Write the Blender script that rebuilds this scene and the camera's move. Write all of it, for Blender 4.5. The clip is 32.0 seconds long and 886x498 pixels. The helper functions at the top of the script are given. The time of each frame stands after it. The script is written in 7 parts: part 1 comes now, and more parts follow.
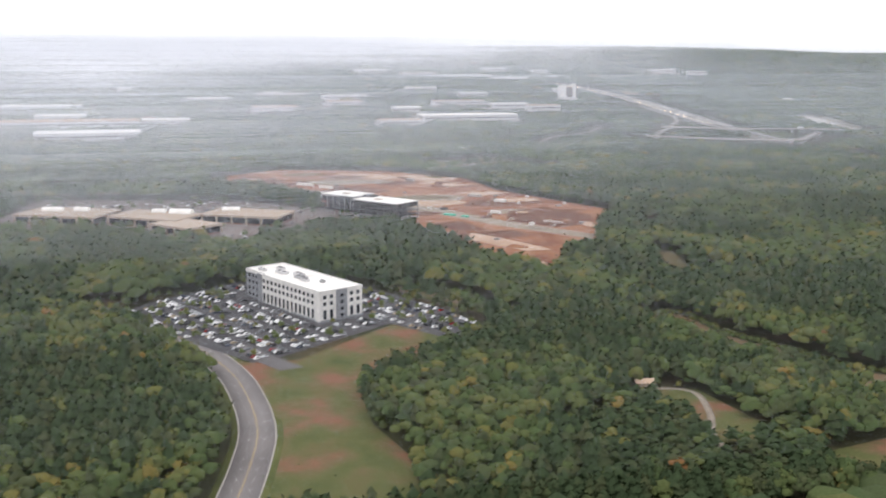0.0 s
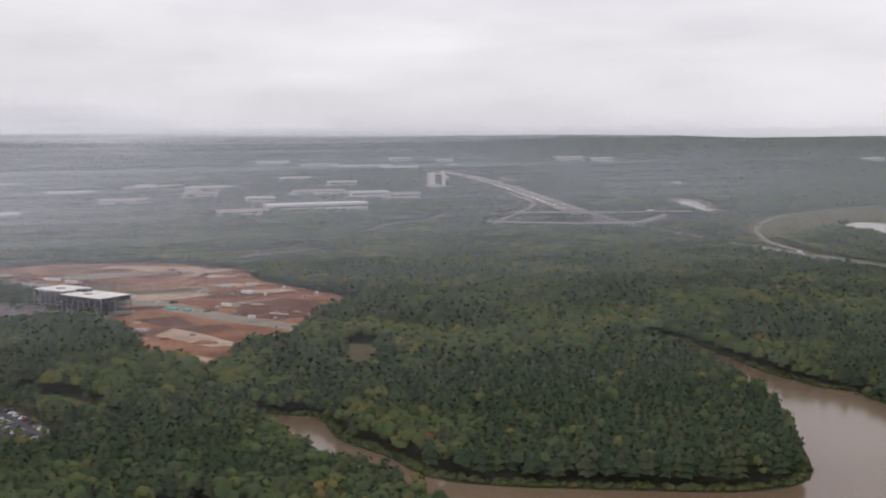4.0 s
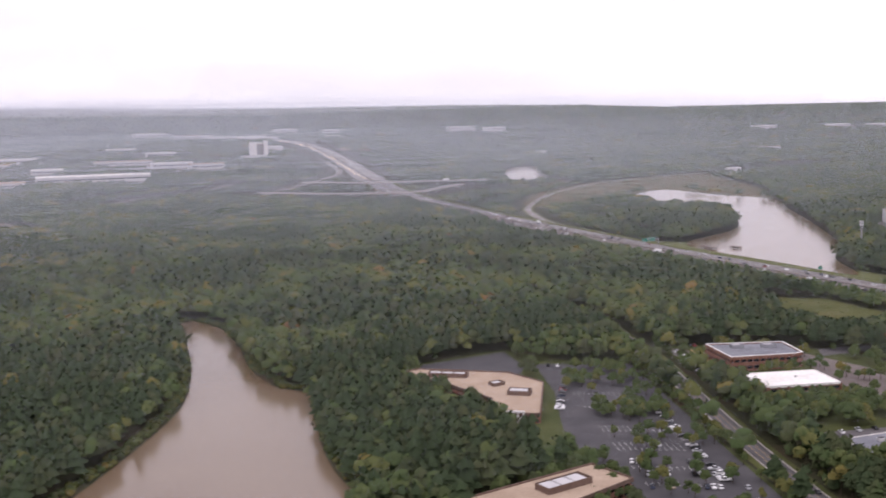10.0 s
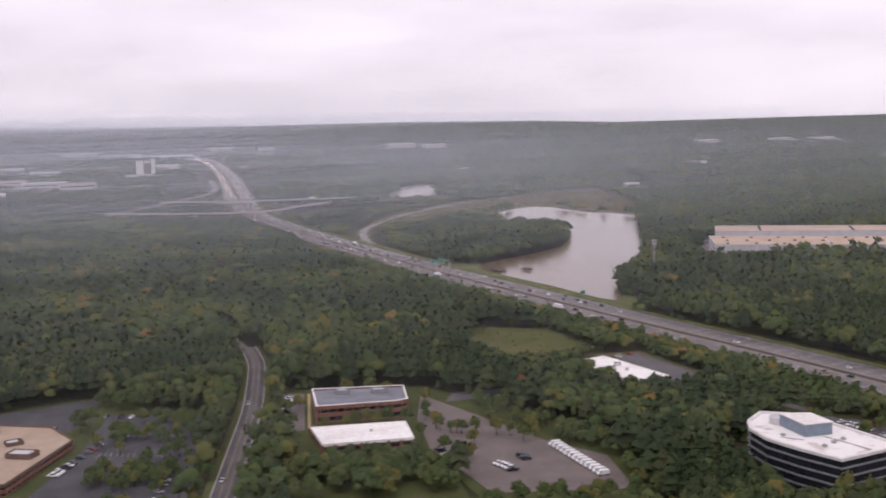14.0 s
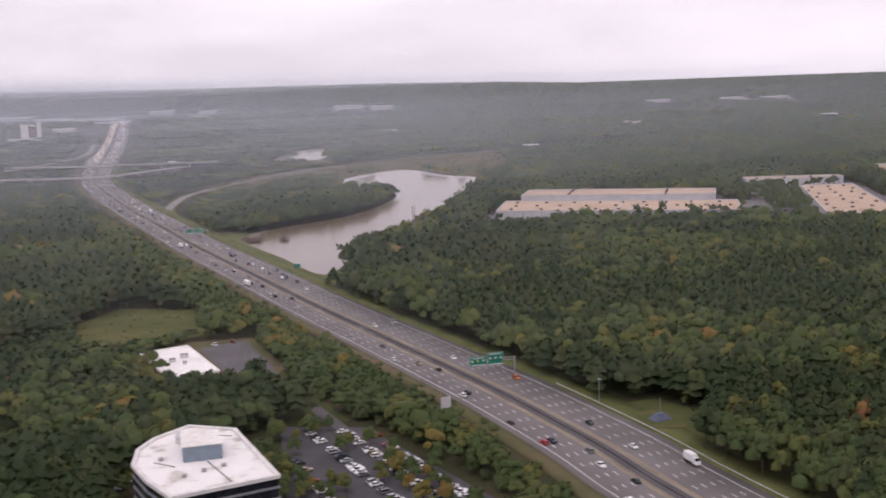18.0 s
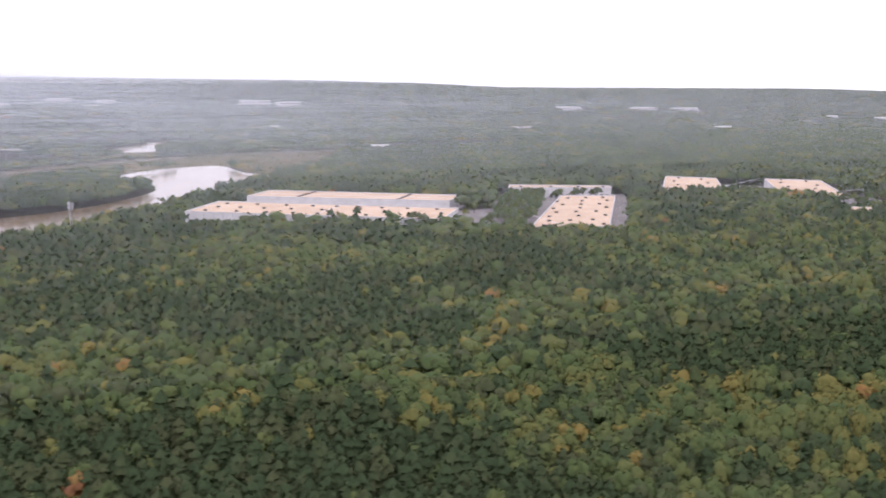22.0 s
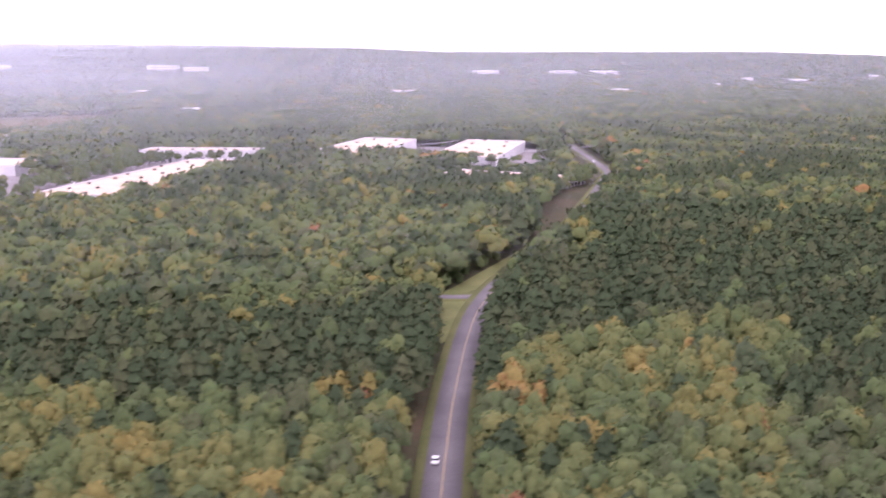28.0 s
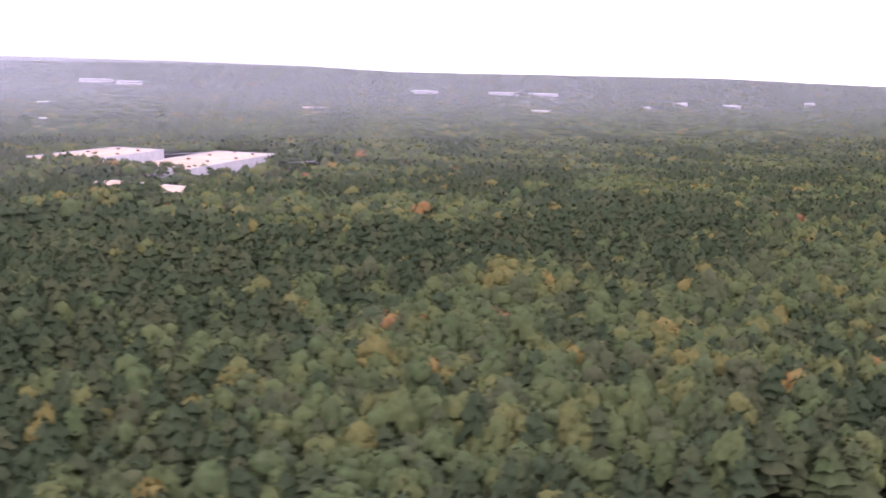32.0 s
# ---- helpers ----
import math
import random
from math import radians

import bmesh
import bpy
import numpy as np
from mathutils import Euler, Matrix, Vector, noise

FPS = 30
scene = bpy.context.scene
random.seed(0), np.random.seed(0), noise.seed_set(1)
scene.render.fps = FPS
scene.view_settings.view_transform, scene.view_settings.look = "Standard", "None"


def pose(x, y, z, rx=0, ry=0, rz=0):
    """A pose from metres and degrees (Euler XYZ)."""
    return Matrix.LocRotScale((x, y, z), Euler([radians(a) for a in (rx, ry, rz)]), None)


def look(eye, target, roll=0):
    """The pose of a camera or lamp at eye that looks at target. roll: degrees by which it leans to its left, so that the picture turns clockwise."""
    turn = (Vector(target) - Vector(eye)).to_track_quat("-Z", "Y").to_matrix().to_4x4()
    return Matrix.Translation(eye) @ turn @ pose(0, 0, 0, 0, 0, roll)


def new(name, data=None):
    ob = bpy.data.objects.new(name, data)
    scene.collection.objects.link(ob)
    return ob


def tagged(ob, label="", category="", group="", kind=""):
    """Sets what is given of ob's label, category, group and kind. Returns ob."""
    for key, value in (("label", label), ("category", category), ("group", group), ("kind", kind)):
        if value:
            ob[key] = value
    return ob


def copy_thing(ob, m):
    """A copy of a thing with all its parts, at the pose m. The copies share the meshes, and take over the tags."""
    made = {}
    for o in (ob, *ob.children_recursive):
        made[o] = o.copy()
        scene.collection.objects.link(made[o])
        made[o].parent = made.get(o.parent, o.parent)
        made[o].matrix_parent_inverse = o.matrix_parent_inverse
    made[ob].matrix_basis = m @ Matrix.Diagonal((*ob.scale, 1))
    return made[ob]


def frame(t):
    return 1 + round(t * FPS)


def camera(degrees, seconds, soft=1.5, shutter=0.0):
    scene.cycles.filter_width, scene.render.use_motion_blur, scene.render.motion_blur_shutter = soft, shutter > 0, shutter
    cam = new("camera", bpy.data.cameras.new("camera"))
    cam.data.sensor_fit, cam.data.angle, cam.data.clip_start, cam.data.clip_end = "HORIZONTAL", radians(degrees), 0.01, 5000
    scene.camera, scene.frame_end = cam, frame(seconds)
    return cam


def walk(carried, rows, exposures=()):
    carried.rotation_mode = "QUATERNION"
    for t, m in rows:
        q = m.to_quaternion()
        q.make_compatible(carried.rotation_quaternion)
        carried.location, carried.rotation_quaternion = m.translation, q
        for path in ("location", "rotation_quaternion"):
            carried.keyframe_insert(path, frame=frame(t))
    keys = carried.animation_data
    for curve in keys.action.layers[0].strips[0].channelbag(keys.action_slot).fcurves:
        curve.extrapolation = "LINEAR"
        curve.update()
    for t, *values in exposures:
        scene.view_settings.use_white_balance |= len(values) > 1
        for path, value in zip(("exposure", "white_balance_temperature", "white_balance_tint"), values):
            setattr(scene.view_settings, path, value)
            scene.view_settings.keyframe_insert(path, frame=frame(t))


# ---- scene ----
cam = camera(44.9, 32.0, soft=1.8, shutter=0.4)
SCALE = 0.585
PATH = [
    (0, (-0.03, 0.11, 199.12), (0.29, 491.53, 106.88), 0.20),
    (0.5, (29.25, 9.67, 197.58), (30.47, 503.05, 116.52), -0.08),
    (1, (58.59, 19.21, 196.04), (61.71, 514.66, 128.80), -0.34),
    (1.5, (87.98, 28.76, 194.48), (95.89, 525.04, 134.19), -0.94),
    (2, (117.46, 38.36, 192.88), (126.77, 533.85, 126.53), -0.41),
    (2.5, (147.03, 48.04, 191.22), (159.73, 543.46, 124.90), -0.13),
    (3, (176.68, 57.83, 189.49), (198.13, 554.62, 137.10), -1.15),
    (3.5, (206.42, 67.76, 187.67), (228.26, 565.44, 144.84), -1.35),
    (4, (236.25, 77.83, 185.75), (259.18, 574.74, 135.13), -0.72),
    (4.5, (266.14, 88.06, 183.76), (295.06, 584.56, 132.31), -1.70),
    (6.5, (385.90, 129.59, 175.62), (423.49, 625.52, 124.32), -1.51),
    (7, (415.80, 139.83, 173.74), (455.52, 635.14, 118.15), -0.96),
    (7.5, (445.68, 149.95, 171.95), (495.31, 642.27, 100.13), -0.54),
    (8, (475.56, 159.96, 170.25), (522.40, 652.15, 95.79), -0.20),
    (8.5, (505.44, 169.86, 168.62), (556.86, 662.13, 97.70), -0.61),
    (9, (535.33, 179.67, 167.07), (582.50, 672.59, 97.78), -0.80),
    (9.5, (565.24, 189.41, 165.59), (609.75, 682.70, 97.12), -0.66),
    (10, (595.17, 199.08, 164.15), (639.18, 693.10, 100.84), -1.17),
    (10.5, (625.16, 208.72, 162.75), (672.98, 703.71, 110.78), -1.09),
    (11, (655.19, 218.33, 161.37), (699.30, 714.33, 116.25), -1.68),
    (11.5, (685.31, 227.90, 159.98), (729.66, 724.25, 119.20), -1.77),
    (12, (715.50, 237.42, 158.59), (756.32, 733.93, 116.01), -1.85),
    (12.5, (745.78, 246.86, 157.18), (786.12, 743.63, 117.18), -2.16),
    (13, (776.16, 256.21, 155.76), (820.83, 751.57, 104.58), -1.56),
    (13.5, (806.63, 265.44, 154.32), (853.31, 760.44, 101.43), -2.02),
    (14, (837.20, 274.56, 152.85), (888.76, 768.81, 97.48), -1.61),
    (14.5, (867.88, 283.53, 151.35), (925.88, 777.71, 102.19), -1.68),
    (16.5, (991.80, 318.30, 144.89), (1042.92, 812.68, 90.36), -2.22),
    (17, (1023.07, 326.86, 143.19), (1074.64, 821.19, 88.64), -2.92),
    (17.5, (1054.43, 335.39, 141.47), (1109.80, 828.40, 79.22), -2.73),
    (18, (1085.88, 343.89, 139.75), (1139.46, 835.68, 67.14), -1.96),
    (18.5, (1117.40, 352.34, 138.04), (1170.01, 844.23, 65.41), -1.68),
    (19, (1149.00, 360.73, 136.35), (1205.59, 852.68, 67.24), -2.50),
    (19.5, (1180.67, 369.04, 134.68), (1238.63, 861.65, 71.63), -2.77),
    (20, (1212.39, 377.28, 133.04), (1270.96, 869.49, 67.42), -2.56),
    (20.5, (1244.17, 385.43, 131.44), (1303.14, 875.42, 51.21), -0.44),
    (21, (1276.00, 393.50, 129.89), (1337.67, 883.58, 52.32), -0.49),
    (21.5, (1307.86, 401.52, 128.37), (1379.00, 891.15, 56.25), 0.21),
    (22, (1339.76, 409.50, 126.88), (1416.08, 898.37, 54.92), 0.33),
    (22.5, (1371.70, 417.47, 125.41), (1446.28, 906.73, 54.25), 0.39),
    (23, (1403.69, 425.43, 123.94), (1479.38, 915.25, 57.99), 0.01),
    (23.5, (1435.72, 433.40, 122.48), (1513.13, 922.96, 56.59), 0.05),
    (24, (1467.81, 441.38, 121.02), (1539.97, 931.71, 54.97), 0.13),
    (24.5, (1499.94, 449.38, 119.55), (1577.00, 939.44, 57.09), -0.87),
    (26.5, (1628.84, 481.34, 113.43), (1703.15, 967.87, 25.31), -0.09),
    (27, (1661.10, 489.19, 111.82), (1738.00, 975.32, 23.69), -0.73),
    (27.5, (1693.38, 496.94, 110.19), (1772.75, 981.88, 17.78), 0.02),
    (28, (1725.66, 504.58, 108.54), (1806.91, 990.30, 22.14), 0.06),
    (28.5, (1757.97, 512.11, 106.87), (1842.21, 1000.08, 37.71), 0.21),
    (29, (1790.31, 519.54, 105.20), (1871.56, 1009.68, 49.02), -0.26),
    (29.5, (1822.68, 526.87, 103.51), (1902.27, 1017.29, 47.33), -0.39),
    (30, (1855.10, 534.12, 101.82), (1936.93, 1023.43, 39.58), 0.06),
    (30.5, (1887.57, 541.29, 100.13), (1971.73, 1028.91, 28.38), 0.31),
    (31, (1920.11, 548.39, 98.45), (2003.16, 1035.40, 21.52), 0.99),
    (31.5, (1952.72, 555.43, 96.79), (2039.21, 1041.98, 20.73), 1.06),
    (32, (1985.41, 562.44, 95.15), (2073.58, 1048.70, 19.09), 1.30),
]
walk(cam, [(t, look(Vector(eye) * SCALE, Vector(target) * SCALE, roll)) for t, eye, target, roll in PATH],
     exposures=[(0, 0.45, 6300, 12), (2, -0.02, 6300, 13), (3, -0.08, 6300, 13), (4, -0.35, 6350, 16), (6.5, -0.3, 6350, 23), (9, 0.3, 6250, 25), (11, -0.2, 6350, 28), (12, -0.45, 6400, 29), (13, -0.4, 6350, 29),
                (14.5, -0.15, 6350, 27), (17, -0.2, 6400, 28), (18, -0.15, 6400, 27), (19, 0.15, 6400, 26), (20.3, 0.25, 6350, 24), (21, 0.5, 6300, 22), (22, 0.65, 6150, 24), (24.5, 0.45, 5900, 43), (26.5, 1.15, 6050, 48),
                (28.2, 1.3, 6050, 48), (29, 0.78, 5900, 47), (30, 0.52, 5900, 49), (31, 0.87, 6000, 47), (32, 1.08, 6000, 47)])

# ---- overcast daylight ----
world = bpy.data.worlds.new("overcast")
scene.world = world
world.use_nodes = True
wn, wl = world.node_tree.nodes, world.node_tree.links
wn.clear()
w_out, w_bg = wn.new("ShaderNodeOutputWorld"), wn.new("ShaderNodeBackground")
w_sky = wn.new("ShaderNodeTexSky")
w_sky.sky_type, w_sky.sun_disc = "NISHITA", False
w_sky.sun_elevation, w_sky.sun_rotation = radians(48), radians(200)
w_gain = wn.new("ShaderNodeVectorMath")
w_gain.operation = "SCALE"
w_gain.inputs["Scale"].default_value = 0.9
w_co, w_map, w_noise = wn.new("ShaderNodeTexCoord"), wn.new("ShaderNodeMapping"), wn.new("ShaderNodeTexNoise")
w_map.inputs["Scale"].default_value = (1.6, 1.6, 7.0)
w_noise.inputs["Scale"].default_value, w_noise.inputs["Detail"].default_value = 2.2, 5
w_cloud = wn.new("ShaderNodeValToRGB")
w_cloud.color_ramp.elements[0].position, w_cloud.color_ramp.elements[0].color = 0.3, (8.9, 8.75, 8.8, 1)
w_cloud.color_ramp.elements[1].position, w_cloud.color_ramp.elements[1].color = 0.72, (12.2, 12.0, 11.9, 1)
w_mix = wn.new("ShaderNodeMixRGB")
w_mix.inputs[0].default_value = 0.93
w_sep, w_hor = wn.new("ShaderNodeSeparateXYZ"), wn.new("ShaderNodeValToRGB")
w_hor.color_ramp.elements[0].position, w_hor.color_ramp.elements[0].color = 0.494, (0.25, 0.27, 0.30, 1)
w_hor.color_ramp.elements[1].position, w_hor.color_ramp.elements[1].color = 0.502, (1, 1, 1, 1)
w_half = wn.new("ShaderNodeMath")
w_half.operation = "MULTIPLY_ADD"
w_half.inputs[1].default_value, w_half.inputs[2].default_value = 0.5, 0.5
w_mul = wn.new("ShaderNodeMixRGB")
w_mul.blend_type = "MULTIPLY"
w_mul.inputs[0].default_value = 1.0
wl.new(w_co.outputs["Generated"], w_map.inputs["Vector"])
wl.new(w_map.outputs["Vector"], w_noise.inputs["Vector"])
wl.new(w_noise.outputs["Fac"], w_cloud.inputs["Fac"])
wl.new(w_sky.outputs["Color"], w_gain.inputs[0])
wl.new(w_gain.outputs["Vector"], w_mix.inputs[1])
wl.new(w_cloud.outputs["Color"], w_mix.inputs[2])
wl.new(w_co.outputs["Generated"], w_sep.inputs[0])
wl.new(w_sep.outputs["Z"], w_half.inputs[0])
wl.new(w_half.outputs[0], w_hor.inputs["Fac"])
wl.new(w_mix.outputs[0], w_mul.inputs[1])
wl.new(w_hor.outputs["Color"], w_mul.inputs[2])
wl.new(w_mul.outputs[0], w_bg.inputs["Color"])
wl.new(w_bg.outputs[0], w_out.inputs["Surface"])
w_bg.inputs["Strength"].default_value = 0.1
sun = new("sun", bpy.data.lights.new("sun", "SUN"))
sun.data.energy, sun.data.angle, sun.data.color = 0.8, radians(40), (1, 0.97, 0.93)
sun.matrix_world = look((-200, -500, 900), (0, 0, 0))

# ---- materials ----


def mat(name, stops, scale=0.2, fine=3.0, rough=0.8, bump=0.0, metal=0.0, spec=0.3, attr="", per_object=False, steps=False, glow=0.0):
    """A surface whose colour runs over the stops by a coarse and a fine grain (or by an attribute, or object by object)."""
    m = bpy.data.materials.new(name)
    m.use_nodes = True
    n, l = m.node_tree.nodes, m.node_tree.links
    b = n["Principled BSDF"]
    b.inputs["Roughness"].default_value, b.inputs["Metallic"].default_value = rough, metal
    b.inputs["Specular IOR Level"].default_value = spec
    co = n.new("ShaderNodeTexCoord")
    big, small = n.new("ShaderNodeTexNoise"), n.new("ShaderNodeTexNoise")
    for node, s in ((big, scale), (small, fine)):
        node.inputs["Scale"].default_value, node.inputs["Detail"].default_value = s, 4
        l.new(co.outputs["Object"], node.inputs["Vector"])
    ramp = n.new("ShaderNodeValToRGB")
    e = ramp.color_ramp.elements
    while len(e) < len(stops):
        e.new(0.5)
    for el, (p, c) in zip(e, stops):
        el.position, el.color = p, (*c, 1)
    if steps:
        ramp.color_ramp.interpolation = "CONSTANT"
    shade = n.new("ShaderNodeMixRGB")
    shade.blend_type = "MULTIPLY"
    shade.inputs[0].default_value = 1.0
    tone = n.new("ShaderNodeMapRange")
    tone.inputs["From Min"].default_value, tone.inputs["From Max"].default_value = 0.25, 0.75
    tone.inputs["To Min"].default_value, tone.inputs["To Max"].default_value = (0.82, 1.18) if attr else (0.88, 1.12)
    l.new(small.outputs["Fac"], tone.inputs["Value"])
    if attr:
        at = n.new("ShaderNodeAttribute")
        at.attribute_name = attr
        l.new(at.outputs["Fac"], ramp.inputs["Fac"])
    elif per_object:
        l.new(n.new("ShaderNodeObjectInfo").outputs["Random"], ramp.inputs["Fac"])
    else:
        two = n.new("ShaderNodeMath")
        two.operation = "MULTIPLY_ADD"
        two.inputs[1].default_value, two.inputs[2].default_value = 1.5, -0.25
        l.new(big.outputs["Fac"], two.inputs[0])
        l.new(two.outputs[0], ramp.inputs["Fac"])
    l.new(ramp.outputs["Color"], shade.inputs[1])
    l.new(tone.outputs["Result"], shade.inputs[2])
    l.new(shade.outputs[0], b.inputs["Base Color"])
    if bump:
        bp = n.new("ShaderNodeBump")
        bp.inputs["Strength"].default_value, bp.inputs["Distance"].default_value = min(bump, 1), max(bump, 1) * 0.1
        l.new(small.outputs["Fac"], bp.inputs["Height"])
        l.new(bp.outputs["Normal"], b.inputs["Normal"])
    if glow:
        b.inputs["Emission Color"].default_value, b.inputs["Emission Strength"].default_value = (*stops[0][1], 1), glow
    return m


def plain(name, c, rough=0.7, metal=0.0, spec=0.3, scale=0.3, fine=4.0, spread=0.12, bump=0.0, glow=0.0):
    lo, hi = tuple(v * (1 - spread) for v in c), tuple(min(1, v * (1 + spread)) for v in c)
    return mat(name, [(0.2, lo), (0.8, hi)], scale, fine, rough, bump, metal, spec, glow=glow)


LEAVES = mat("leaves", [(0.0, (0.05, 0.074, 0.036)), (0.2, (0.063, 0.092, 0.044)), (0.33, (0.09, 0.103, 0.05)), (0.45, (0.087, 0.127, 0.05)), (0.62, (0.129, 0.15, 0.055)),
                        (0.76, (0.18, 0.168, 0.054)), (0.88, (0.234, 0.186, 0.06)), (0.95, (0.27, 0.15, 0.06)), (1.0, (0.228, 0.108, 0.062))],
             fine=0.9, rough=0.8, bump=0.4, spec=0.08, attr="hue")
# leaves let light through
_n, _l = LEAVES.node_tree.nodes, LEAVES.node_tree.links
_thin, _both, _base = _n.new("ShaderNodeBsdfTranslucent"), _n.new("ShaderNodeMixShader"), _n["Principled BSDF"]
_l.new(_base.inputs["Base Color"].links[0].from_socket, _thin.inputs["Color"])
_both.inputs[0].default_value = 0.38
_l.new(_base.outputs[0], _both.inputs[1])
_l.new(_thin.outputs[0], _both.inputs[2])
_l.new(_both.outputs[0], _n["Material Output"].inputs["Surface"])
BARK = plain("bark", (0.085, 0.062, 0.046), 0.9, spec=0.1, fine=1.5)
FLOOR = mat("forest_floor", [(0.2, (0.035, 0.040, 0.020)), (0.55, (0.050, 0.050, 0.026)), (0.8, (0.075, 0.058, 0.034))], 0.02, 0.3, 0.95, 2.0, spec=0.1)
GRASS = mat("grass", [(0.15, (0.062, 0.078, 0.028)), (0.42, (0.092, 0.098, 0.038)), (0.58, (0.125, 0.098, 0.050)), (0.76, (0.185, 0.092, 0.060))], 0.032, 0.5, 0.95, 1.0, spec=0.1)
MOWN = mat("mown_grass", [(0.2, (0.085, 0.102, 0.036)), (0.8, (0.135, 0.140, 0.055))], 0.05, 0.8, 0.95, 0.6, spec=0.1)
LAWN = mat("dark_lawn", [(0.2, (0.052, 0.066, 0.024)), (0.8, (0.085, 0.095, 0.036))], 0.05, 0.8, 0.95, 0.6, spec=0.1)
FIELD_GREEN = mat("rough_green_field", [(0.2, (0.070, 0.082, 0.028)), (0.55, (0.095, 0.100, 0.036)), (0.8, (0.130, 0.112, 0.046))], 0.03, 0.4, 0.95, 1.0, spec=0.1)
ASPHALT_BROWN = mat("brown_asphalt", [(0.2, (0.130, 0.108, 0.098)), (0.8, (0.180, 0.150, 0.136))], 0.06, 1.0, 0.85, 0.3, spec=0.25)
MEADOW = mat("dry_meadow", [(0.2, (0.085, 0.095, 0.040)), (0.5, (0.120, 0.105, 0.055)), (0.8, (0.150, 0.115, 0.070))], 0.012, 0.1, 0.95, 1.0, spec=0.1)
CLAY = mat("red_clay", [(0.12, (0.120, 0.050, 0.030)), (0.38, (0.215, 0.096, 0.054)), (0.62, (0.290, 0.150, 0.090)), (0.88, (0.360, 0.240, 0.165))], 0.024, 0.12, 0.95, 1.0, spec=0.1)
CLAY_DARK = mat("dark_clay", [(0.2, (0.095, 0.046, 0.032)), (0.8, (0.170, 0.084, 0.056))], 0.03, 0.2, 0.95, 1.0, spec=0.1)
CLAY_PALE = mat("pale_clay", [(0.2, (0.330, 0.220, 0.155)), (0.8, (0.480, 0.370, 0.285))], 0.05, 0.3, 0.95, 0.5, spec=0.1)
GRAVEL = mat("gravel_track", [(0.2, (0.200, 0.170, 0.140)), (0.8, (0.300, 0.260, 0.210))], 0.05, 0.5, 0.95, 0.5, spec=0.1)
ASPHALT = mat("asphalt", [(0.2, (0.092, 0.086, 0.088)), (0.8, (0.135, 0.125, 0.125))], 0.06, 1.2, 0.85, 0.3, spec=0.25)
ASPHALT_HWY = mat("highway_asphalt", [(0.2, (0.150, 0.137, 0.134)), (0.8, (0.205, 0.188, 0.182))], 0.03, 0.8, 0.85, 0.2, spec=0.25)
ASPHALT_DARK = mat("dark_asphalt", [(0.2, (0.055, 0.053, 0.057)), (0.8, (0.085, 0.081, 0.084))], 0.06, 1.2, 0.85, 0.3, spec=0.25)
ASPHALT_PALE = mat("worn_asphalt", [(0.2, (0.200, 0.180, 0.172)), (0.8, (0.290, 0.265, 0.250))], 0.04, 0.9, 0.85, 0.3, spec=0.25)
CONCRETE = plain("concrete", (0.40, 0.37, 0.34), 0.85, fine=1.0)
PAINT_WHITE = plain("white_marking", (0.62, 0.60, 0.58), 0.7)
PAINT_YELLOW = plain("yellow_marking", (0.40, 0.29, 0.13), 0.7)
WATER = mat("muddy_water", [(0.3, (0.155, 0.106, 0.066)), (0.7, (0.190, 0.137, 0.090))], 0.006, 0.35, 0.17, 0.12, spec=0.42)
ROOF_WHITE = mat("white_membrane", [(0.15, (0.66, 0.63, 0.58)), (0.5, (0.80, 0.78, 0.74)), (0.85, (0.86, 0.84, 0.80))], 0.06, 0.5, 0.8)
ROOF_STAINED = mat("stained_white_roof", [(0.16, (0.42, 0.37, 0.32)), (0.30, (0.62, 0.58, 0.53)), (0.42, (0.78, 0.76, 0.72)), (0.85, (0.84, 0.82, 0.79))], 0.11, 1.6, 0.8)
ROOF_TAN = mat("tan_gravel_roof", [(0.2, (0.33, 0.245, 0.175)), (0.8, (0.42, 0.325, 0.24))], 0.08, 0.9, 0.9, 0.2)
ROOF_PEACH = mat("pale_roof", [(0.2, (0.42, 0.305, 0.215)), (0.8, (0.52, 0.395, 0.290))], 0.04, 0.5, 0.9)
ROOF_GREY = mat("grey_roof", [(0.2, (0.150, 0.155, 0.175)), (0.8, (0.220, 0.225, 0.245))], 0.1, 0.9, 0.85)
WALL_WHITE = plain("white_wall", (0.66, 0.64, 0.61), 0.8)
WALL_GREY = plain("grey_wall", (0.235, 0.24, 0.255), 0.8)
WALL_PALE = plain("pale_panel_wall", (0.52, 0.51, 0.51), 0.8, scale=0.1)
WALL_TAN = plain("tan_stone_wall", (0.36, 0.29, 0.23), 0.85)
WALL_BROWN = mat("brown_brick", [(0.2, (0.120, 0.078, 0.060)), (0.8, (0.175, 0.118, 0.092))], 0.3, 5.0, 0.9)
BRICK = mat("brick", [(0.2, (0.180, 0.085, 0.060)), (0.8, (0.270, 0.135, 0.095))], 0.3, 6.0, 0.9)
DARK_GLASS = mat("dark_glass", [(0.2, (0.012, 0.014, 0.018)), (0.8, (0.028, 0.031, 0.037))], 0.4, 2.0, 0.12, spec=0.6)
BLUE_METAL = plain("blue_grey_metal", (0.21, 0.26, 0.31), 0.5, 0.3)
STEEL = plain("galvanised_steel", (0.34, 0.34, 0.34), 0.5, 0.6)
DARK_STEEL = plain("dark_steel", (0.045, 0.043, 0.045), 0.6)
SIGN_GREEN = plain("green_sign", (0.005, 0.165, 0.105), 0.5, spread=0.05)
SIGN_WHITE = plain("sign_white", (0.75, 0.75, 0.72), 0.5, spread=0.05)
SIGN_YELLOW = plain("sign_yellow", (0.75, 0.48, 0.04), 0.5, spread=0.05)
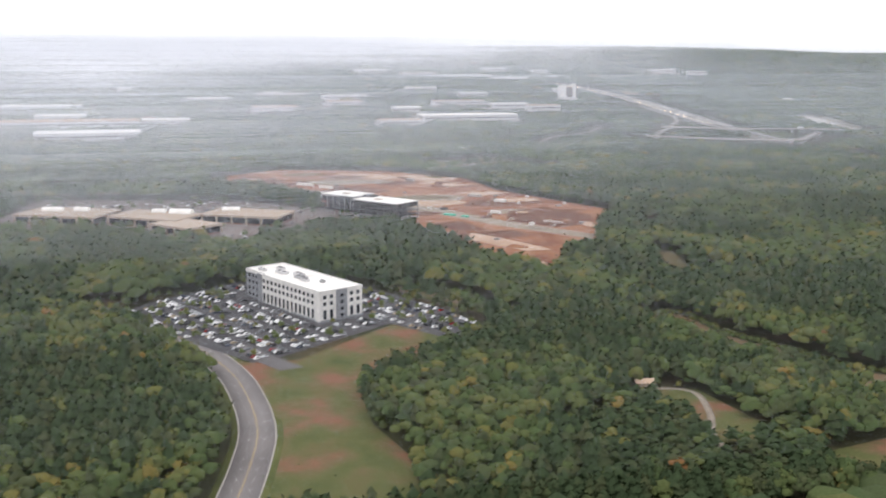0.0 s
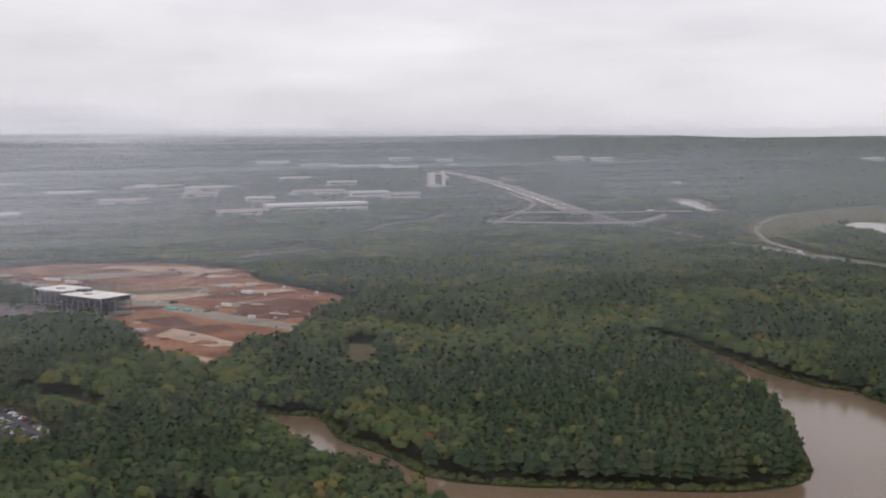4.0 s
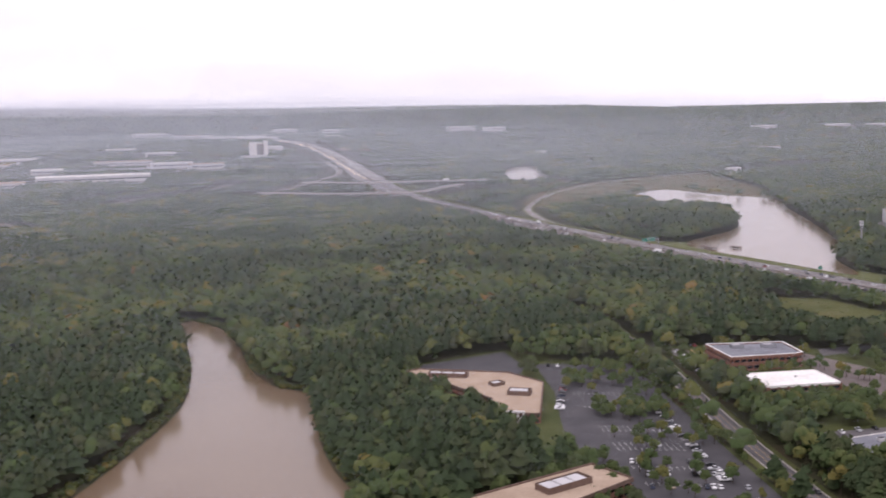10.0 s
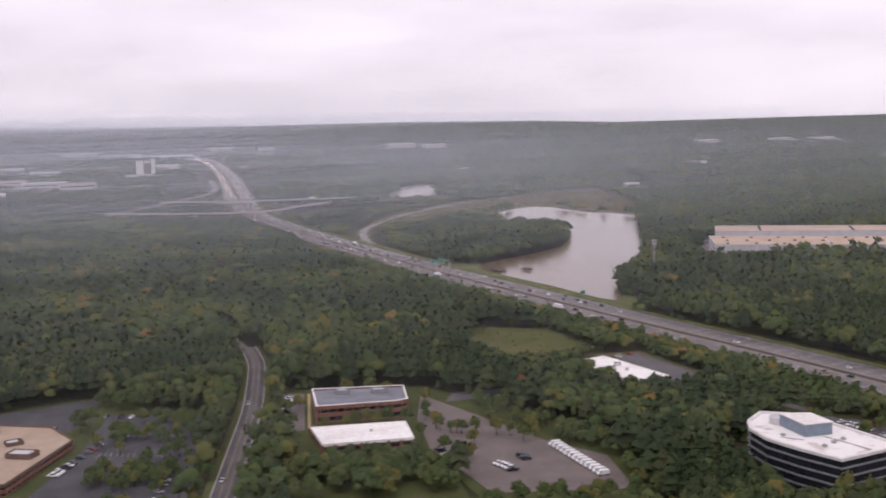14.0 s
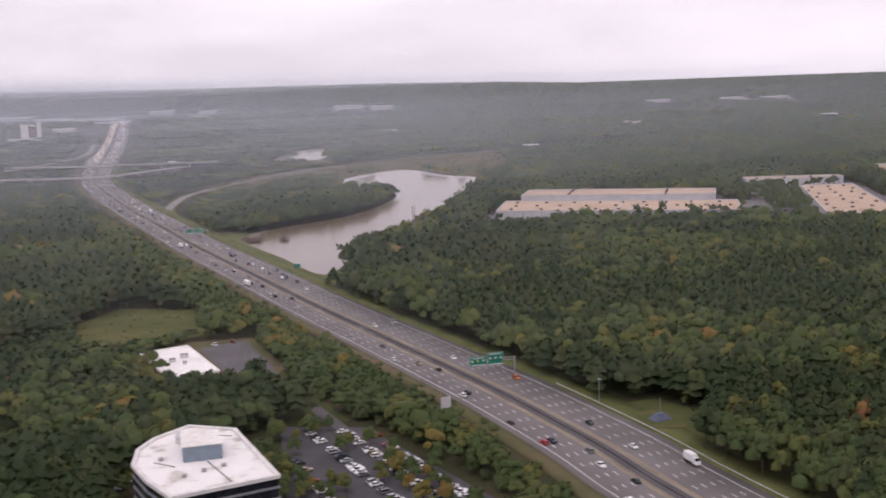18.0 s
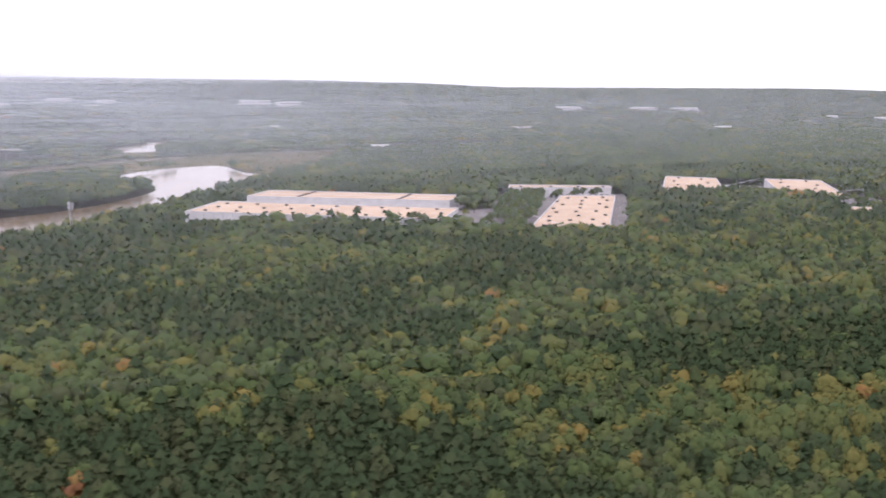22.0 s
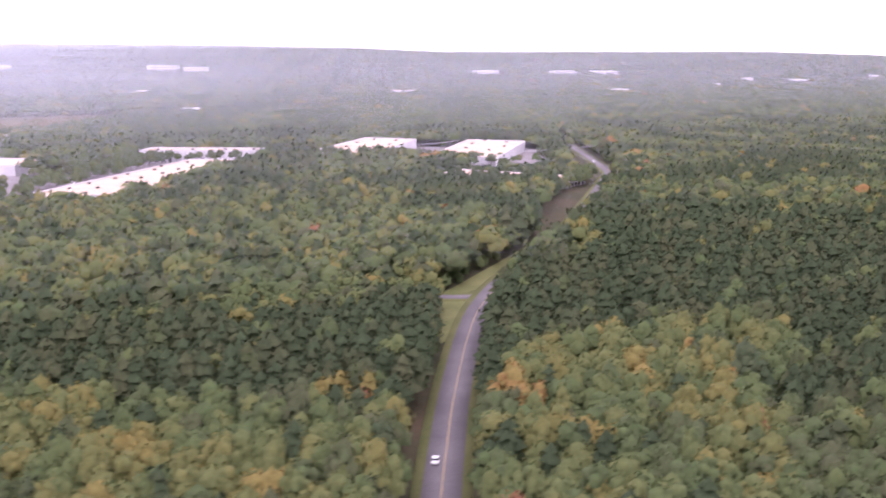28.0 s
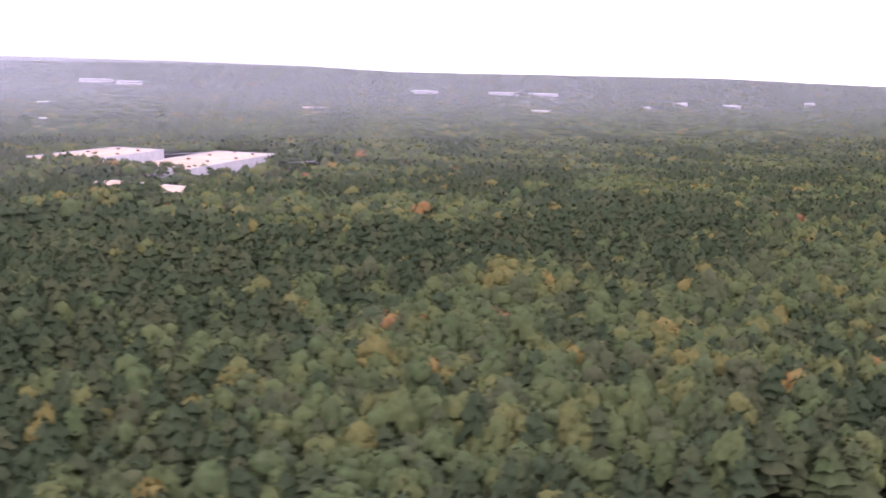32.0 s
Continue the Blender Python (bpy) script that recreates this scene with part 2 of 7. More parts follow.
CAR_PAINT = mat("car_paint", [(0.0, (0.82, 0.82, 0.81)), (0.40, (0.45, 0.46, 0.47)), (0.54, (0.17, 0.175, 0.185)), (0.64, (0.022, 0.022, 0.025)), (0.84, (0.035, 0.045, 0.075)),
                              (0.90, (0.25, 0.02, 0.02)), (0.94, (0.33, 0.27, 0.19))], rough=0.25, spec=0.5, per_object=True, steps=True)
ISLAND_PAINT = CAR_PAINT.copy()
ISLAND_PAINT.name = "parked_car_paint"
for _e in [q for q in ISLAND_PAINT.node_tree.nodes if q.bl_idname == "ShaderNodeValToRGB"][0].color_ramp.elements[1:]:
    _e.position = 0.72 * _e.position + 0.0 if _e.position < 0.6 else _e.position - 0.12 if _e.position < 0.8 else _e.position
for _l in [q for q in ISLAND_PAINT.node_tree.links if q.from_node.bl_idname == "ShaderNodeObjectInfo"]:
    ISLAND_PAINT.node_tree.links.new(ISLAND_PAINT.node_tree.nodes.new("ShaderNodeNewGeometry").outputs["Random Per Island"], _l.to_socket)
VAN_WHITE = plain("white_van_paint", (0.80, 0.80, 0.79), 0.3, spec=0.5, spread=0.03)
ORANGE_PAINT = plain("orange_paint", (0.62, 0.17, 0.03), 0.4, spread=0.05)
RED_PAINT = plain("red_paint", (0.42, 0.03, 0.03), 0.35, spread=0.05)
TYRE = plain("tyre", (0.02, 0.02, 0.02), 0.8)
LAMP = plain("headlamp", (1.0, 0.72, 0.42), 0.4, glow=2.0)
BLUE_TARP = plain("blue_tarp", (0.10, 0.115, 0.17), 0.6)
GREEN_TARP = plain("green_plastic", (0.09, 0.42, 0.30), 0.6)


def mist(name, colour):
    """Solid matte stand-in for thin hazy air, lit from both sides."""
    m = bpy.data.materials.new(name)
    m.use_nodes = True
    n, l = m.node_tree.nodes, m.node_tree.links
    n.clear()
    out, mix = n.new("ShaderNodeOutputMaterial"), n.new("ShaderNodeMixShader")
    front, back = n.new("ShaderNodeBsdfDiffuse"), n.new("ShaderNodeBsdfTranslucent")
    for k, sh in enumerate((front, back)):
        sh.inputs["Color"].default_value = (*colour, 1)
        l.new(sh.outputs[0], mix.inputs[k + 1])
    mix.inputs[0].default_value = 0.2
    l.new(mix.outputs[0], out.inputs["Surface"])
    return m


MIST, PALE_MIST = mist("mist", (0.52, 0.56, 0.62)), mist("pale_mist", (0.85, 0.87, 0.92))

# ---- the lie of the land ----
LAKE_NEAR = [(140, 803), (181, 793), (200, 734), (228, 699), (253, 655), (287, 638), (328, 629), (413, 616), (449, 625), (467, 648),
             (485, 722), (496, 786), (497, 832), (490, 902), (474, 990), (459, 1064), (468, 1071), (494, 1034), (514, 967), (529, 893),
             (551, 840), (569, 828), (574, 772), (579, 722), (586, 680), (597, 642), (592, 610), (574, 555), (518, 500), (407, 481),
             (314, 500), (275, 541), (264, 585), (231, 642), (190, 683), (173, 722), (155, 749)]
LAKE_FAR = [(1006, 1399), (1002, 1451), (1030, 1498), (1101, 1574), (1147, 1665), (1183, 1804), (1173, 1878), (1109, 1907), (1110, 2118),
            (1181, 2264), (1244, 2303), (1289, 2148), (1350, 2030), (1300, 1859), (1251, 1665), (1214, 1536), (1167, 1388), (1115, 1295),
            (1084, 1184), (1045, 1288)]
POND = [(979, 2752), (1018, 3126), (1124, 3367), (1152, 3238), (1082, 2761)]
WATERS = [LAKE_NEAR, LAKE_FAR, POND]
HILLS = [(-260, 1250, 420, 17), (2128, 925, 330, 22), (1900, 1650, 280, 10), (900, 900, 110, 3.5), (-832, 2498, 740, 20), (-80, 700, 160, 3),
         (1420, 1480, 140, 7)]
RIDGE = [(250, 3500, 750, 48), (250, 4700, 800, 46)]


def inside(poly, x, y):
    """Which of the points lie in the polygon."""
    x, y = np.asarray(x, float), np.asarray(y, float)
    hit = np.zeros(x.shape, bool)
    for (ax, ay), (bx, by) in zip(poly, poly[1:] + poly[:1]):
        if ay != by:
            hit ^= ((ay > y) != (by > y)) & (x < (bx - ax) * (y - ay) / (by - ay) + ax)
    return hit


def to_line(line, x, y):
    """How far the points lie from a polyline."""
    x, y = np.asarray(x, float), np.asarray(y, float)
    best = np.full(x.shape, 1e9)
    for (ax, ay), (bx, by) in zip(line, line[1:]):
        dx, dy = bx - ax, by - ay
        k = np.clip(((x - ax) * dx + (y - ay) * dy) / (dx * dx + dy * dy + 1e-9), 0, 1)
        best = np.minimum(best, np.hypot(x - ax - k * dx, y - ay - k * dy))
    return best


def ease(a, b, v):
    k = np.clip((np.asarray(v, float) - a) / (b - a), 0, 1)
    return k * k * (3 - 2 * k)


def along(x, y):
    """How far a place lies to the side of the flight line."""
    return (np.asarray(y, float) - 0.283 * np.asarray(x, float)) * 0.962


def hills(x, y):
    x, y = np.asarray(x, float), np.asarray(y, float)
    z = np.interp(x, (-2000, -1000, 0, 1500, 2400, 3000, 5000, 6000), (248, 226, 212, 205, 188, 160, 160, 118)) * ease(4300, 8350, np.hypot(x - 1000, y - 300))
    for cx, cy, s, a in HILLS:
        z = z + a * np.exp(-((x - cx) ** 2 + (y - cy) ** 2) / (2 * s * s))
    for cx, cy, s, a in RIDGE:
        z = z + a * np.exp(-((x - cx) ** 2 + (y - cy) ** 2) / (2 * s * s)) * (1 - ease(760, 1000, x))
    shore = np.full(x.shape, 1e9)
    for poly in WATERS:
        shore = np.minimum(shore, np.where(inside(poly, x, y), 0, to_line(poly + poly[:1], x, y)))
    return z * ease(10, 160, shore) - 0.3


STEP, X0, Y0, NX, NY = 40.0, -4200.0, -800.0, 290, 236
GRID = hills(*np.meshgrid(X0 + STEP * np.arange(NX), Y0 + STEP * np.arange(NY)))


def land(x, y):
    """The height of the ground sheet, as its faces lie."""
    u, v = (np.asarray(x, float) - X0) / STEP, (np.asarray(y, float) - Y0) / STEP
    i, j = np.clip(u.astype(int), 0, NX - 2), np.clip(v.astype(int), 0, NY - 2)
    u, v = u - i, v - j
    a, b, c, d = GRID[j, i], GRID[j, i + 1], GRID[j + 1, i + 1], GRID[j + 1, i]
    return np.where(u > v, a + u * (b - a) + v * (c - b), a + v * (d - a) + u * (c - d))


# ---- helpers for meshes ----


def from_np(name, verts, faces, mats, hue=None, slots=None, smooth=False, facing=None):
    """A mesh object out of arrays of corners and triangles."""
    me = bpy.data.meshes.new(name)
    me.vertices.add(len(verts))
    me.vertices.foreach_set("co", np.asarray(verts, np.float32).ravel())
    me.loops.add(len(faces) * 3)
    me.loops.foreach_set("vertex_index", np.asarray(faces, np.int32).ravel())
    me.polygons.add(len(faces))
    me.polygons.foreach_set("loop_start", np.arange(0, len(faces) * 3, 3, dtype=np.int32))
    for m in mats:
        me.materials.append(m)
    if slots is not None:
        me.polygons.foreach_set("material_index", np.asarray(slots, np.int32))
    if smooth:
        me.polygons.foreach_set("use_smooth", np.ones(len(faces), bool))
    if hue is not None:
        me.attributes.new("hue", "FLOAT", "POINT").data.foreach_set("value", np.asarray(hue, np.float32))
    if facing is not None:
        me.attributes.new("custom_normal", "FLOAT_VECTOR", "POINT").data.foreach_set("vector", np.asarray(facing, np.float32).ravel())
    me.update()
    me.validate()
    return new(name, me)


def mesh_of(name, bm, material):
    me = bpy.data.meshes.new(name)
    bm.to_mesh(me)
    bm.free()
    for m in material if isinstance(material, (list, tuple)) else [material]:
        me.materials.append(m)
    return me


def part(name, bm, material, parent, label=""):
    """Links a bmesh (or a mesh made before) as one part under a thing or under a part."""
    ob = new(name, bm if isinstance(bm, bpy.types.Mesh) else mesh_of(name, bm, material))
    ob.parent = parent
    return tagged(ob, label)


def placed(name, mesh, parent, x, y, z, rz=0.0):
    ob = new(name, mesh)
    ob.parent = parent
    ob.matrix_basis = pose(x, y, z, 0, 0, rz)
    return ob


def thing(name, label, category, m, group="", kind=""):
    ob = new(name)
    ob.empty_display_size = 0.5
    ob.matrix_basis = m
    return tagged(ob, label, category, group, kind)


def block(bm, x0, x1, y0, y1, z0, z1, bevel=0.0):
    v = [bm.verts.new(c) for c in ((x0, y0, z0), (x1, y0, z0), (x1, y1, z0), (x0, y1, z0), (x0, y0, z1), (x1, y0, z1), (x1, y1, z1), (x0, y1, z1))]
    fs = [bm.faces.new([v[i] for i in f]) for f in ((3, 2, 1, 0), (4, 5, 6, 7), (0, 1, 5, 4), (1, 2, 6, 5), (2, 3, 7, 6), (3, 0, 4, 7))]
    if bevel:
        edges = list({e for f in fs for e in f.edges})
        bmesh.ops.bevel(bm, geom=edges, offset=bevel, segments=1, affect="EDGES")
    return bm


def boxed(*args, bevel=0.0):
    return block(bmesh.new(), *args, bevel=bevel)


def prism(poly, z0, z1, bm=None):
    """An upright solid over a polygon that runs anticlockwise."""
    bm = bm or bmesh.new()
    lo, hi = [bm.verts.new((x, y, z0)) for x, y in poly], [bm.verts.new((x, y, z1)) for x, y in poly]
    n = len(poly)
    bm.faces.new(lo[::-1])
    bm.faces.new(hi)
    for i in range(n):
        bm.faces.new((lo[i], lo[(i + 1) % n], hi[(i + 1) % n], hi[i]))
    return bm


def inset(poly, d):
    """The polygon drawn in by d (anticlockwise)."""
    out, n = [], len(poly)
    for i in range(n):
        a, b, c = Vector(poly[i - 1]), Vector(poly[i]), Vector(poly[(i + 1) % n])
        u, v = (b - a).normalized(), (c - b).normalized()
        nu, nv = Vector((-u.y, u.x)), Vector((-v.y, v.x))
        k = nu + nv
        k = k / max(0.3, k.dot(nu))
        out.append((b.x + k.x * d, b.y + k.y * d))
    return out


def rim(poly, d, z0, z1):
    """A wall of thickness d that runs round inside the polygon."""
    bm, inner, n = bmesh.new(), inset(poly, d), len(poly)
    rows = [[bm.verts.new((x, y, z)) for x, y in p] for p, z in ((poly, z0), (poly, z1), (inner, z1), (inner, z0))]
    for i in range(n):
        j = (i + 1) % n
        for a, b in ((0, 1), (1, 2), (2, 3), (3, 0)):
            bm.faces.new((rows[a][i], rows[a][j], rows[b][j], rows[b][i]))
    return bm


def ccw(poly):
    s = sum(a[0] * b[1] - b[0] * a[1] for a, b in zip(poly, poly[1:] + poly[:1]))
    return list(poly) if s > 0 else list(poly)[::-1]


def curve(points, step=8.0):
    """A smooth line through the points, cut into short steps."""
    p = [Vector(q) for q in points]
    p = [p[0] * 2 - p[1]] + p + [p[-1] * 2 - p[-2]]
    out = []
    for i in range(1, len(p) - 2):
        a, b, c, d = p[i - 1:i + 3]
        k = max(1, int((c - b).length / step))
        for j in range(k):
            t = j / k
            out.append(0.5 * (2 * b + (c - a) * t + (2 * a - 5 * b + 4 * c - d) * t * t + (3 * b - a - 3 * c + d) * t ** 3))
    out.append(p[-2])
    return out


def smooth_ring(poly, step=12.0):
    n = len(poly)
    line = curve([poly[-1]] + list(poly) + [poly[0], poly[1]], step)
    first = min(range(len(line)), key=lambda i: (line[i] - Vector(poly[0])).length)
    last = max(range(len(line)), key=lambda i: -(line[i] - Vector(poly[0])).length + (0 if i > len(line) // 2 else -1e6))
    return [(v.x, v.y) for v in line[first:last]]


def normals(line):
    out = []
    for i, _ in enumerate(line):
        d = (line[min(i + 1, len(line) - 1)] - line[max(i - 1, 0)]).normalized()
        out.append(Vector((-d.y, d.x)))
    return out


def strip(name, line, left, right, material, up=0.35, level=None, thick=0.3):
    """A band along a line from the offset left to the offset right (metres, to the line's left), laid on the land."""
    ns = normals(line)
    verts, faces = [], []
    for p, n in zip(line, ns):
        z = (float(land(p.x, p.y)) if level is None else level) + up
        for drop in (0, thick):
            for off in (left, right):
                q = p + n * off
                verts.append((q.x, q.y, z - drop))
    for i in range(len(line) - 1):
        a, b = 4 * i, 4 * i + 4
        for k0, k1 in ((0, 1), (1, 3), (3, 2), (2, 0)):
            faces += [(a + k0, a + k1, b + k1), (a + k0, b + k1, b + k0)]
    return from_np(name, verts, faces, [material])


def dashes(name, line, off, material, length, gap, width, up, parent, level=None):
    """Painted dashes along a line, joined into one part."""
    ns, verts, faces, s, last = normals(line), [], [], 0.0, None
    cycle = length + gap
    for i in range(len(line) - 1):
        a, b = line[i], line[i + 1]
        seg = (b - a).length
        d, n = (b - a) / seg, ns[i]
        za, zb = (float(land(a.x, a.y)), float(land(b.x, b.y))) if level is None else (level, level)
        k = math.ceil((s - 0.001) / cycle) * cycle - s if gap else 0
        while k < seg:
            e = min(length, seg - k) if not gap else length
            for t, w in ((k, -width / 2), (k, width / 2), (k + e, width / 2), (k + e, -width / 2)):
                q = a + d * t + n * (off + w)
                verts.append((q.x, q.y, za + (zb - za) * t / seg + up))
            m = len(verts) - 4
            faces += [(m, m + 2, m + 1), (m, m + 3, m + 2)]
            k += cycle if gap else max(e, 0.5)
        s += seg
    ob = from_np(name, verts, faces, [material])
    ob.parent = parent
    return tagged(ob, kind="stuff")


def drape(name, poly, material, up, step=20.0, flat=None):
    """A patch over a polygon, lying on the land."""
    from mathutils.geometry import delaunay_2d_cdt
    ring = []
    for a, b in zip(poly, poly[1:] + poly[:1]):
        k = max(1, int(math.dist(a, b) / step))
        ring += [(a[0] + (b[0] - a[0]) * i / k, a[1] + (b[1] - a[1]) * i / k) for i in range(k)]
    xs, ys = [p[0] for p in poly], [p[1] for p in poly]
    gx, gy = np.meshgrid(np.arange(min(xs) + step / 2, max(xs), step), np.arange(min(ys) + step / 2, max(ys), step))
    keep = inside(poly, gx, gy) & (to_line(poly + poly[:1], gx, gy) > step * 0.4)
    pts = [Vector(p) for p in ring] + [Vector(p) for p in zip(gx[keep], gy[keep])]
    n = len(ring)
    v, _, f, *_ = delaunay_2d_cdt(pts, [(i, (i + 1) % n) for i in range(n)], [], 1, 1e-4)
    bm = bmesh.new()
    vs = [bm.verts.new((p.x, p.y, (float(land(p.x, p.y)) if flat is None else flat) + up)) for p in v]
    for t in f:
        bm.faces.new([vs[i] for i in t])
    bmesh.ops.recalc_face_normals(bm, faces=bm.faces)
    if bm.faces and sum(q.normal.z for q in bm.faces) < 0:
        bmesh.ops.reverse_faces(bm, faces=bm.faces)
    return new(name, mesh_of(name, bm, material))


# ---- ground, water, open land ----
gx, gy = np.meshgrid(X0 + STEP * np.arange(NX), Y0 + STEP * np.arange(NY))
idx = np.arange(NX * NY).reshape(NY, NX)
a_, b_, c_, d_ = idx[:-1, :-1].ravel(), idx[:-1, 1:].ravel(), idx[1:, 1:].ravel(), idx[1:, :-1].ravel()
ground = from_np("ground", np.stack([gx.ravel(), gy.ravel(), GRID.ravel()], 1), np.concatenate([np.stack([a_, b_, c_], 1), np.stack([a_, c_, d_], 1)]), [FLOOR], smooth=True)
tagged(ground, "brown and green leaf-covered woodland ground", "ground", kind="structure")
for name, poly, label in (("lake_near", LAKE_NEAR, "calm muddy brown lake between wooded shores"), ("lake_far", LAKE_FAR, "pale brown lake beside the highway"),
                          ("pond", POND, "pale pond beyond the interchange")):
    tagged(drape(name, smooth_ring(poly), WATER, 0.0, 60, flat=0.0), label, "lake", kind="structure")

# pale roofs of the distance: place, size and roof
FAR_ROOFS = [(58, 2550, 232, 60, 11, 0), (-688, 2087, 196, 78, 12, 0), (-816, 2362, 290, 77, 12, 1), (-622, 2421, 104, 57, 9, 0), (-1124, 3025, 214, 84, 11, 0), (-1312, 4464, 58, 39, 13, 0), (-291, 3185, 131, 37, 9, 0), (-272, 2968, 100, 39, 8, 1), (-567, 3611, 56, 32, 7, 0)]
FAR_ROOFS += [(-75, 3538, 99, 35, 8, 0), (265, 4353, 146, 47, 14, 0), (521, 5907, 79, 58, 14, 0), (262, 2816, 82, 39, 11, 1), (-501, 3427, 170, 38, 8, 1), (-410, 5796, 133, 59, 10, 0), (98, 5187, 266, 73, 13, 0), (1408, 6047, 113, 60, 13, 0), (-98, 2433, 94, 45, 9, 1)]
FAR_ROOFS += [(173, 2872, 100, 38, 9, 0), (539, 5382, 73, 47, 9, 0), (-124, 5437, 179, 57, 16, 1), (-370, 5723, 141, 58, 14, 0), (279, 6008, 117, 59, 14, 0), (40, 2956, 141, 29, 8, 1), (2982, 4210, 59, 30, 8, 0), (2172, 4146, 39, 19, 9, 1), (2222, 4151, 29, 18, 9, 1)]
FAR_ROOFS += [(1575, 2847, 38, 15, 7, 0), (3758, 4832, 35, 30, 12, 0), (1334, 4188, 32, 21, 9, 0), (3516, 4594, 23, 20, 8, 0), (4289, 4750, 29, 30, 13, 0), (3910, 4686, 63, 40, 9, 0), (5865, 6767, 137, 39, 12, 0), (2815, 5749, 122, 50, 10, 0), (1235, 6147, 149, 60, 13, 0)]
FAR_ROOFS += [(3189, 5680, 128, 50, 9, 0), (3367, 5591, 141, 50, 9, 0), (-897, 2534, 115, 57, 11, 0), (-435, 2792, 118, 51, 9, 1), (-94, 2759, 72, 40, 8, 0), (-707, 3268, 133, 49, 10, 0), (87, 3239, 83, 34, 8, 0), (379, 3427, 60, 27, 9, 0), (352, 3150, 50, 40, 30, 0)]
YARDS = [[(x - w / 2 - 12, y - d / 2 - 70 - 0.015 * y), (x + w / 2 + 12, y - d / 2 - 70 - 0.015 * y), (x + w / 2 + 12, y + d / 2 + 15), (x - w / 2 - 12, y + d / 2 + 15)] for x, y, w, d, _, _ in FAR_ROOFS]

# places kept free of woodland
SITE = [(-332, 1452), (-270, 1365), (-168, 1255), (-40, 1080), (8, 1000), (38, 920), (97, 895), (112, 960), (150, 1015), (170, 1137), (214, 1235), (190, 1265), (126, 1336),
        (69, 1405), (33, 1517), (-85, 1590), (-245, 1580)]
BASIN_BANK = [(-46, 838), (-21, 833), (10, 824), (42, 800), (58, 765), (37, 758), (7, 782), (-24, 806)]
POND_MEADOW = [(955, 2520), (1110, 2540), (1100, 2770), (968, 2765)]
LANE_E = [(1019, 945), (1037, 951), (1068, 860), (1093, 790), (1112, 737), (1097, 740), (1076, 797), (1054, 863)]
SHORE_STRIP = [(930, 1470), (940, 1510), (1010, 1470), (1035, 1400), (1070, 1290), (1105, 1190), (1120, 1150), (1060, 1120), (1000, 1280)]
LOT_W = [(-242, 741), (-181, 689), (-115, 631), (-85, 631), (-33, 725), (7, 684), (42, 721), (3, 770), (-60, 836), (-165, 846), (-207, 796)]
FIELD_W = [(-130, 640), (-116, 634), (-89, 640), (-33, 724), (12, 684), (-20, 636), (-46, 582), (-36, 535), (-16, 495), (-4, 420), (-84, 410), (-84, 518), (-108, 592)]
CAMPUS = [(-470, 1040), (-367, 1030), (-273, 1005), (-180, 975), (-120, 1105), (-50, 1140), (-70, 1170), (-149, 1210), (-240, 1250), (-480, 1260)]
OVERFLOW = [(-520, 1300), (-250, 1320), (-245, 1370), (-520, 1390)]
FARM = [(110, 604), (150, 606), (165, 566), (180, 530), (142, 515), (130, 560)]
HAYFIELD = [(192, 508), (240, 535), (285, 500), (215, 450), (180, 475)]
GLADE = [(194, 915), (222, 912), (220, 1004), (195, 1005)]
GLADE_2 = [(214, 1112), (242, 1112), (242, 1175), (214, 1175)]
OFFICES = [(620, 838), (636, 885), (698, 912), (740, 868), (772, 866), (777, 560), (690, 520), (636, 585), (638, 625), (690, 662), (664, 742)]
BRICK_LOT = [(803, 898), (884, 890), (930, 835), (966, 770), (966, 700), (895, 698), (880, 765), (818, 764), (806, 808)]
GREY_LOT = [(814, 640), (888, 640), (890, 704), (816, 704)]
CLINIC = [(972, 925), (1004, 960), (1040, 964), (1062, 888), (1040, 845), (1004, 838), (990, 870)]
CLEARING = [(927, 1029), (944, 1080), (996, 1061), (1015, 981), (970, 935), (939, 960)]
TOWER_LOT = [(1008, 655), (1006, 745), (1030, 752), (1060, 795), (1100, 792), (1146, 690), (1130, 640)]
SHEDS = [(1235, 1400), (1262, 1520), (1300, 1560), (1318, 1640), (1550, 1555), (1518, 1470), (1560, 1490), (1592, 1650), (1625, 1675), (1745, 1625), (1725, 1540), (1635, 1270), (1530, 1290),
         (1500, 1325), (1370, 1360)]
SHEDS_2 = [(1752, 1540), (1835, 1765), (1915, 1735), (2030, 1690), (2012, 1600), (1990, 1440), (1900, 1395), (1905, 1450), (1850, 1520), (1800, 1520)]
MEADOW_N = [(885, 1950), (915, 2110), (960, 2270), (1045, 2430), (1150, 2570), (1310, 2700), (1480, 2760), (1420, 2240), (1352, 2040), (1300, 2140), (1250, 2310), (1180, 2275), (1105, 2130), (1010, 2060)]
LOW_SHED = [(1887, 1374), (1971, 1305), (1946, 1275), (1862, 1344)]
PUMP_YARD = [(1203, 792), (1204, 738), (1238, 732), (1244, 772), (1228, 796)]
FRAME_YARD = [(-67, 1088), (-18, 1154), (-117, 1228), (-166, 1163)]
BRICK_FRONT = [(812, 704), (890, 704), (884, 766), (812, 766)]
FLEET_FRONT = [(890, 655), (970, 650), (966, 702), (890, 702)]
JUNCTION = [(1784, 858), (1797, 872), (1811, 914), (1840, 975), (1872, 1040), (1862, 1040), (1842, 1004), (1804, 944), (1794, 930), (1790, 905)]
PARK_N = [(-70, 1680), (75, 1840), (125, 1790), (-10, 1620)]
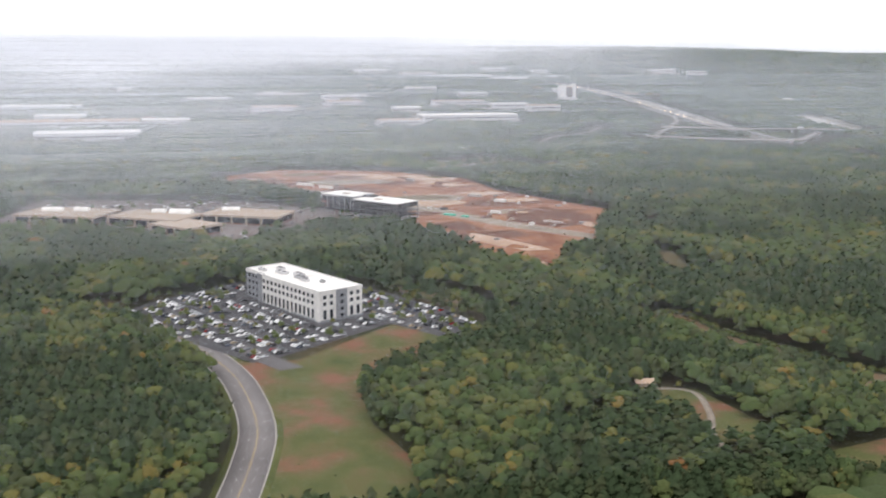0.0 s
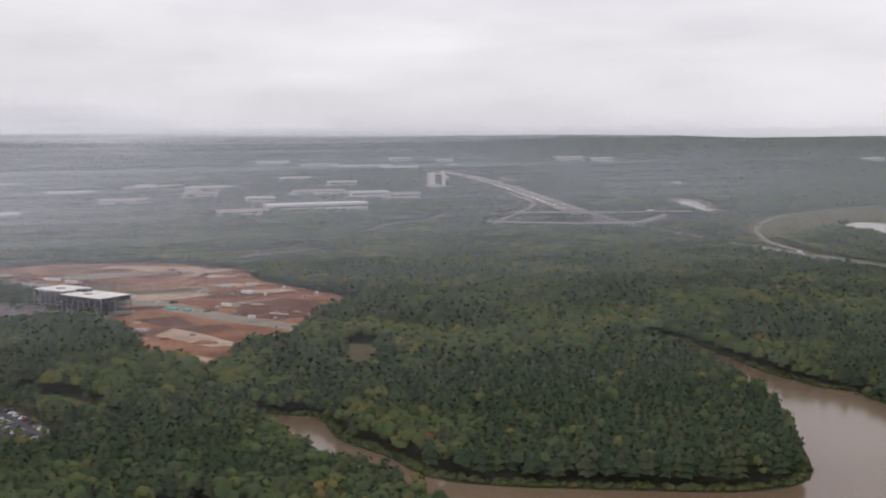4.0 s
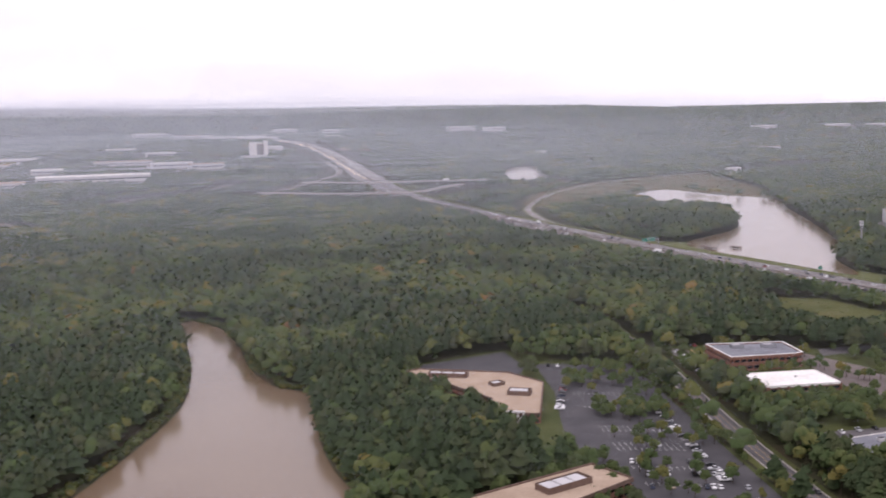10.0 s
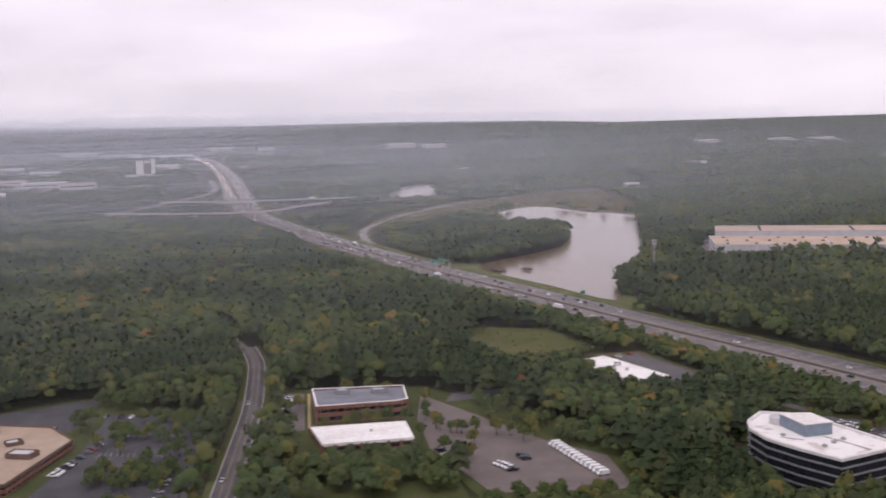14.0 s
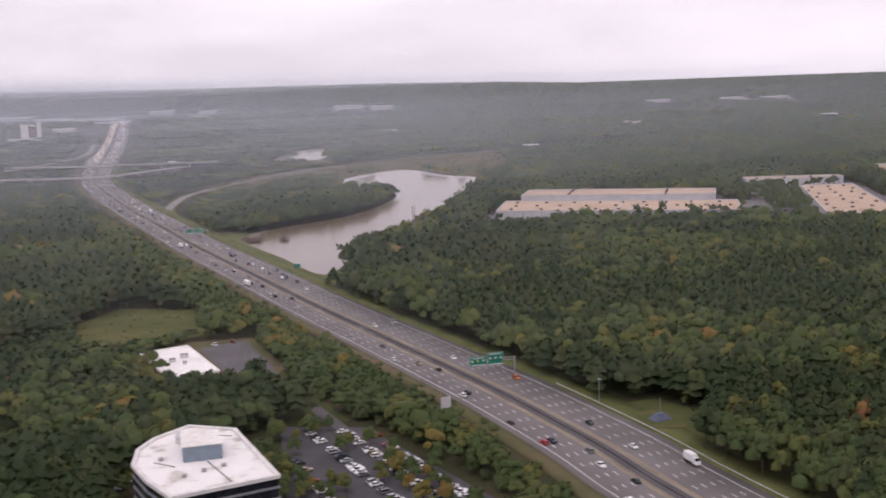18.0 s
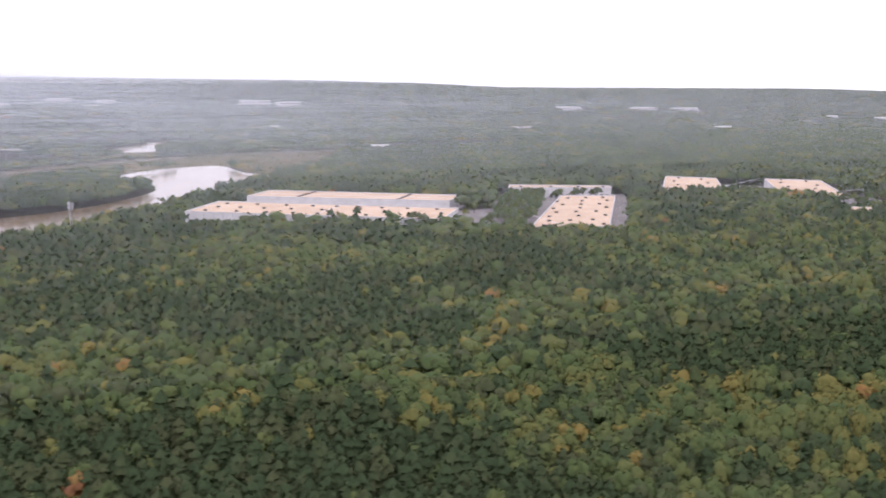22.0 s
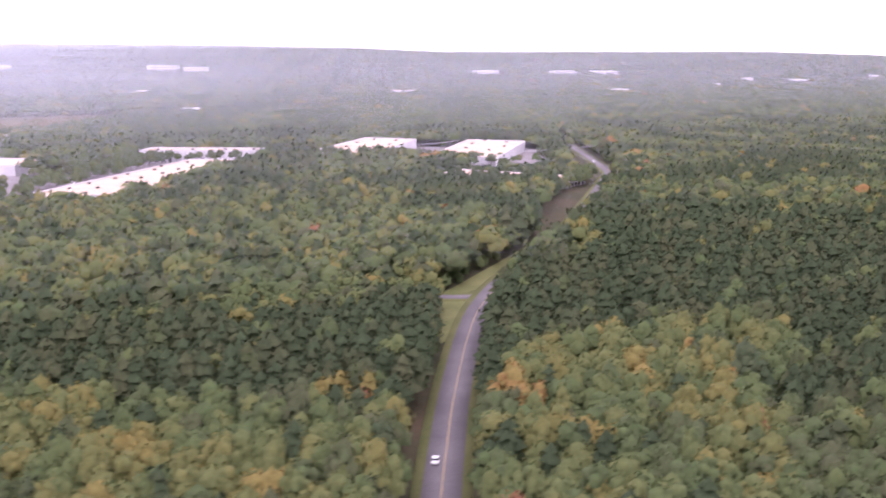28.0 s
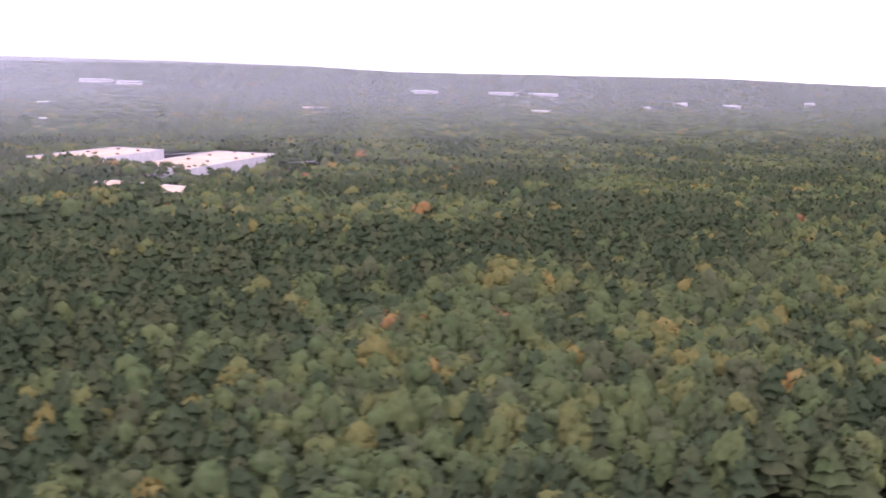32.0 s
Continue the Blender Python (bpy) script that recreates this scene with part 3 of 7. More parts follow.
CLEAR = [SITE, BASIN_BANK, SHORE_STRIP, POND_MEADOW, LANE_E, LOT_W, FIELD_W, CAMPUS, OVERFLOW, FARM, HAYFIELD, GLADE, GLADE_2, OFFICES, BRICK_LOT, GREY_LOT, CLINIC, CLEARING, TOWER_LOT, SHEDS, SHEDS_2, MEADOW_N, PARK_N, JUNCTION, BRICK_FRONT, FLEET_FRONT, FRAME_YARD, LOW_SHED, PUMP_YARD] + WATERS + YARDS

for name, poly, m, up, label in (("site_ground", SITE, CLAY, 0.25, "bare red clay of a building site"), ("field_ground", FIELD_W, GRASS, 0.25, "rough grass field with worn red patches"),
                                 ("campus_ground", CAMPUS, ASPHALT_BROWN, 0.25, "worn grey car park of an office campus"), ("overflow_ground", OVERFLOW, GRAVEL, 0.25, "pale brown gravel car park"),
                                 ("pond_meadow_ground", POND_MEADOW, MEADOW, 0.25, "brown meadow before the pond"), ("lane_ground", LANE_E, LAWN, 0.22, "dark grass along a narrow lane"), ("shore_strip_ground", SHORE_STRIP, MOWN, 0.1, "mown grass between the highway and the lake"), ("basin_bank", BASIN_BANK, GRASS, 0.25, "grass bank round a small basin"), ("farm_ground", FARM, GRASS, 0.25, "dry grass beside a farm track"), ("hayfield_ground", HAYFIELD, GRASS, 0.25, "mown green field"),
                                 ("glade_ground", GLADE, MEADOW, 0.25, "pale bare earth in a forest gap"), ("glade_ground_2", GLADE_2, GRASS, 0.25, "grass in a forest gap"),
                                 ("office_ground", OFFICES, LAWN, 0.25, "dark green lawn round the offices"), ("grey_office_ground", GREY_LOT, LAWN, 0.25, "dark lawn round a low office"), ("brick_office_ground", BRICK_LOT, LAWN, 0.25, "green lawn round the brick offices"),
                                 ("clinic_ground", CLINIC, MEADOW, 0.25, "brown grass round the low building"), ("clearing_ground", CLEARING, FIELD_GREEN, 0.25, "overgrown green clearing"),
                                 ("tower_ground", TOWER_LOT, FLOOR, 0.25, "brown mulch under the car park trees"), ("warehouse_ground", SHEDS, ASPHALT_HWY, 0.25, "pale concrete yard round the warehouses"),
                                 ("warehouse_ground_2", SHEDS_2, ASPHALT_HWY, 0.25, "pale yard round the far warehouses"), ("meadow_ground", MEADOW_N, MEADOW, 0.25, "brown and green meadow beyond the lake"),
                                 ("frame_yard_ground", FRAME_YARD, CLAY, 0.22, "bare red clay round the unfinished building"), ("pump_yard_ground", PUMP_YARD, LAWN, 0.22, "mown grass round a pump station"), ("brick_front_ground", BRICK_FRONT, LAWN, 0.22, "dark lawn under garden trees"), ("fleet_front_ground", FLEET_FRONT, LAWN, 0.22, "dark lawn beside the fleet yard"),
                                 ("junction_ground", JUNCTION, MOWN, 0.25, "mown grass triangle at a road junction"), ("park_ground", PARK_N, GRAVEL, 0.25, "pale open strip in the woods")):
    tagged(drape(name, poly, m, up, 18), label, "ground", kind="structure")

# ---- roads ----
HIGHWAY = curve([(1318, 300), (1250, 519), (1202, 681), (1188, 738), (1167, 807), (1149, 858), (1122, 931), (1082, 1039), (1030, 1190), (964, 1377), (902, 1563), (840, 1744), (764, 1982), (702, 2200),
                 (655, 2490), (563, 3155), (396, 4173), (283, 4867), (190, 5500)], 12)
ROAD_W = curve([(-250, 760), (-205, 720), (-167, 679), (-128, 619), (-108, 572), (-95, 526), (-91, 487), (-90, 433), (-93, 370), (-105, 300)], 8)
ROAD_M = curve([(775, 1040), (784, 985), (787, 944), (790, 866), (789, 795), (787, 706), (787, 640), (790, 540), (800, 430)], 8)
ROAD_E = curve([(1735, 560), (1748, 640), (1760, 715), (1771, 768), (1781, 811), (1797, 872), (1811, 914), (1834, 964), (1884, 1058), (1940, 1190), (1996, 1330), (2022, 1400), (2053, 1557), (2108, 1850), (2150, 2000)], 8)
ROAD_E_TURN = [Vector((1880, 1075)), Vector((1925, 1190)), Vector((1985, 1340)), Vector((2035, 1560)), Vector((2060, 1650))]
SPUR_E = curve([(1818, 930), (1807, 923), (1798, 926), (1782, 934), (1760, 938)], 5)
RAMP = curve([(945, 1480), (917, 1580), (892, 1690), (884, 1800), (890, 1930), (920, 2050), (975, 2220), (1050, 2380), (1140, 2520), (1270, 2650), (1430, 2770), (1630, 2930), (1900, 3150)], 12)
OVER_1 = curve([(500, 2470), (590, 2437), (652, 2408), (720, 2412), (808, 2412), (890, 2410)], 12)
OVER_2 = curve([(430, 2268), (480, 2240), (565, 2197), (664, 2176), (730, 2190), (780, 2285), (830, 2370)], 12)
WEST_RAMP = curve([(190, 2110), (230, 2225), (310, 2315), (360, 2450)], 14)
WEST_RAMP_2 = curve([(440, 2225), (475, 2350), (522, 2475), (580, 2700), (545, 3000)], 14)
CUT = curve([(772, 1040), (740, 1150), (713, 1219), (677, 1363), (609, 1620)], 12)
TRACK = curve([(120, 604), (146, 600), (147, 562), (140, 520), (150, 480)], 6)


def lines_of(road, line, offs, material, up, length=1.0, gap=0.0, width=0.25, name="lane_marking"):
    for o in offs:
        dashes(name, line, o, material, length if gap else 14.0, gap, width, up, road)


road = tagged(strip("highway", HIGHWAY, 23.0, -27.5, ASPHALT_HWY, 0.5, thick=0.6), "wide grey asphalt highway with four lanes each way", "road", kind="structure")
far_line = [p for p in HIGHWAY if p.y > 2500]
fr_ = strip("pale_carriageway", far_line, 30, -33, ASPHALT_PALE, 0.52, thick=0.5)
fr_.parent = road
tagged(fr_, "pale worn carriageway")
median = strip("median", HIGHWAY, 2.7, -2.7, ASPHALT, 0.54, thick=0.1)
median.parent = road
tagged(median, "dark paved median strip")
for off, nm in ((4.1, "shoulder"), (-4.1, "shoulder")):
    s_ = strip(nm, HIGHWAY, off + 1.0, off - 1.3, GRAVEL, 0.53, thick=0.1)
    s_.parent = road
    tagged(s_, "tan inner shoulder")
wall_ = strip("barrier", HIGHWAY, 0.25, -0.25, ASPHALT, 1.3, thick=0.8)
wall_.parent = road
tagged(wall_, "low concrete median barrier")
near_line = [p for p in HIGHWAY if p.y < 2500]
lines_of(road, HIGHWAY, (5.1, -5.1), PAINT_YELLOW, 0.57, width=0.35)
lines_of(road, HIGHWAY, (19.7, -23.4), PAINT_WHITE, 0.56, width=0.4)
for o in (8.75, 12.4, 16.05, -8.75, -12.4, -16.05, -19.7):
    dashes("lane_marking", near_line, o, PAINT_WHITE, 3.6, 8.6, 0.4, 0.56, road)
verge = tagged(strip("verge_east", near_line, -27.5, -41, MOWN, 0.42, thick=2.0), "mown grass verge along the highway", "verge", kind="structure")
tagged(strip("verge_west", near_line, 31, 23.0, MEADOW, 0.42, thick=2.0), "rough brown roadside verge", "verge", kind="structure")
guard = [p for p in near_line if p.y < 830]
rail = strip("guard_rail", guard, -29.3, -29.55, WALL_PALE, 1.15, thick=0.35)
rail.parent = verge
tagged(rail, "white guard rail")

for name, line, w, m, label, yellow, white in (("road_west", ROAD_W, 9.2, ASPHALT_HWY, "worn grey four-lane road curving through the woods", (0.25, -0.25), (4.0, -4.0)),
                                               ("road_middle", ROAD_M, 5.0, ASPHALT, "two-lane road with a turning lane past the offices", (1.6, -1.6), ()),
                                               ("road_east", ROAD_E, 4.7, ASPHALT, "patched two-lane country road between the trees", (0.0,), ()),
                                               ("spur_road", SPUR_E, 3.5, ASPHALT, "short side road at a junction", (), ()),
                                               ("ramp_road", RAMP, 5.5, ASPHALT_PALE, "curving slip road of the interchange", (), (4.2, -4.2)),
                                               ("west_ramp", WEST_RAMP, 6.0, ASPHALT_PALE, "pale slip road through the woods", (), ()),
                                               ("west_ramp_2", WEST_RAMP_2, 7.0, ASPHALT_PALE, "pale slip road beside the highway", (), ()),
                                               ("clearing_track", CUT, 3.0, GRAVEL, "pale straight track cut through the woods", (), ()),
                                               ("farm_track", TRACK, 2.0, GRAVEL, "winding pale gravel farm track", (), ())):
    verge_w = 2.6 if "east" in name else 4.0 if "road" in name else 0.0
    if verge_w:
        tagged(strip(name + "_verge", line, w + verge_w, -w - verge_w, MOWN, 0.3, thick=0.5), "grass verge with bare red earth", "verge", kind="structure")
    r_ = tagged(strip(name, line, w, -w, m, 0.42, thick=0.4), label, "road", kind="structure")
    for o in yellow:
        dashes("centre_line", line, o, PAINT_YELLOW, 14.0, 0.0, 0.22, 0.47, r_)
    for o in white:
        dashes("edge_line", line, o, PAINT_WHITE, 14.0 if "west" not in name else 3.0, 0.0 if "west" not in name else 9.0, 0.14, 0.47, r_)
    if name in ("road_west", "road_middle"):
        for s_ in (1, -1):
            k_ = strip("kerb", line, s_ * w, s_ * (w + 0.6), CONCRETE, 0.56, thick=0.4)
            k_.parent = r_

for name, line, z, label in (("overpass", OVER_1, 23.5, "long grey concrete overpass across the highway"), ("overpass_2", OVER_2, 18.5, "lower concrete road bridge across the highway")):
    deck = thing(name, label, "bridge", Matrix(), kind="structure")
    mid = [p for p in line]
    d_ob = strip("deck", mid, 6.5, -6.5, CONCRETE, 0, level=z, thick=1.2)
    d_ob.parent = deck
    a_ob = strip("roadway", mid, 5.6, -5.6, ASPHALT_PALE, 0.05, level=z, thick=0.05)
    a_ob.parent = deck
    for s_ in (1, -1):
        p_ob = strip("parapet", mid, s_ * 6.5, s_ * 6.0, CONCRETE, 1.0, level=z, thick=1.0)
        p_ob.parent = deck
    ns = normals(mid)
    for i in range(2, len(mid) - 2, 4):
        for off in (-4, 0, 4):
            q = mid[i] + ns[i] * off
            g = float(land(q.x, q.y))
            if z - 1.2 - g > 0.6:
                part("pier", boxed(q.x - 0.6, q.x + 0.6, q.y - 0.6, q.y + 0.6, g - 0.3, z - 1.1), CONCRETE, deck)

# ---- woodland ----
ICO_V, ICO_F = [], []
_bm = bmesh.new()
bmesh.ops.create_icosphere(_bm, subdivisions=1, radius=1.0)
ICO_V = np.array([v.co[:] for v in _bm.verts])
ICO_F = np.array([[v.index for v in f.verts] for f in _bm.faces if f.normal.z > -0.6])
_bm.free()
rng = np.random.default_rng(7)


def lobe(c, r, squash=0.85, rough=0.22):
    v = ICO_V * (1 + rng.uniform(-rough, rough, (12, 1)))
    return v * (r, r, r * squash) + c, ICO_F


def tufts(lobes, count, size):
    """Leaf clumps, each a small leaning flake, that clothe the lobes and stand out of their skin."""
    vs, fs, ns = [], [], []
    weight = np.array([r * r for _, r in lobes])
    weight = weight / weight.sum()
    for i in range(count):
        c, r = lobes[rng.choice(len(lobes), p=weight)]
        d = rng.normal(size=3)
        d[2] = abs(d[2]) * 1.1 - 0.15
        d /= np.linalg.norm(d)
        p = np.asarray(c) + d * np.asarray((r, r, r * 0.8)) * rng.uniform(0.95, 1.10)
        n = d + rng.normal(0, 0.3, 3)
        n /= np.linalg.norm(n)
        u = np.cross(n, rng.normal(size=3))
        u /= np.linalg.norm(u) + 1e-9
        w = np.cross(n, u)
        s = size * rng.uniform(0.65, 1.35)
        vs.append(np.stack([p + s * (math.cos(q) * u + math.sin(q) * w) for q in (0, 2.0 + rng.uniform(-0.3, 0.3), 4.2)]))
        fs.append(np.array([[0, 1, 2]]) + 3 * i)
        ns.append(np.tile(d + rng.normal(0, 0.16, 3), (3, 1)))
    return np.concatenate(vs), np.concatenate(fs), np.concatenate(ns)


def skirts(n, points):
    """A pine's crown: ragged, drooping skirts of boughs one above another, with their normals."""
    V, F, N, rings = [], [], [], []
    for i in range(n):
        h = (i + 0.5) / n
        z, r = 0.36 + 0.56 * h, 0.52 * (0.72 + 1.1 * h if h < 0.25 else 1.0 - 0.70 * ((h - 0.25) / 0.75) ** 1.7)
        dx, dy = rng.normal(0, 0.035, 2)
        k, m, turn = len(V), 2 * points, rng.uniform(0, 6.28)
        V.append((dx, dy, min(1.0, z + 0.30 / n + 0.20 * r)))
        N.append((0, 0, 1))
        for j in range(m):
            a = turn + 6.283 * j / m + rng.uniform(-0.15, 0.15)
            q = r * (1.0 if j % 2 else 0.58) * rng.uniform(0.82, 1.15)
            V.append((dx + q * math.cos(a), dy + q * math.sin(a), z - 0.16 * r * rng.uniform(0.3, 1.6)))
            N.append((math.cos(a), math.sin(a), 0.45))
        F += [(k, k + 1 + j, k + 1 + (j + 1) % m) for j in range(m)]
        rings.append((dx, dy, z, r))
    return np.array(V), np.array(F), np.array(N, float), rings


def needles(rings, count, size):
    """Tufts that stand out of the skirts of a pine."""
    vs, fs, ns = [], [], []
    for i in range(count):
        dx, dy, z, r = rings[rng.integers(0, len(rings))]
        a, k = rng.uniform(0, 6.28), rng.uniform(0.45, 1.08)
        p = np.array((dx + k * r * math.cos(a), dy + k * r * math.sin(a), z + 0.25 * r * (1 - k) + rng.uniform(0.0, 0.05)))
        d = np.array((math.cos(a), math.sin(a), 0.5))
        u, w = np.array((-math.sin(a), math.cos(a), rng.uniform(-0.3, 0.3))), np.array((math.cos(a) * 0.8, math.sin(a) * 0.8, rng.uniform(0.2, 0.9)))
        s = size * rng.uniform(0.65, 1.35)
        vs.append(np.stack([p - s * u, p + s * u, p + 1.3 * s * w]))
        fs.append(np.array([[0, 1, 2]]) + 3 * i)
        ns.append(np.tile(d + rng.normal(0, 0.2, 3), (3, 1)))
    return np.concatenate(vs), np.concatenate(fs), np.concatenate(ns)


def tree_shape(kind, lobes_n, tufts_n, size=0.1, trunk=False):
    """A tree of height 1 whose crown is about 1 wide: corners, triangles and, triangle by triangle, leaf 0 or bark 1."""
    V, F, S, N, n, spots = [], [], [], [], 0, []
    if kind == "pine":
        v, f, m, rings = skirts(lobes_n, 6 if lobes_n > 4 else 5 if lobes_n > 2 else 3)
        V.append(v), F.append(f), S.append(np.zeros(len(f), int)), N.append(m)
        n = len(v)
    else:
        for i in range(lobes_n):
            a, h = i * 2.4 + rng.uniform(-0.6, 0.6), (i + 0.5) / lobes_n
            if lobes_n == 1:
                spots.append(((0, 0, 0.66), 0.42))
            else:
                rad = rng.uniform(0.18, 0.33) * (1.15 - 0.75 * h)
                spots.append(((rad * math.cos(a), rad * math.sin(a), 0.46 + 0.38 * h + rng.uniform(-0.04, 0.05)), rng.uniform(0.15, 0.25) * (1.3 if lobes_n < 5 else 0.95 if lobes_n > 9 else 1.0)))
        for c, r in spots:
            v, f = lobe(np.array(c), r * (0.9 if tufts_n else 1.0), 0.70 if lobes_n > 1 else 0.72, 0.18)
            V.append(v), F.append(f + n), S.append(np.zeros(len(f), int)), N.append((v - c) / r)
            n += len(v)
    if tufts_n:
        v, f, w = needles(rings, tufts_n, size) if kind == "pine" else tufts(spots, tufts_n, size)
        V.append(v), F.append(f + n), S.append(np.zeros(len(f), int)), N.append(w)
        n += len(v)
    if trunk:
        t = np.array([(0.016 * math.cos(q), 0.016 * math.sin(q), 0.0) for q in (0, 2.1, 4.2)])
        V.append(np.concatenate([t, t * (0.5, 0.5, 1) + (0, 0, 0.7)])), N.append(np.concatenate([t, t]) * 60)
        F.append(np.array([(0, 1, 4), (0, 4, 3), (1, 2, 5), (1, 5, 4), (2, 0, 3), (2, 3, 5)]) + n)
        S.append(np.ones(6, int))
    V, N = np.concatenate(V), np.concatenate(N)
    N = 0.62 * N + 0.38 * (V - (0, 0, 0.55)) * 2.2 + (0, 0, 0.75)
    return V, np.concatenate(F), np.concatenate(S), N / np.linalg.norm(N, axis=1)[:, None]


def wood(name, label, x, y, height, width, hue, shapes, pick):
    """One object that holds many trees, each one of the shapes turned and scaled by chance."""
    VV, FF, HH, SS, NN, n = [], [], [], [], [], 0
    z = land(x, y)
    turn = rng.uniform(0, 6.283, len(x))
    for k, (v, f, s, m) in enumerate(shapes):
        i = np.flatnonzero(pick == k)
        if not len(i):
            continue
        c, q = np.cos(turn[i])[:, None], np.sin(turn[i])[:, None]
        w, h = width[i][:, None], height[i][:, None]
        P = np.stack([(v[:, 0] * c - v[:, 1] * q) * w + x[i][:, None], (v[:, 0] * q + v[:, 1] * c) * w + y[i][:, None], v[:, 2] * h + z[i][:, None] - 0.2], -1)
        VV.append(P.reshape(-1, 3))
        NN.append(np.stack([m[:, 0] * c - m[:, 1] * q, m[:, 0] * q + m[:, 1] * c, m[:, 2] + 0 * c], -1).reshape(-1, 3))
        FF.append((f[None] + (np.arange(len(i)) * len(v))[:, None, None] + n).reshape(-1, 3))
        HH.append(np.clip(np.repeat(hue[i], len(v)) + np.repeat(rng.normal(0, 0.03, (len(i), -(-len(v) // 3))), 3, 1)[:, :len(v)].ravel(), 0, 1))
        SS.append(np.tile(s, len(i)))
        n += len(i) * len(v)
    if not n:
        return None
    ob = from_np(name, np.concatenate(VV), np.concatenate(FF), [LEAVES, BARK], np.concatenate(HH), np.concatenate(SS), True, np.concatenate(NN))
    return tagged(ob, label, "forest", kind="stuff")


def patch(x, y, scale, seed):
    """Smooth chance values from 0 to 1 over the plan."""
    r = np.random.default_rng(seed)
    out = np.zeros(np.shape(x))
    for k in range(5):
        a, ph, s = r.uniform(0, 6.28), r.uniform(0, 6.28, 2), scale * r.uniform(0.6, 1.6)
        out = out + np.sin((x * math.cos(a) + y * math.sin(a)) / s * 6.28 + ph[0]) * np.cos((x * math.sin(a) - y * math.cos(a)) / s * 5.1 + ph[1])
    return np.clip(0.5 + out * 0.22, 0, 1)


def open_land(x, y, more=0.0):
    free = np.zeros(x.shape, bool)
    for poly in CLEAR:
        free |= inside(poly, x, y)
    for line, w in ((ROAD_W, 17), (ROAD_M, 11), (ROAD_E, 9.5), (ROAD_E_TURN, 11), (SPUR_E, 8), (RAMP, 24), (OVER_1, 36), (OVER_2, 44), (WEST_RAMP, 24), (WEST_RAMP_2, 26), (CUT, 5), (TRACK, 5)):
        pts = [(p.x, p.y) for p in line[::2]] + [(line[-1].x, line[-1].y)]
        free |= to_line(pts, x, y) < w + more
    pts = [(p.x - 5.5, p.y) for p in HIGHWAY[::2]]
    free |= to_line(pts, x, y) < np.where(y > 2450, 56, 37) + more
    for poly, w in ((LAKE_NEAR, np.where(x < 505, 5.0, 1.0)), (LAKE_FAR, 1.5)):
        free |= to_line(poly + poly[:1], x, y) < w
    return free


def planted(step, lo, hi, x0, x1, y1, more=0.0, behind=False):
    """Places of trees in a belt of the plan, lo to hi metres to the side of the flight line."""
    gx, gy = np.meshgrid(np.arange(x0, x1, step), np.arange(-560 if behind else -200, y1, step))
    x, y = gx.ravel() + rng.uniform(-0.45, 0.45, gx.size) * step, gy.ravel() + rng.uniform(-0.45, 0.45, gx.size) * step
    d = along(x, y)
    lo = np.maximum(lo, np.maximum(130, np.where(x < 900, 385 - 0.05 * x, 340 - 0.22 * (x - 900))))
    if behind:
        lo, hi = -430, lo
    keep = (d > lo) & (d < hi) & (x > (-420 if behind else -120) - 0.52 * np.maximum(d, 0)) & (x < 2050 + 1.05 * np.maximum(d, 0))
    x, y = x[keep], y[keep]
    keep = ~open_land(x, y, more)
    return x[keep], y[keep]


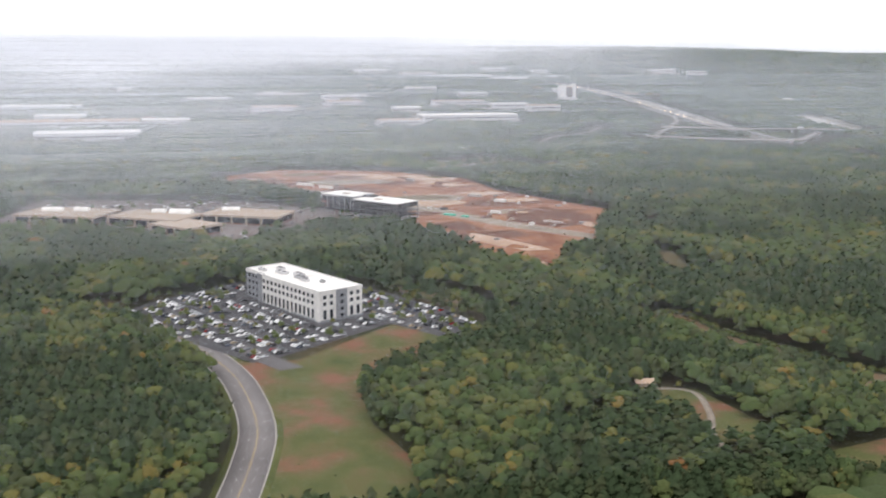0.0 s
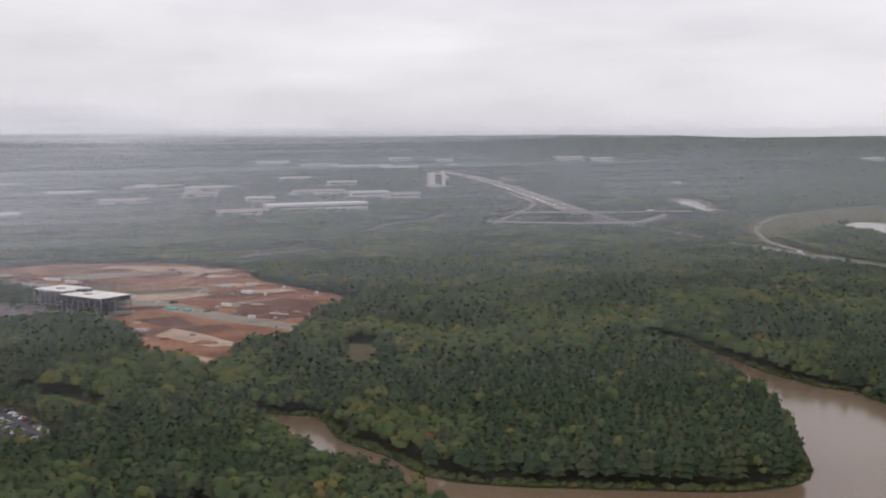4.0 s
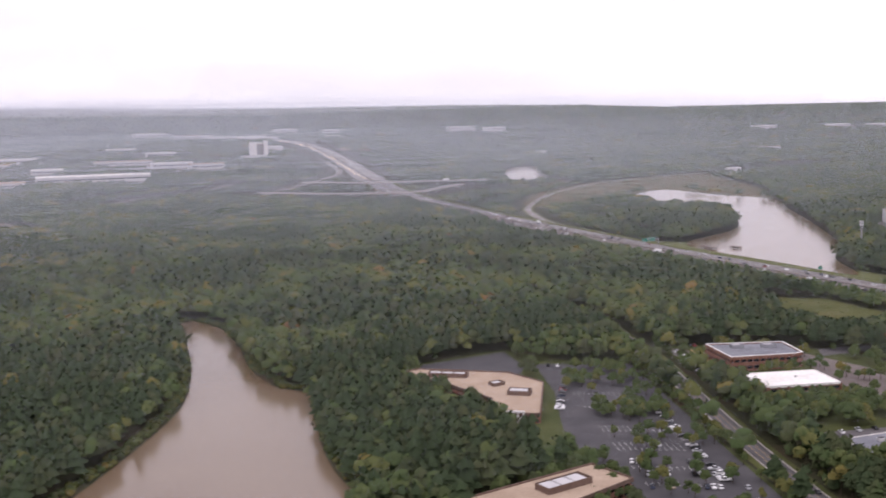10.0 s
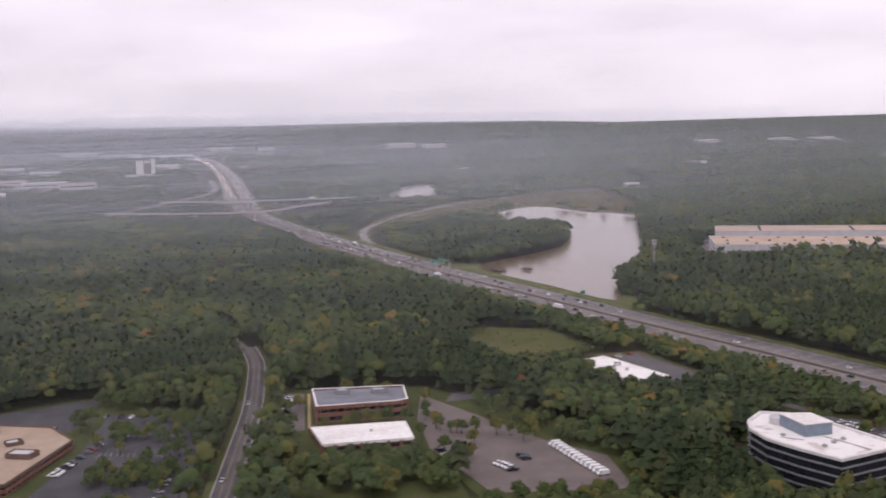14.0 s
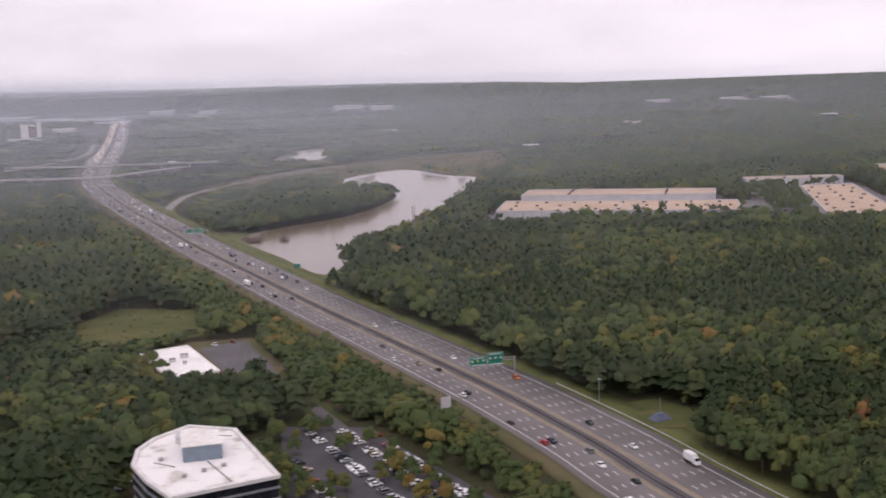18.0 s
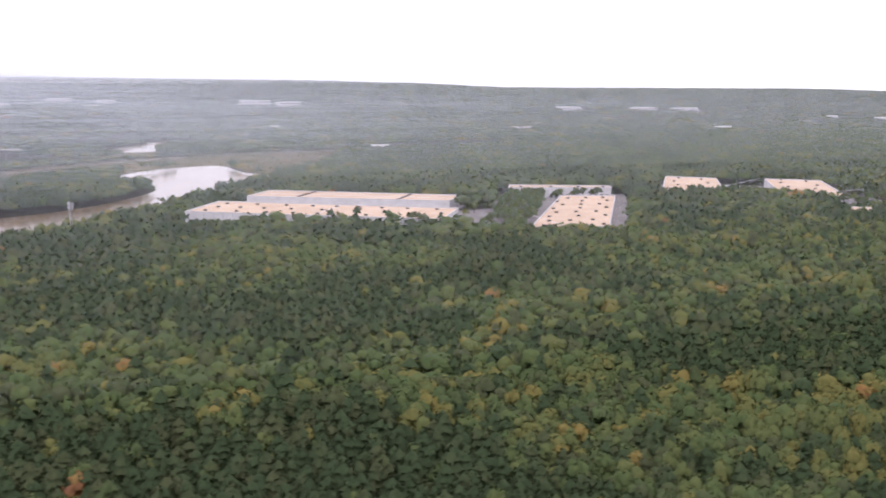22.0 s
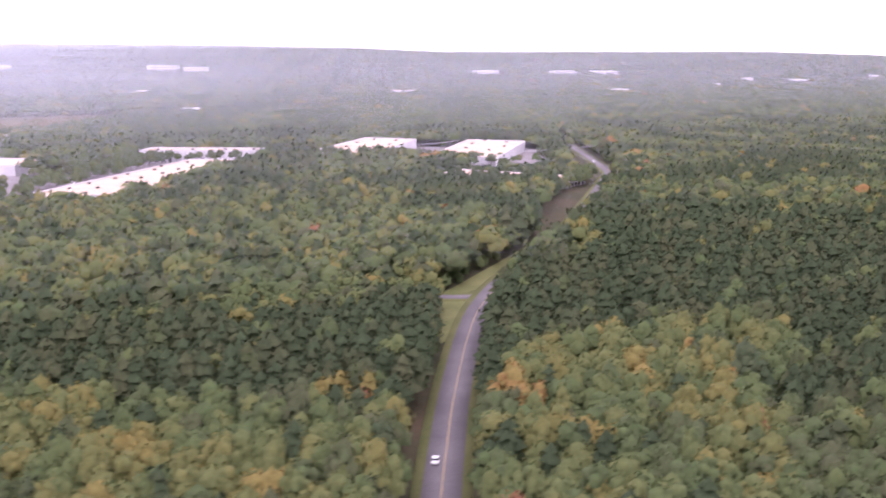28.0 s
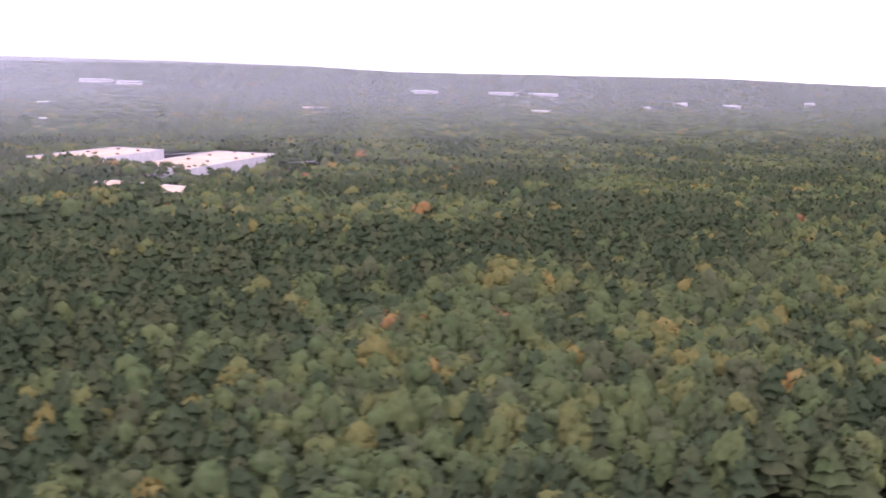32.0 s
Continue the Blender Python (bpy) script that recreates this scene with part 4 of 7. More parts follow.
def forest(name, label, step, lo, hi, y1, shapes, tall=18.0, wide=1.0, low_x=-3000, more=0.0, behind=False):
    x, y = planted(step, lo, hi, max(low_x, -4100), 2500 if behind else 7300, y1, more, behind)
    pines = patch(x, y, 260, 3) + 0.35 * (patch(x, y, 60, 5) - 0.5)
    share = np.clip((pines - 0.28) * 2.6, 0.12, 0.92)
    for poly, part_of, _ in STANDS:
        share = np.where(inside(poly, x, y), part_of, share)
    is_pine = rng.uniform(0, 1, len(x)) < share
    gold = patch(x, y, 170, 11) * patch(x, y, 45, 12)
    u = rng.uniform(0, 1, len(x))
    hue = np.where(is_pine, rng.normal(0.20, 0.08, len(x)), rng.normal(0.42, 0.10, len(x)) + 0.25 * gold)
    hue = np.where(~is_pine & (u < 0.014 + 0.11 * gold), rng.uniform(0.62, 0.82, len(x)), hue)
    hue = np.where(~is_pine & (u > 0.997 - 0.015 * gold), rng.uniform(0.86, 0.97, len(x)), hue)
    for poly, _, tone in STANDS:
        hue = np.where(inside(poly, x, y) & ~is_pine, hue + tone, hue)
    hue = hue + 0.14 * (patch(x, y, 34, 41) - 0.5) + 0.10 * (patch(x, y, 120, 42) - 0.5)
    h = np.where(is_pine, rng.normal(tall * 1.03, tall * 0.065, len(x)), rng.normal(tall * 0.96, tall * 0.08, len(x)))
    h = h * (0.80 + 0.26 * patch(x, y, 48, 43) + 0.14 * patch(x, y, 150, 44))
    w = np.where(is_pine, rng.normal(8.3, 0.9, len(x)), rng.normal(9.8, 1.7, len(x))) * wide
    by_road = to_line([(p.x + 5, p.y) for p in HIGHWAY[:200:3]], x, y)
    west = x < np.interp(y, [p.y for p in HIGHWAY], [p.x for p in HIGHWAY])
    scrub = (by_road < 85) & west & (y < 1700)
    h, w, hue = np.where(scrub, h * 0.62, h), np.where(scrub, w * 0.8, w), np.where(scrub, np.maximum(hue, 0.40) + 0.06, hue)
    for line in (WEST_RAMP, WEST_RAMP_2, OVER_1, OVER_2, RAMP):
        scrub = (to_line([(p.x, p.y - 45) for p in line[::3]], x, y) < 95) & (y > 1500)
        h = np.where(scrub, h * 0.42, h)
    for poly, part_of in LOW_GROWTH:
        h = np.where(inside(poly, x, y), h * part_of, h)
    for cx, cy, r, tone in GOLDEN:
        hue = np.where(np.hypot(x - cx, y - cy) < r, np.clip(rng.normal(tone, 0.05, len(x)), 0.5, 0.98), hue)
    half = len(shapes) // 2
    pick = np.where(is_pine, rng.integers(0, half, len(x)), half + rng.integers(0, half, len(x)))
    return wood(name, label, x, y, np.clip(h, 5, 30), np.clip(w, 4, 60), np.clip(hue, 0.0, 1), shapes, pick)


# stands of one kind of tree: outline, share of pines, how far the broadleaf trees have turned
STANDS = [([(1639, 870), (1787, 876), (1761, 758), (1726, 773), (1664, 800), (1629, 820)], 0.92, 0.0), ([(1613, 823), (1664, 800), (1726, 773), (1752, 732), (1746, 690), (1640, 700)], 0.08, 0.05),
          ([(1794, 800), (1831, 814), (1890, 811), (1812, 670), (1758, 690)], 0.08, 0.04), ([(1519, 1235), (1738, 1188), (1858, 1078), (1791, 894), (1654, 920), (1586, 941)], 0.2, 0.02),
          ([(1579, 903), (1640, 885), (1625, 790), (1551, 786)], 0.9, 0.0), ([(1480, 790), (1560, 786), (1612, 800), (1610, 690), (1470, 700)], 0.1, 0.06),
          ([(1879, 1040), (2002, 958), (1957, 829), (1859, 820)], 0.85, 0.0), ([(280, 640), (480, 640), (490, 900), (300, 900)], 0.85, 0.0)]
# young growth before open ground, and trees that have turned
LOW_GROWTH = [([(-25, 690), (60, 765), (110, 740), (60, 640), (-5, 560), (-20, 600)], 0.72), ([(60, 530), (130, 612), (160, 605), (200, 500), (150, 440), (80, 450)], 0.6), ([(-480, 1040), (-180, 975), (-110, 1100), (-60, 1010), (-150, 850), (-480, 900)], 0.72), ([(180, 850), (250, 850), (250, 930), (180, 930)], 0.6), ([(1870, 1375), (1975, 1305), (1945, 1235), (1840, 1300)], 0.5), ([(-67, 1088), (-166, 1163), (-225, 1085), (-126, 1010)], 0.62), ([(950, 800), (1070, 780), (1064, 862), (985, 885)], 0.8), ([(890, 925), (936, 1010), (1010, 965), (990, 880), (940, 870)], 0.45), ([(-10, 1600), (130, 1770), (200, 1690), (60, 1510)], 0.4),
              ([(1235, 1400), (1635, 1270), (1620, 1230), (1230, 1350)], 0.75), ([(1880, 1400), (1990, 1440), (1990, 1340), (1880, 1330)], 0.6)]
GOLDEN = [(1746, 777, 7, 0.82), (1792, 764, 7, 0.90), (1812, 782, 15, 0.62), (1668, 775, 14, 0.64), (1690, 745, 14, 0.70), (1716, 736, 7, 0.66), (1563, 737, 7, 0.70), (1605, 752, 7, 0.70), (1464, 808, 9, 0.62), (1382, 762, 7, 0.76), (1868, 796, 12, 0.56)]


def shapes_of(n, pine, broad):
    return [tree_shape("pine", *pine) for _ in range(n)] + [tree_shape("broad", *broad) for _ in range(n)]


CLOSE_SHAPES = shapes_of(9, (6, 64, 0.050, True), (12, 130, 0.048, True))
NEAR_SHAPES = shapes_of(9, (5, 34, 0.060, True), (5, 50, 0.070, True))
MID_SHAPES = shapes_of(9, (3, 10, 0.085), (3, 14, 0.095))
FAR_SHAPES = shapes_of(8, (2, 4, 0.15), (1, 3, 0.16))
DISTANT_SHAPES = shapes_of(5, (2, 0), (1, 0))
forest("near_woods", "dense mixed woodland turning yellow in early autumn", 6.0, 120, 300, 1400, CLOSE_SHAPES, 18, 1.16, low_x=700)
forest("near_woods", "dense mixed woodland in early autumn", 6.4, 300, 400, 1400, NEAR_SHAPES, 18, 1.28)
forest("woods_under_the_flight", "dense woodland on the near side of the valley", 16.0, 0, 0, 520, DISTANT_SHAPES, 17, 3.0, behind=True)
forest("middle_woods", "dense mixed pine and broadleaf woodland", 7.2, 400, 760, 1800, MID_SHAPES, 17.5, 1.46)
forest("outer_woods", "dark green pine woodland", 8.8, 760, 1400, 2700, FAR_SHAPES, 17, 1.8, more=1)
forest("far_woods", "dark woodland stretching far away", 14.5, 1400, 2400, 4300, DISTANT_SHAPES, 16, 2.6, more=7)
forest("distant_woods", "distant woodland reaching the horizon", 40.0, 2400, 8150, 8400, DISTANT_SHAPES, 14, 6.6, more=22)


def edge_bushes():
    """Young trees and shrubs that close the foot of the wood along its edges."""
    xs, ys = [], []
    rings = [poly + poly[:1] for poly in CLEAR[:24]] + [[(p.x, p.y) for p in line] for line in (ROAD_W, ROAD_M, ROAD_E, RAMP, CUT, HIGHWAY[:190])]
    for ring in rings:
        for (ax, ay), (bx, by) in zip(ring, ring[1:]):
            n = max(1, int(math.dist((ax, ay), (bx, by)) / 2.2))
            k = rng.uniform(0, 1, n)
            reach = 62 if ring is rings[-1] else 32
            o = rng.uniform(-reach, reach, n)
            d = math.dist((ax, ay), (bx, by)) + 1e-6
            xs.append(ax + (bx - ax) * k - (by - ay) / d * o)
            ys.append(ay + (by - ay) * k + (bx - ax) / d * o)
    x, y = np.concatenate(xs), np.concatenate(ys)
    keep = (along(x, y) < 1500) & ~open_land(x, y)
    x, y = x[keep], y[keep]
    near = np.zeros(len(x), bool)
    for q in range(8):
        near |= open_land(x + 9 * math.cos(q * 0.785), y + 9 * math.sin(q * 0.785))
    x, y = x[near], y[near]
    size = rng.uniform(0.6, 1.3, len(x))
    shapes = [tree_shape("broad", 1, 18, 0.18) for _ in range(6)]
    low = [(v * (1, 1, 1.25) - (0, 0, 0.42), f, s, m) for v, f, s, m in shapes]
    return wood("edge_bushes", "young trees and shrubs along the edge of the wood", x, y, 7.5 * size, 6.0 * size, np.clip(rng.normal(0.44, 0.12, len(x)), 0.1, 0.9), low, rng.integers(0, 6, len(x)))


edge_bushes()


def thicket(name, label, poly, n, h, hues):
    """Low shrubs and tall weeds over open ground."""
    xs, ys = [p[0] for p in poly], [p[1] for p in poly]
    x, y = rng.uniform(min(xs), max(xs), n * 2), rng.uniform(min(ys), max(ys), n * 2)
    ok = inside(poly, x, y) & (rng.uniform(0, 1, n * 2) < 1.6 * patch(x, y, 30, 17))
    x, y = x[ok], y[ok]
    s = rng.uniform(0.5, 1.3, len(x))
    low = [(v * (1, 1, 1.25) - (0, 0, 0.42), f, k, m) for v, f, k, m in [tree_shape("broad", 1, 14, 0.16) for _ in range(5)]]
    return wood(name, label, x, y, h * s, 1.3 * h * s, np.clip(rng.normal(hues, 0.07, len(x)), 0.2, 0.8), low, rng.integers(0, 5, len(x)))


thicket("clearing_scrub", "yellow-green scrub and tall weeds in the clearing", CLEARING, 190, 1.3, 0.54)
thicket("field_scrub", "tufts of weeds over the rough field", FIELD_W, 90, 1.0, 0.52)
thicket("meadow_scrub", "scattered bushes on the meadow", MEADOW_N, 500, 4.0, 0.42)


def shore_scrub():
    """Low shrubs between the water of the nearer lake and the tall trees."""
    xs, ys = [], []
    for (ax, ay), (bx, by) in zip(LAKE_NEAR, LAKE_NEAR[1:] + LAKE_NEAR[:1]):
        d = math.dist((ax, ay), (bx, by))
        k, o = rng.uniform(0, 1, int(d * 2.6)), rng.uniform(-8, 8, int(d * 2.6))
        xs.append(ax + (bx - ax) * k - (by - ay) / d * o)
        ys.append(ay + (by - ay) * k + (bx - ax) / d * o)
    x, y = np.concatenate(xs), np.concatenate(ys)
    dry = ~inside(LAKE_NEAR, x, y) & (to_line(LAKE_NEAR + LAKE_NEAR[:1], x, y) > 1.2)
    x, y = x[dry], y[dry]
    s = rng.uniform(0.5, 1.5, len(x))
    low = [(v * (1, 1, 1.25) - (0, 0, 0.42), f, k, m) for v, f, k, m in [tree_shape("broad", 1, 14, 0.16) for _ in range(5)]]
    return wood("shore_scrub", "low yellowing shrubs along the muddy shore", x, y, 2.8 * s, 4.0 * s, np.clip(rng.normal(0.58, 0.10, len(x)), 0.35, 0.95), low, rng.integers(0, 5, len(x)))


shore_scrub()
verge_line = [(p.x - 42, p.y - 10) for p in HIGHWAY if 560 < p.y < 1700]
thicket("roadside_scrub", "low autumn scrub along the highway", verge_line + [(x + 16, y + 6) for x, y in verge_line[::-1]], 2600, 3.2, 0.52)

# ribbons standing in for haze before the distance: fine level strata, the higher the fuller, with ragged cloud in the
# west


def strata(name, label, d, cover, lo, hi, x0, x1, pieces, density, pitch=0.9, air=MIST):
    """Hair-thin level ribbons standing in for haze and cloud, leaning back to catch more sky, on an upright sheet d
    metres to the side of the flight line.
    """
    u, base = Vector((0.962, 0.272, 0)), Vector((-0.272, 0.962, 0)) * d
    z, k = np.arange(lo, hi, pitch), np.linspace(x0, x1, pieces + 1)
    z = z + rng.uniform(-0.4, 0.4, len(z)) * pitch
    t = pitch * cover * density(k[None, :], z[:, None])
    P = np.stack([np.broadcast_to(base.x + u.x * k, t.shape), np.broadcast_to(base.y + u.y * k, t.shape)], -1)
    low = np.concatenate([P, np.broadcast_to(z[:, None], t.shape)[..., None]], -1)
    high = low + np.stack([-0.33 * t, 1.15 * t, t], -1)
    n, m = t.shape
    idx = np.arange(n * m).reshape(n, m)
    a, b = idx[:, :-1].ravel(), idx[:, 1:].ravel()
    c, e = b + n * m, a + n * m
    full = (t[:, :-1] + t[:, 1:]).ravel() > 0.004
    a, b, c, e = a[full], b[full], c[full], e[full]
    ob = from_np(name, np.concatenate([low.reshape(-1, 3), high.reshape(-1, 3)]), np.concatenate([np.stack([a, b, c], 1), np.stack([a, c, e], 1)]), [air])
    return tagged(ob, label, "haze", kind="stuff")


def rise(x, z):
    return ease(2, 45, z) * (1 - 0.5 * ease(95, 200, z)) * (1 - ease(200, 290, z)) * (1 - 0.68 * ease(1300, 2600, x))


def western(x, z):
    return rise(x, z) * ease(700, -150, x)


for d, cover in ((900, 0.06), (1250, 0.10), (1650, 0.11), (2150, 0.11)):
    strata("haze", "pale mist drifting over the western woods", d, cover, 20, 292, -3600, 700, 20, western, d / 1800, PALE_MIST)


# added veil, fuller eastward: lifts the dark tones in place of window glare
def near_glare(x, z):
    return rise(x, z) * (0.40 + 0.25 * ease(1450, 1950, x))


# sheets nearer than 1000 m belong to the glare veil, the rest to haze
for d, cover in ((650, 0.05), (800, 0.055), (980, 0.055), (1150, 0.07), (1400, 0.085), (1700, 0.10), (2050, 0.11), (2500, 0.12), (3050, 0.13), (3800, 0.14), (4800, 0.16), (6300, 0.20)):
    strata("haze", "thin pale haze over the woods, the nearer sheets standing in for window glare", d, cover, 2, 292, -3600 - 0.3 * d, 5200 + 0.6 * d, 16, near_glare if d < 1000 else rise, min(1.8, d / 1800))
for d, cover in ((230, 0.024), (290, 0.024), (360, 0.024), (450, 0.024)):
    strata("haze", "thin pale veil over the nearest woods, standing in for window glare", d, cover, 2, 200, -900, 4200, 14, near_glare, d / 1600)


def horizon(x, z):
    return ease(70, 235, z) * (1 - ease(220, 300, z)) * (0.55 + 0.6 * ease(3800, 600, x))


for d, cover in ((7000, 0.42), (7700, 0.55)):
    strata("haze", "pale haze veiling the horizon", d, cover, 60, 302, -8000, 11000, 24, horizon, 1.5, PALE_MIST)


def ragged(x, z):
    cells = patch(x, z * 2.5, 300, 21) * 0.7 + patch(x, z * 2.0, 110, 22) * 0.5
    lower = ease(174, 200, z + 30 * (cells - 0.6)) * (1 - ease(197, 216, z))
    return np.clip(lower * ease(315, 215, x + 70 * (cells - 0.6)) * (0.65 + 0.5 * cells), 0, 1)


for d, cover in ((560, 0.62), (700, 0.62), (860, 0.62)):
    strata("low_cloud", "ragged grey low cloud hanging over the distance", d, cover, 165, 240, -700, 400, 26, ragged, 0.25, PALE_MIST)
# ---- buildings ----


def at(x, y, rz=0.0, up=0.25):
    return pose(x, y, float(land(x, y)) + up, 0, 0, rz)


def window_mesh(w, h, material=DARK_GLASS):
    bm = bmesh.new()
    block(bm, -w / 2, w / 2, -0.06, 0.10, 0, h)
    return mesh_of("window", bm, material)


def frame_mesh(w, h, material, t=0.18):
    bm = bmesh.new()
    for b in ((-w / 2 - t, -w / 2, 0, h), (w / 2, w / 2 + t, 0, h), (-w / 2 - t, w / 2 + t, h, h + t), (-w / 2 - t, w / 2 + t, -t, 0)):
        block(bm, b[0], b[1], -0.06, 0.22, b[2], b[3])
    return mesh_of("window_frame", bm, material)


def roof_unit(parent, x, y, z, w, d, h, material=STEEL, screen=None, rz=0.0):
    u = part("roof_unit", boxed(-w / 2, w / 2, -d / 2, d / 2, 0, h, bevel=0.12), material, parent, "grey rooftop air unit")
    u.matrix_basis = pose(x, y, z, 0, 0, rz)
    bm = bmesh.new()
    for i in range(2):
        c = bmesh.ops.create_cone(bm, cap_ends=True, segments=10, radius1=min(w, d) * 0.28, radius2=min(w, d) * 0.28, depth=0.35)
        bmesh.ops.translate(bm, verts=c["verts"], vec=((i - 0.5) * w * 0.5, 0, h + 0.15))
    part("fan", bm, DARK_STEEL, u)
    if screen:
        part("screen", rim([(-w * 0.75, -d * 0.8), (w * 0.75, -d * 0.8), (w * 0.75, d * 0.8), (-w * 0.75, d * 0.8)], 0.25, 0, h * 0.8), screen, u)
    return u


def white_office():
    b = thing("office_building", "white four-storey office block with dark windows and a white roof", "building", at(-104.5, 772, 130.6))
    H = 20.5
    main = part("wall", boxed(-52, 27, -18, 18, -2, H), WALL_WHITE, b, "white precast wall")
    wing = part("wing_wall", boxed(27, 52, -18, 15, -2, H + 0.6), WALL_GREY, b, "grey panelled end wing")
    part("stair_tower", boxed(24, 30, 15.0, 18.6, -2, H + 1.0), WALL_GREY, b, "dark grey recess")
    part("roof", boxed(-51.4, 51.4, -17.4, 14.4, H + 0.0, H + 0.65), ROOF_WHITE, b, "white roof membrane")
    part("roof_edge", boxed(-51.4, 26.4, 14.5, 17.4, H + 0.0, H + 0.65), ROOF_WHITE, b)
    part("parapet", rim([(-52.2, -18.2), (52.2, -18.2), (52.2, 15.2), (27.2, 15.2), (27.2, 18.2), (-52.2, 18.2)], 0.6, H - 1.0, H + 1.4), WALL_WHITE, b, "white parapet")
    part("plinth", rim([(-52.4, -18.4), (52.4, -18.4), (52.4, 15.4), (27.4, 15.4), (27.4, 18.4), (-52.4, 18.4)], 0.5, -2, 0.9), WALL_GREY, b)
    for x0, x1 in ((-52.3, -46.5), (-15, -13.2)):
        part("pier", boxed(x0, x1, 17.9, 18.5, 0, H), WALL_WHITE, b)
    part("entrance_bay", boxed(-52.7, -52.0, -4.5, 4.5, 0, H + 0.9), WALL_GREY, b, "grey entrance bay")
    square, tall = window_mesh(2.4, 2.4), window_mesh(2.4, 6.3)
    sq_f, tall_f = frame_mesh(2.4, 2.4, WALL_GREY), frame_mesh(2.4, 6.3, WALL_GREY)

    def win(x, y, z, rz, big):
        w = placed("window", tall if big else square, b, x, y, z, rz)
        placed("window_frame", tall_f if big else sq_f, w, 0, 0, 0)

    for side, rz in ((1, 0), (-1, 180)):
        y = 18.02 * side
        for i in range(14):
            x = -48.2 + i * 5.35
            for z in (11.2, 16.0):
                win(x, y, z, rz, False)
            win(x, y, 1.6, rz, True)
        for i in range(4):
            x = 31.5 + i * 5.2
            for z in (1.8, 6.6, 11.4, 16.2):
                win(x, (15.02 if side > 0 else -18.02), z, rz, False)
    for side, rz in ((-1, 90), (1, -90)):
        x = 52.02 * side
        for y in (-14.2, -8.6, 8.6, 14.2) if side < 0 else (-14, -8.5, -3, 2.5, 8):
            for z in (11.2, 16.0):
                win(x, y, z, rz, False)
            win(x, y, 1.6, rz, True)
    for z in (1.6, 6.4, 11.2, 16.0):
        win(-52.72, 0, z, 90, False)
    for x, y, w, d in ((20, 3, 12, 5), (-4, 2, 10, 6), (6, -3, 9, 5), (-14, 5, 7, 4), (-26, -2, 4, 3), (33, -4, 6, 5), (38, 9, 9, 3)):
        roof_unit(b, x, y, H + 0.65, w, d, 1.8, WALL_PALE if (x + y) % 2 else STEEL)
    return b


def steel_frame():
    b = thing("unfinished_building", "half-built steel frame with grey decks and dark open floors", "building", at(-82, 1172, -37))
    L, W, n = 58, 21, 4
    for k in range(n + 1):
        z = k * 4.5
        for x0, x1, y0, y1 in (((-L, -8, -W + 6, W), (-6, L, -W, W - 4)) if k else ((-L, L, -W, W),)):
            up = 1.6 if k == n and x0 == -L else 0.0
            # middle slabs coloured dark to stand for shade inside the open floors
            part("floor_slab", boxed(x0, x1, y0, y1, z + up, z + up + (0.35 if k < n else 0.6)), STEEL if k == n else DARK_STEEL if k else CONCRETE, b, "grey metal roof edge" if k == n else "")
            if k == n:
                part("roof_sheet", boxed(x0 + 0.6, x1 - 0.6, y0 + 0.6, y1 - 0.6, z + up + 0.6, z + up + 0.7), ROOF_WHITE, b, "pale roof sheeting")
                part("roof_hatch", boxed(x0 + 22, x0 + 30, y0 + 12, y0 + 18, z + up + 0.7, z + up + 1.5), WALL_TAN, b)
    col = mesh_of("column", boxed(-0.35, 0.35, -0.35, 0.35, 0.2, 18), STEEL)
    for i in range(14):
        x = -L + 1 + i * (2 * L - 2) / 13
        for y in ((-W + 7, 0, W - 1) if x < -6 else (-W + 1, -3, W - 5)):
            placed("column", col, b, x, y, 0)
    beam = mesh_of("edge_beam", boxed(-L, L, -0.25, 0.25, 0, 0.9), DARK_STEEL)
    for k in range(1, n):
        placed("edge_beam", beam, b, 0, -W + 7, k * 4.5 - 1.0)
        placed("edge_beam", beam, b, 0, W - 5, k * 4.5 - 1.0)
    for k, (x0, x1) in enumerate(((-46, 40), (-56, 57))):
        part("wrapped_wall", boxed(x0, x1, -W + 8 - 0.2 * k, -W + 8.4, 4.5 * (k + 2) + 0.4, 4.5 * (k + 3) - 0.1), DARK_STEEL, b, "dark sheathing")
    part("upper_wall", boxed(-5, L - 2, -W + 0.5, -W + 0.9, 13.9, 17.9), DARK_STEEL, b, "dark red primed steel wall")
    part("upper_wall", boxed(L - 1.2, L - 0.8, -W + 1, W - 6, 13.9, 17.9), DARK_STEEL, b)
    part("stair_core", boxed(-10, 4, 2, 12, 0, 20.5), DARK_STEEL, b, "dark stair core")
    return b


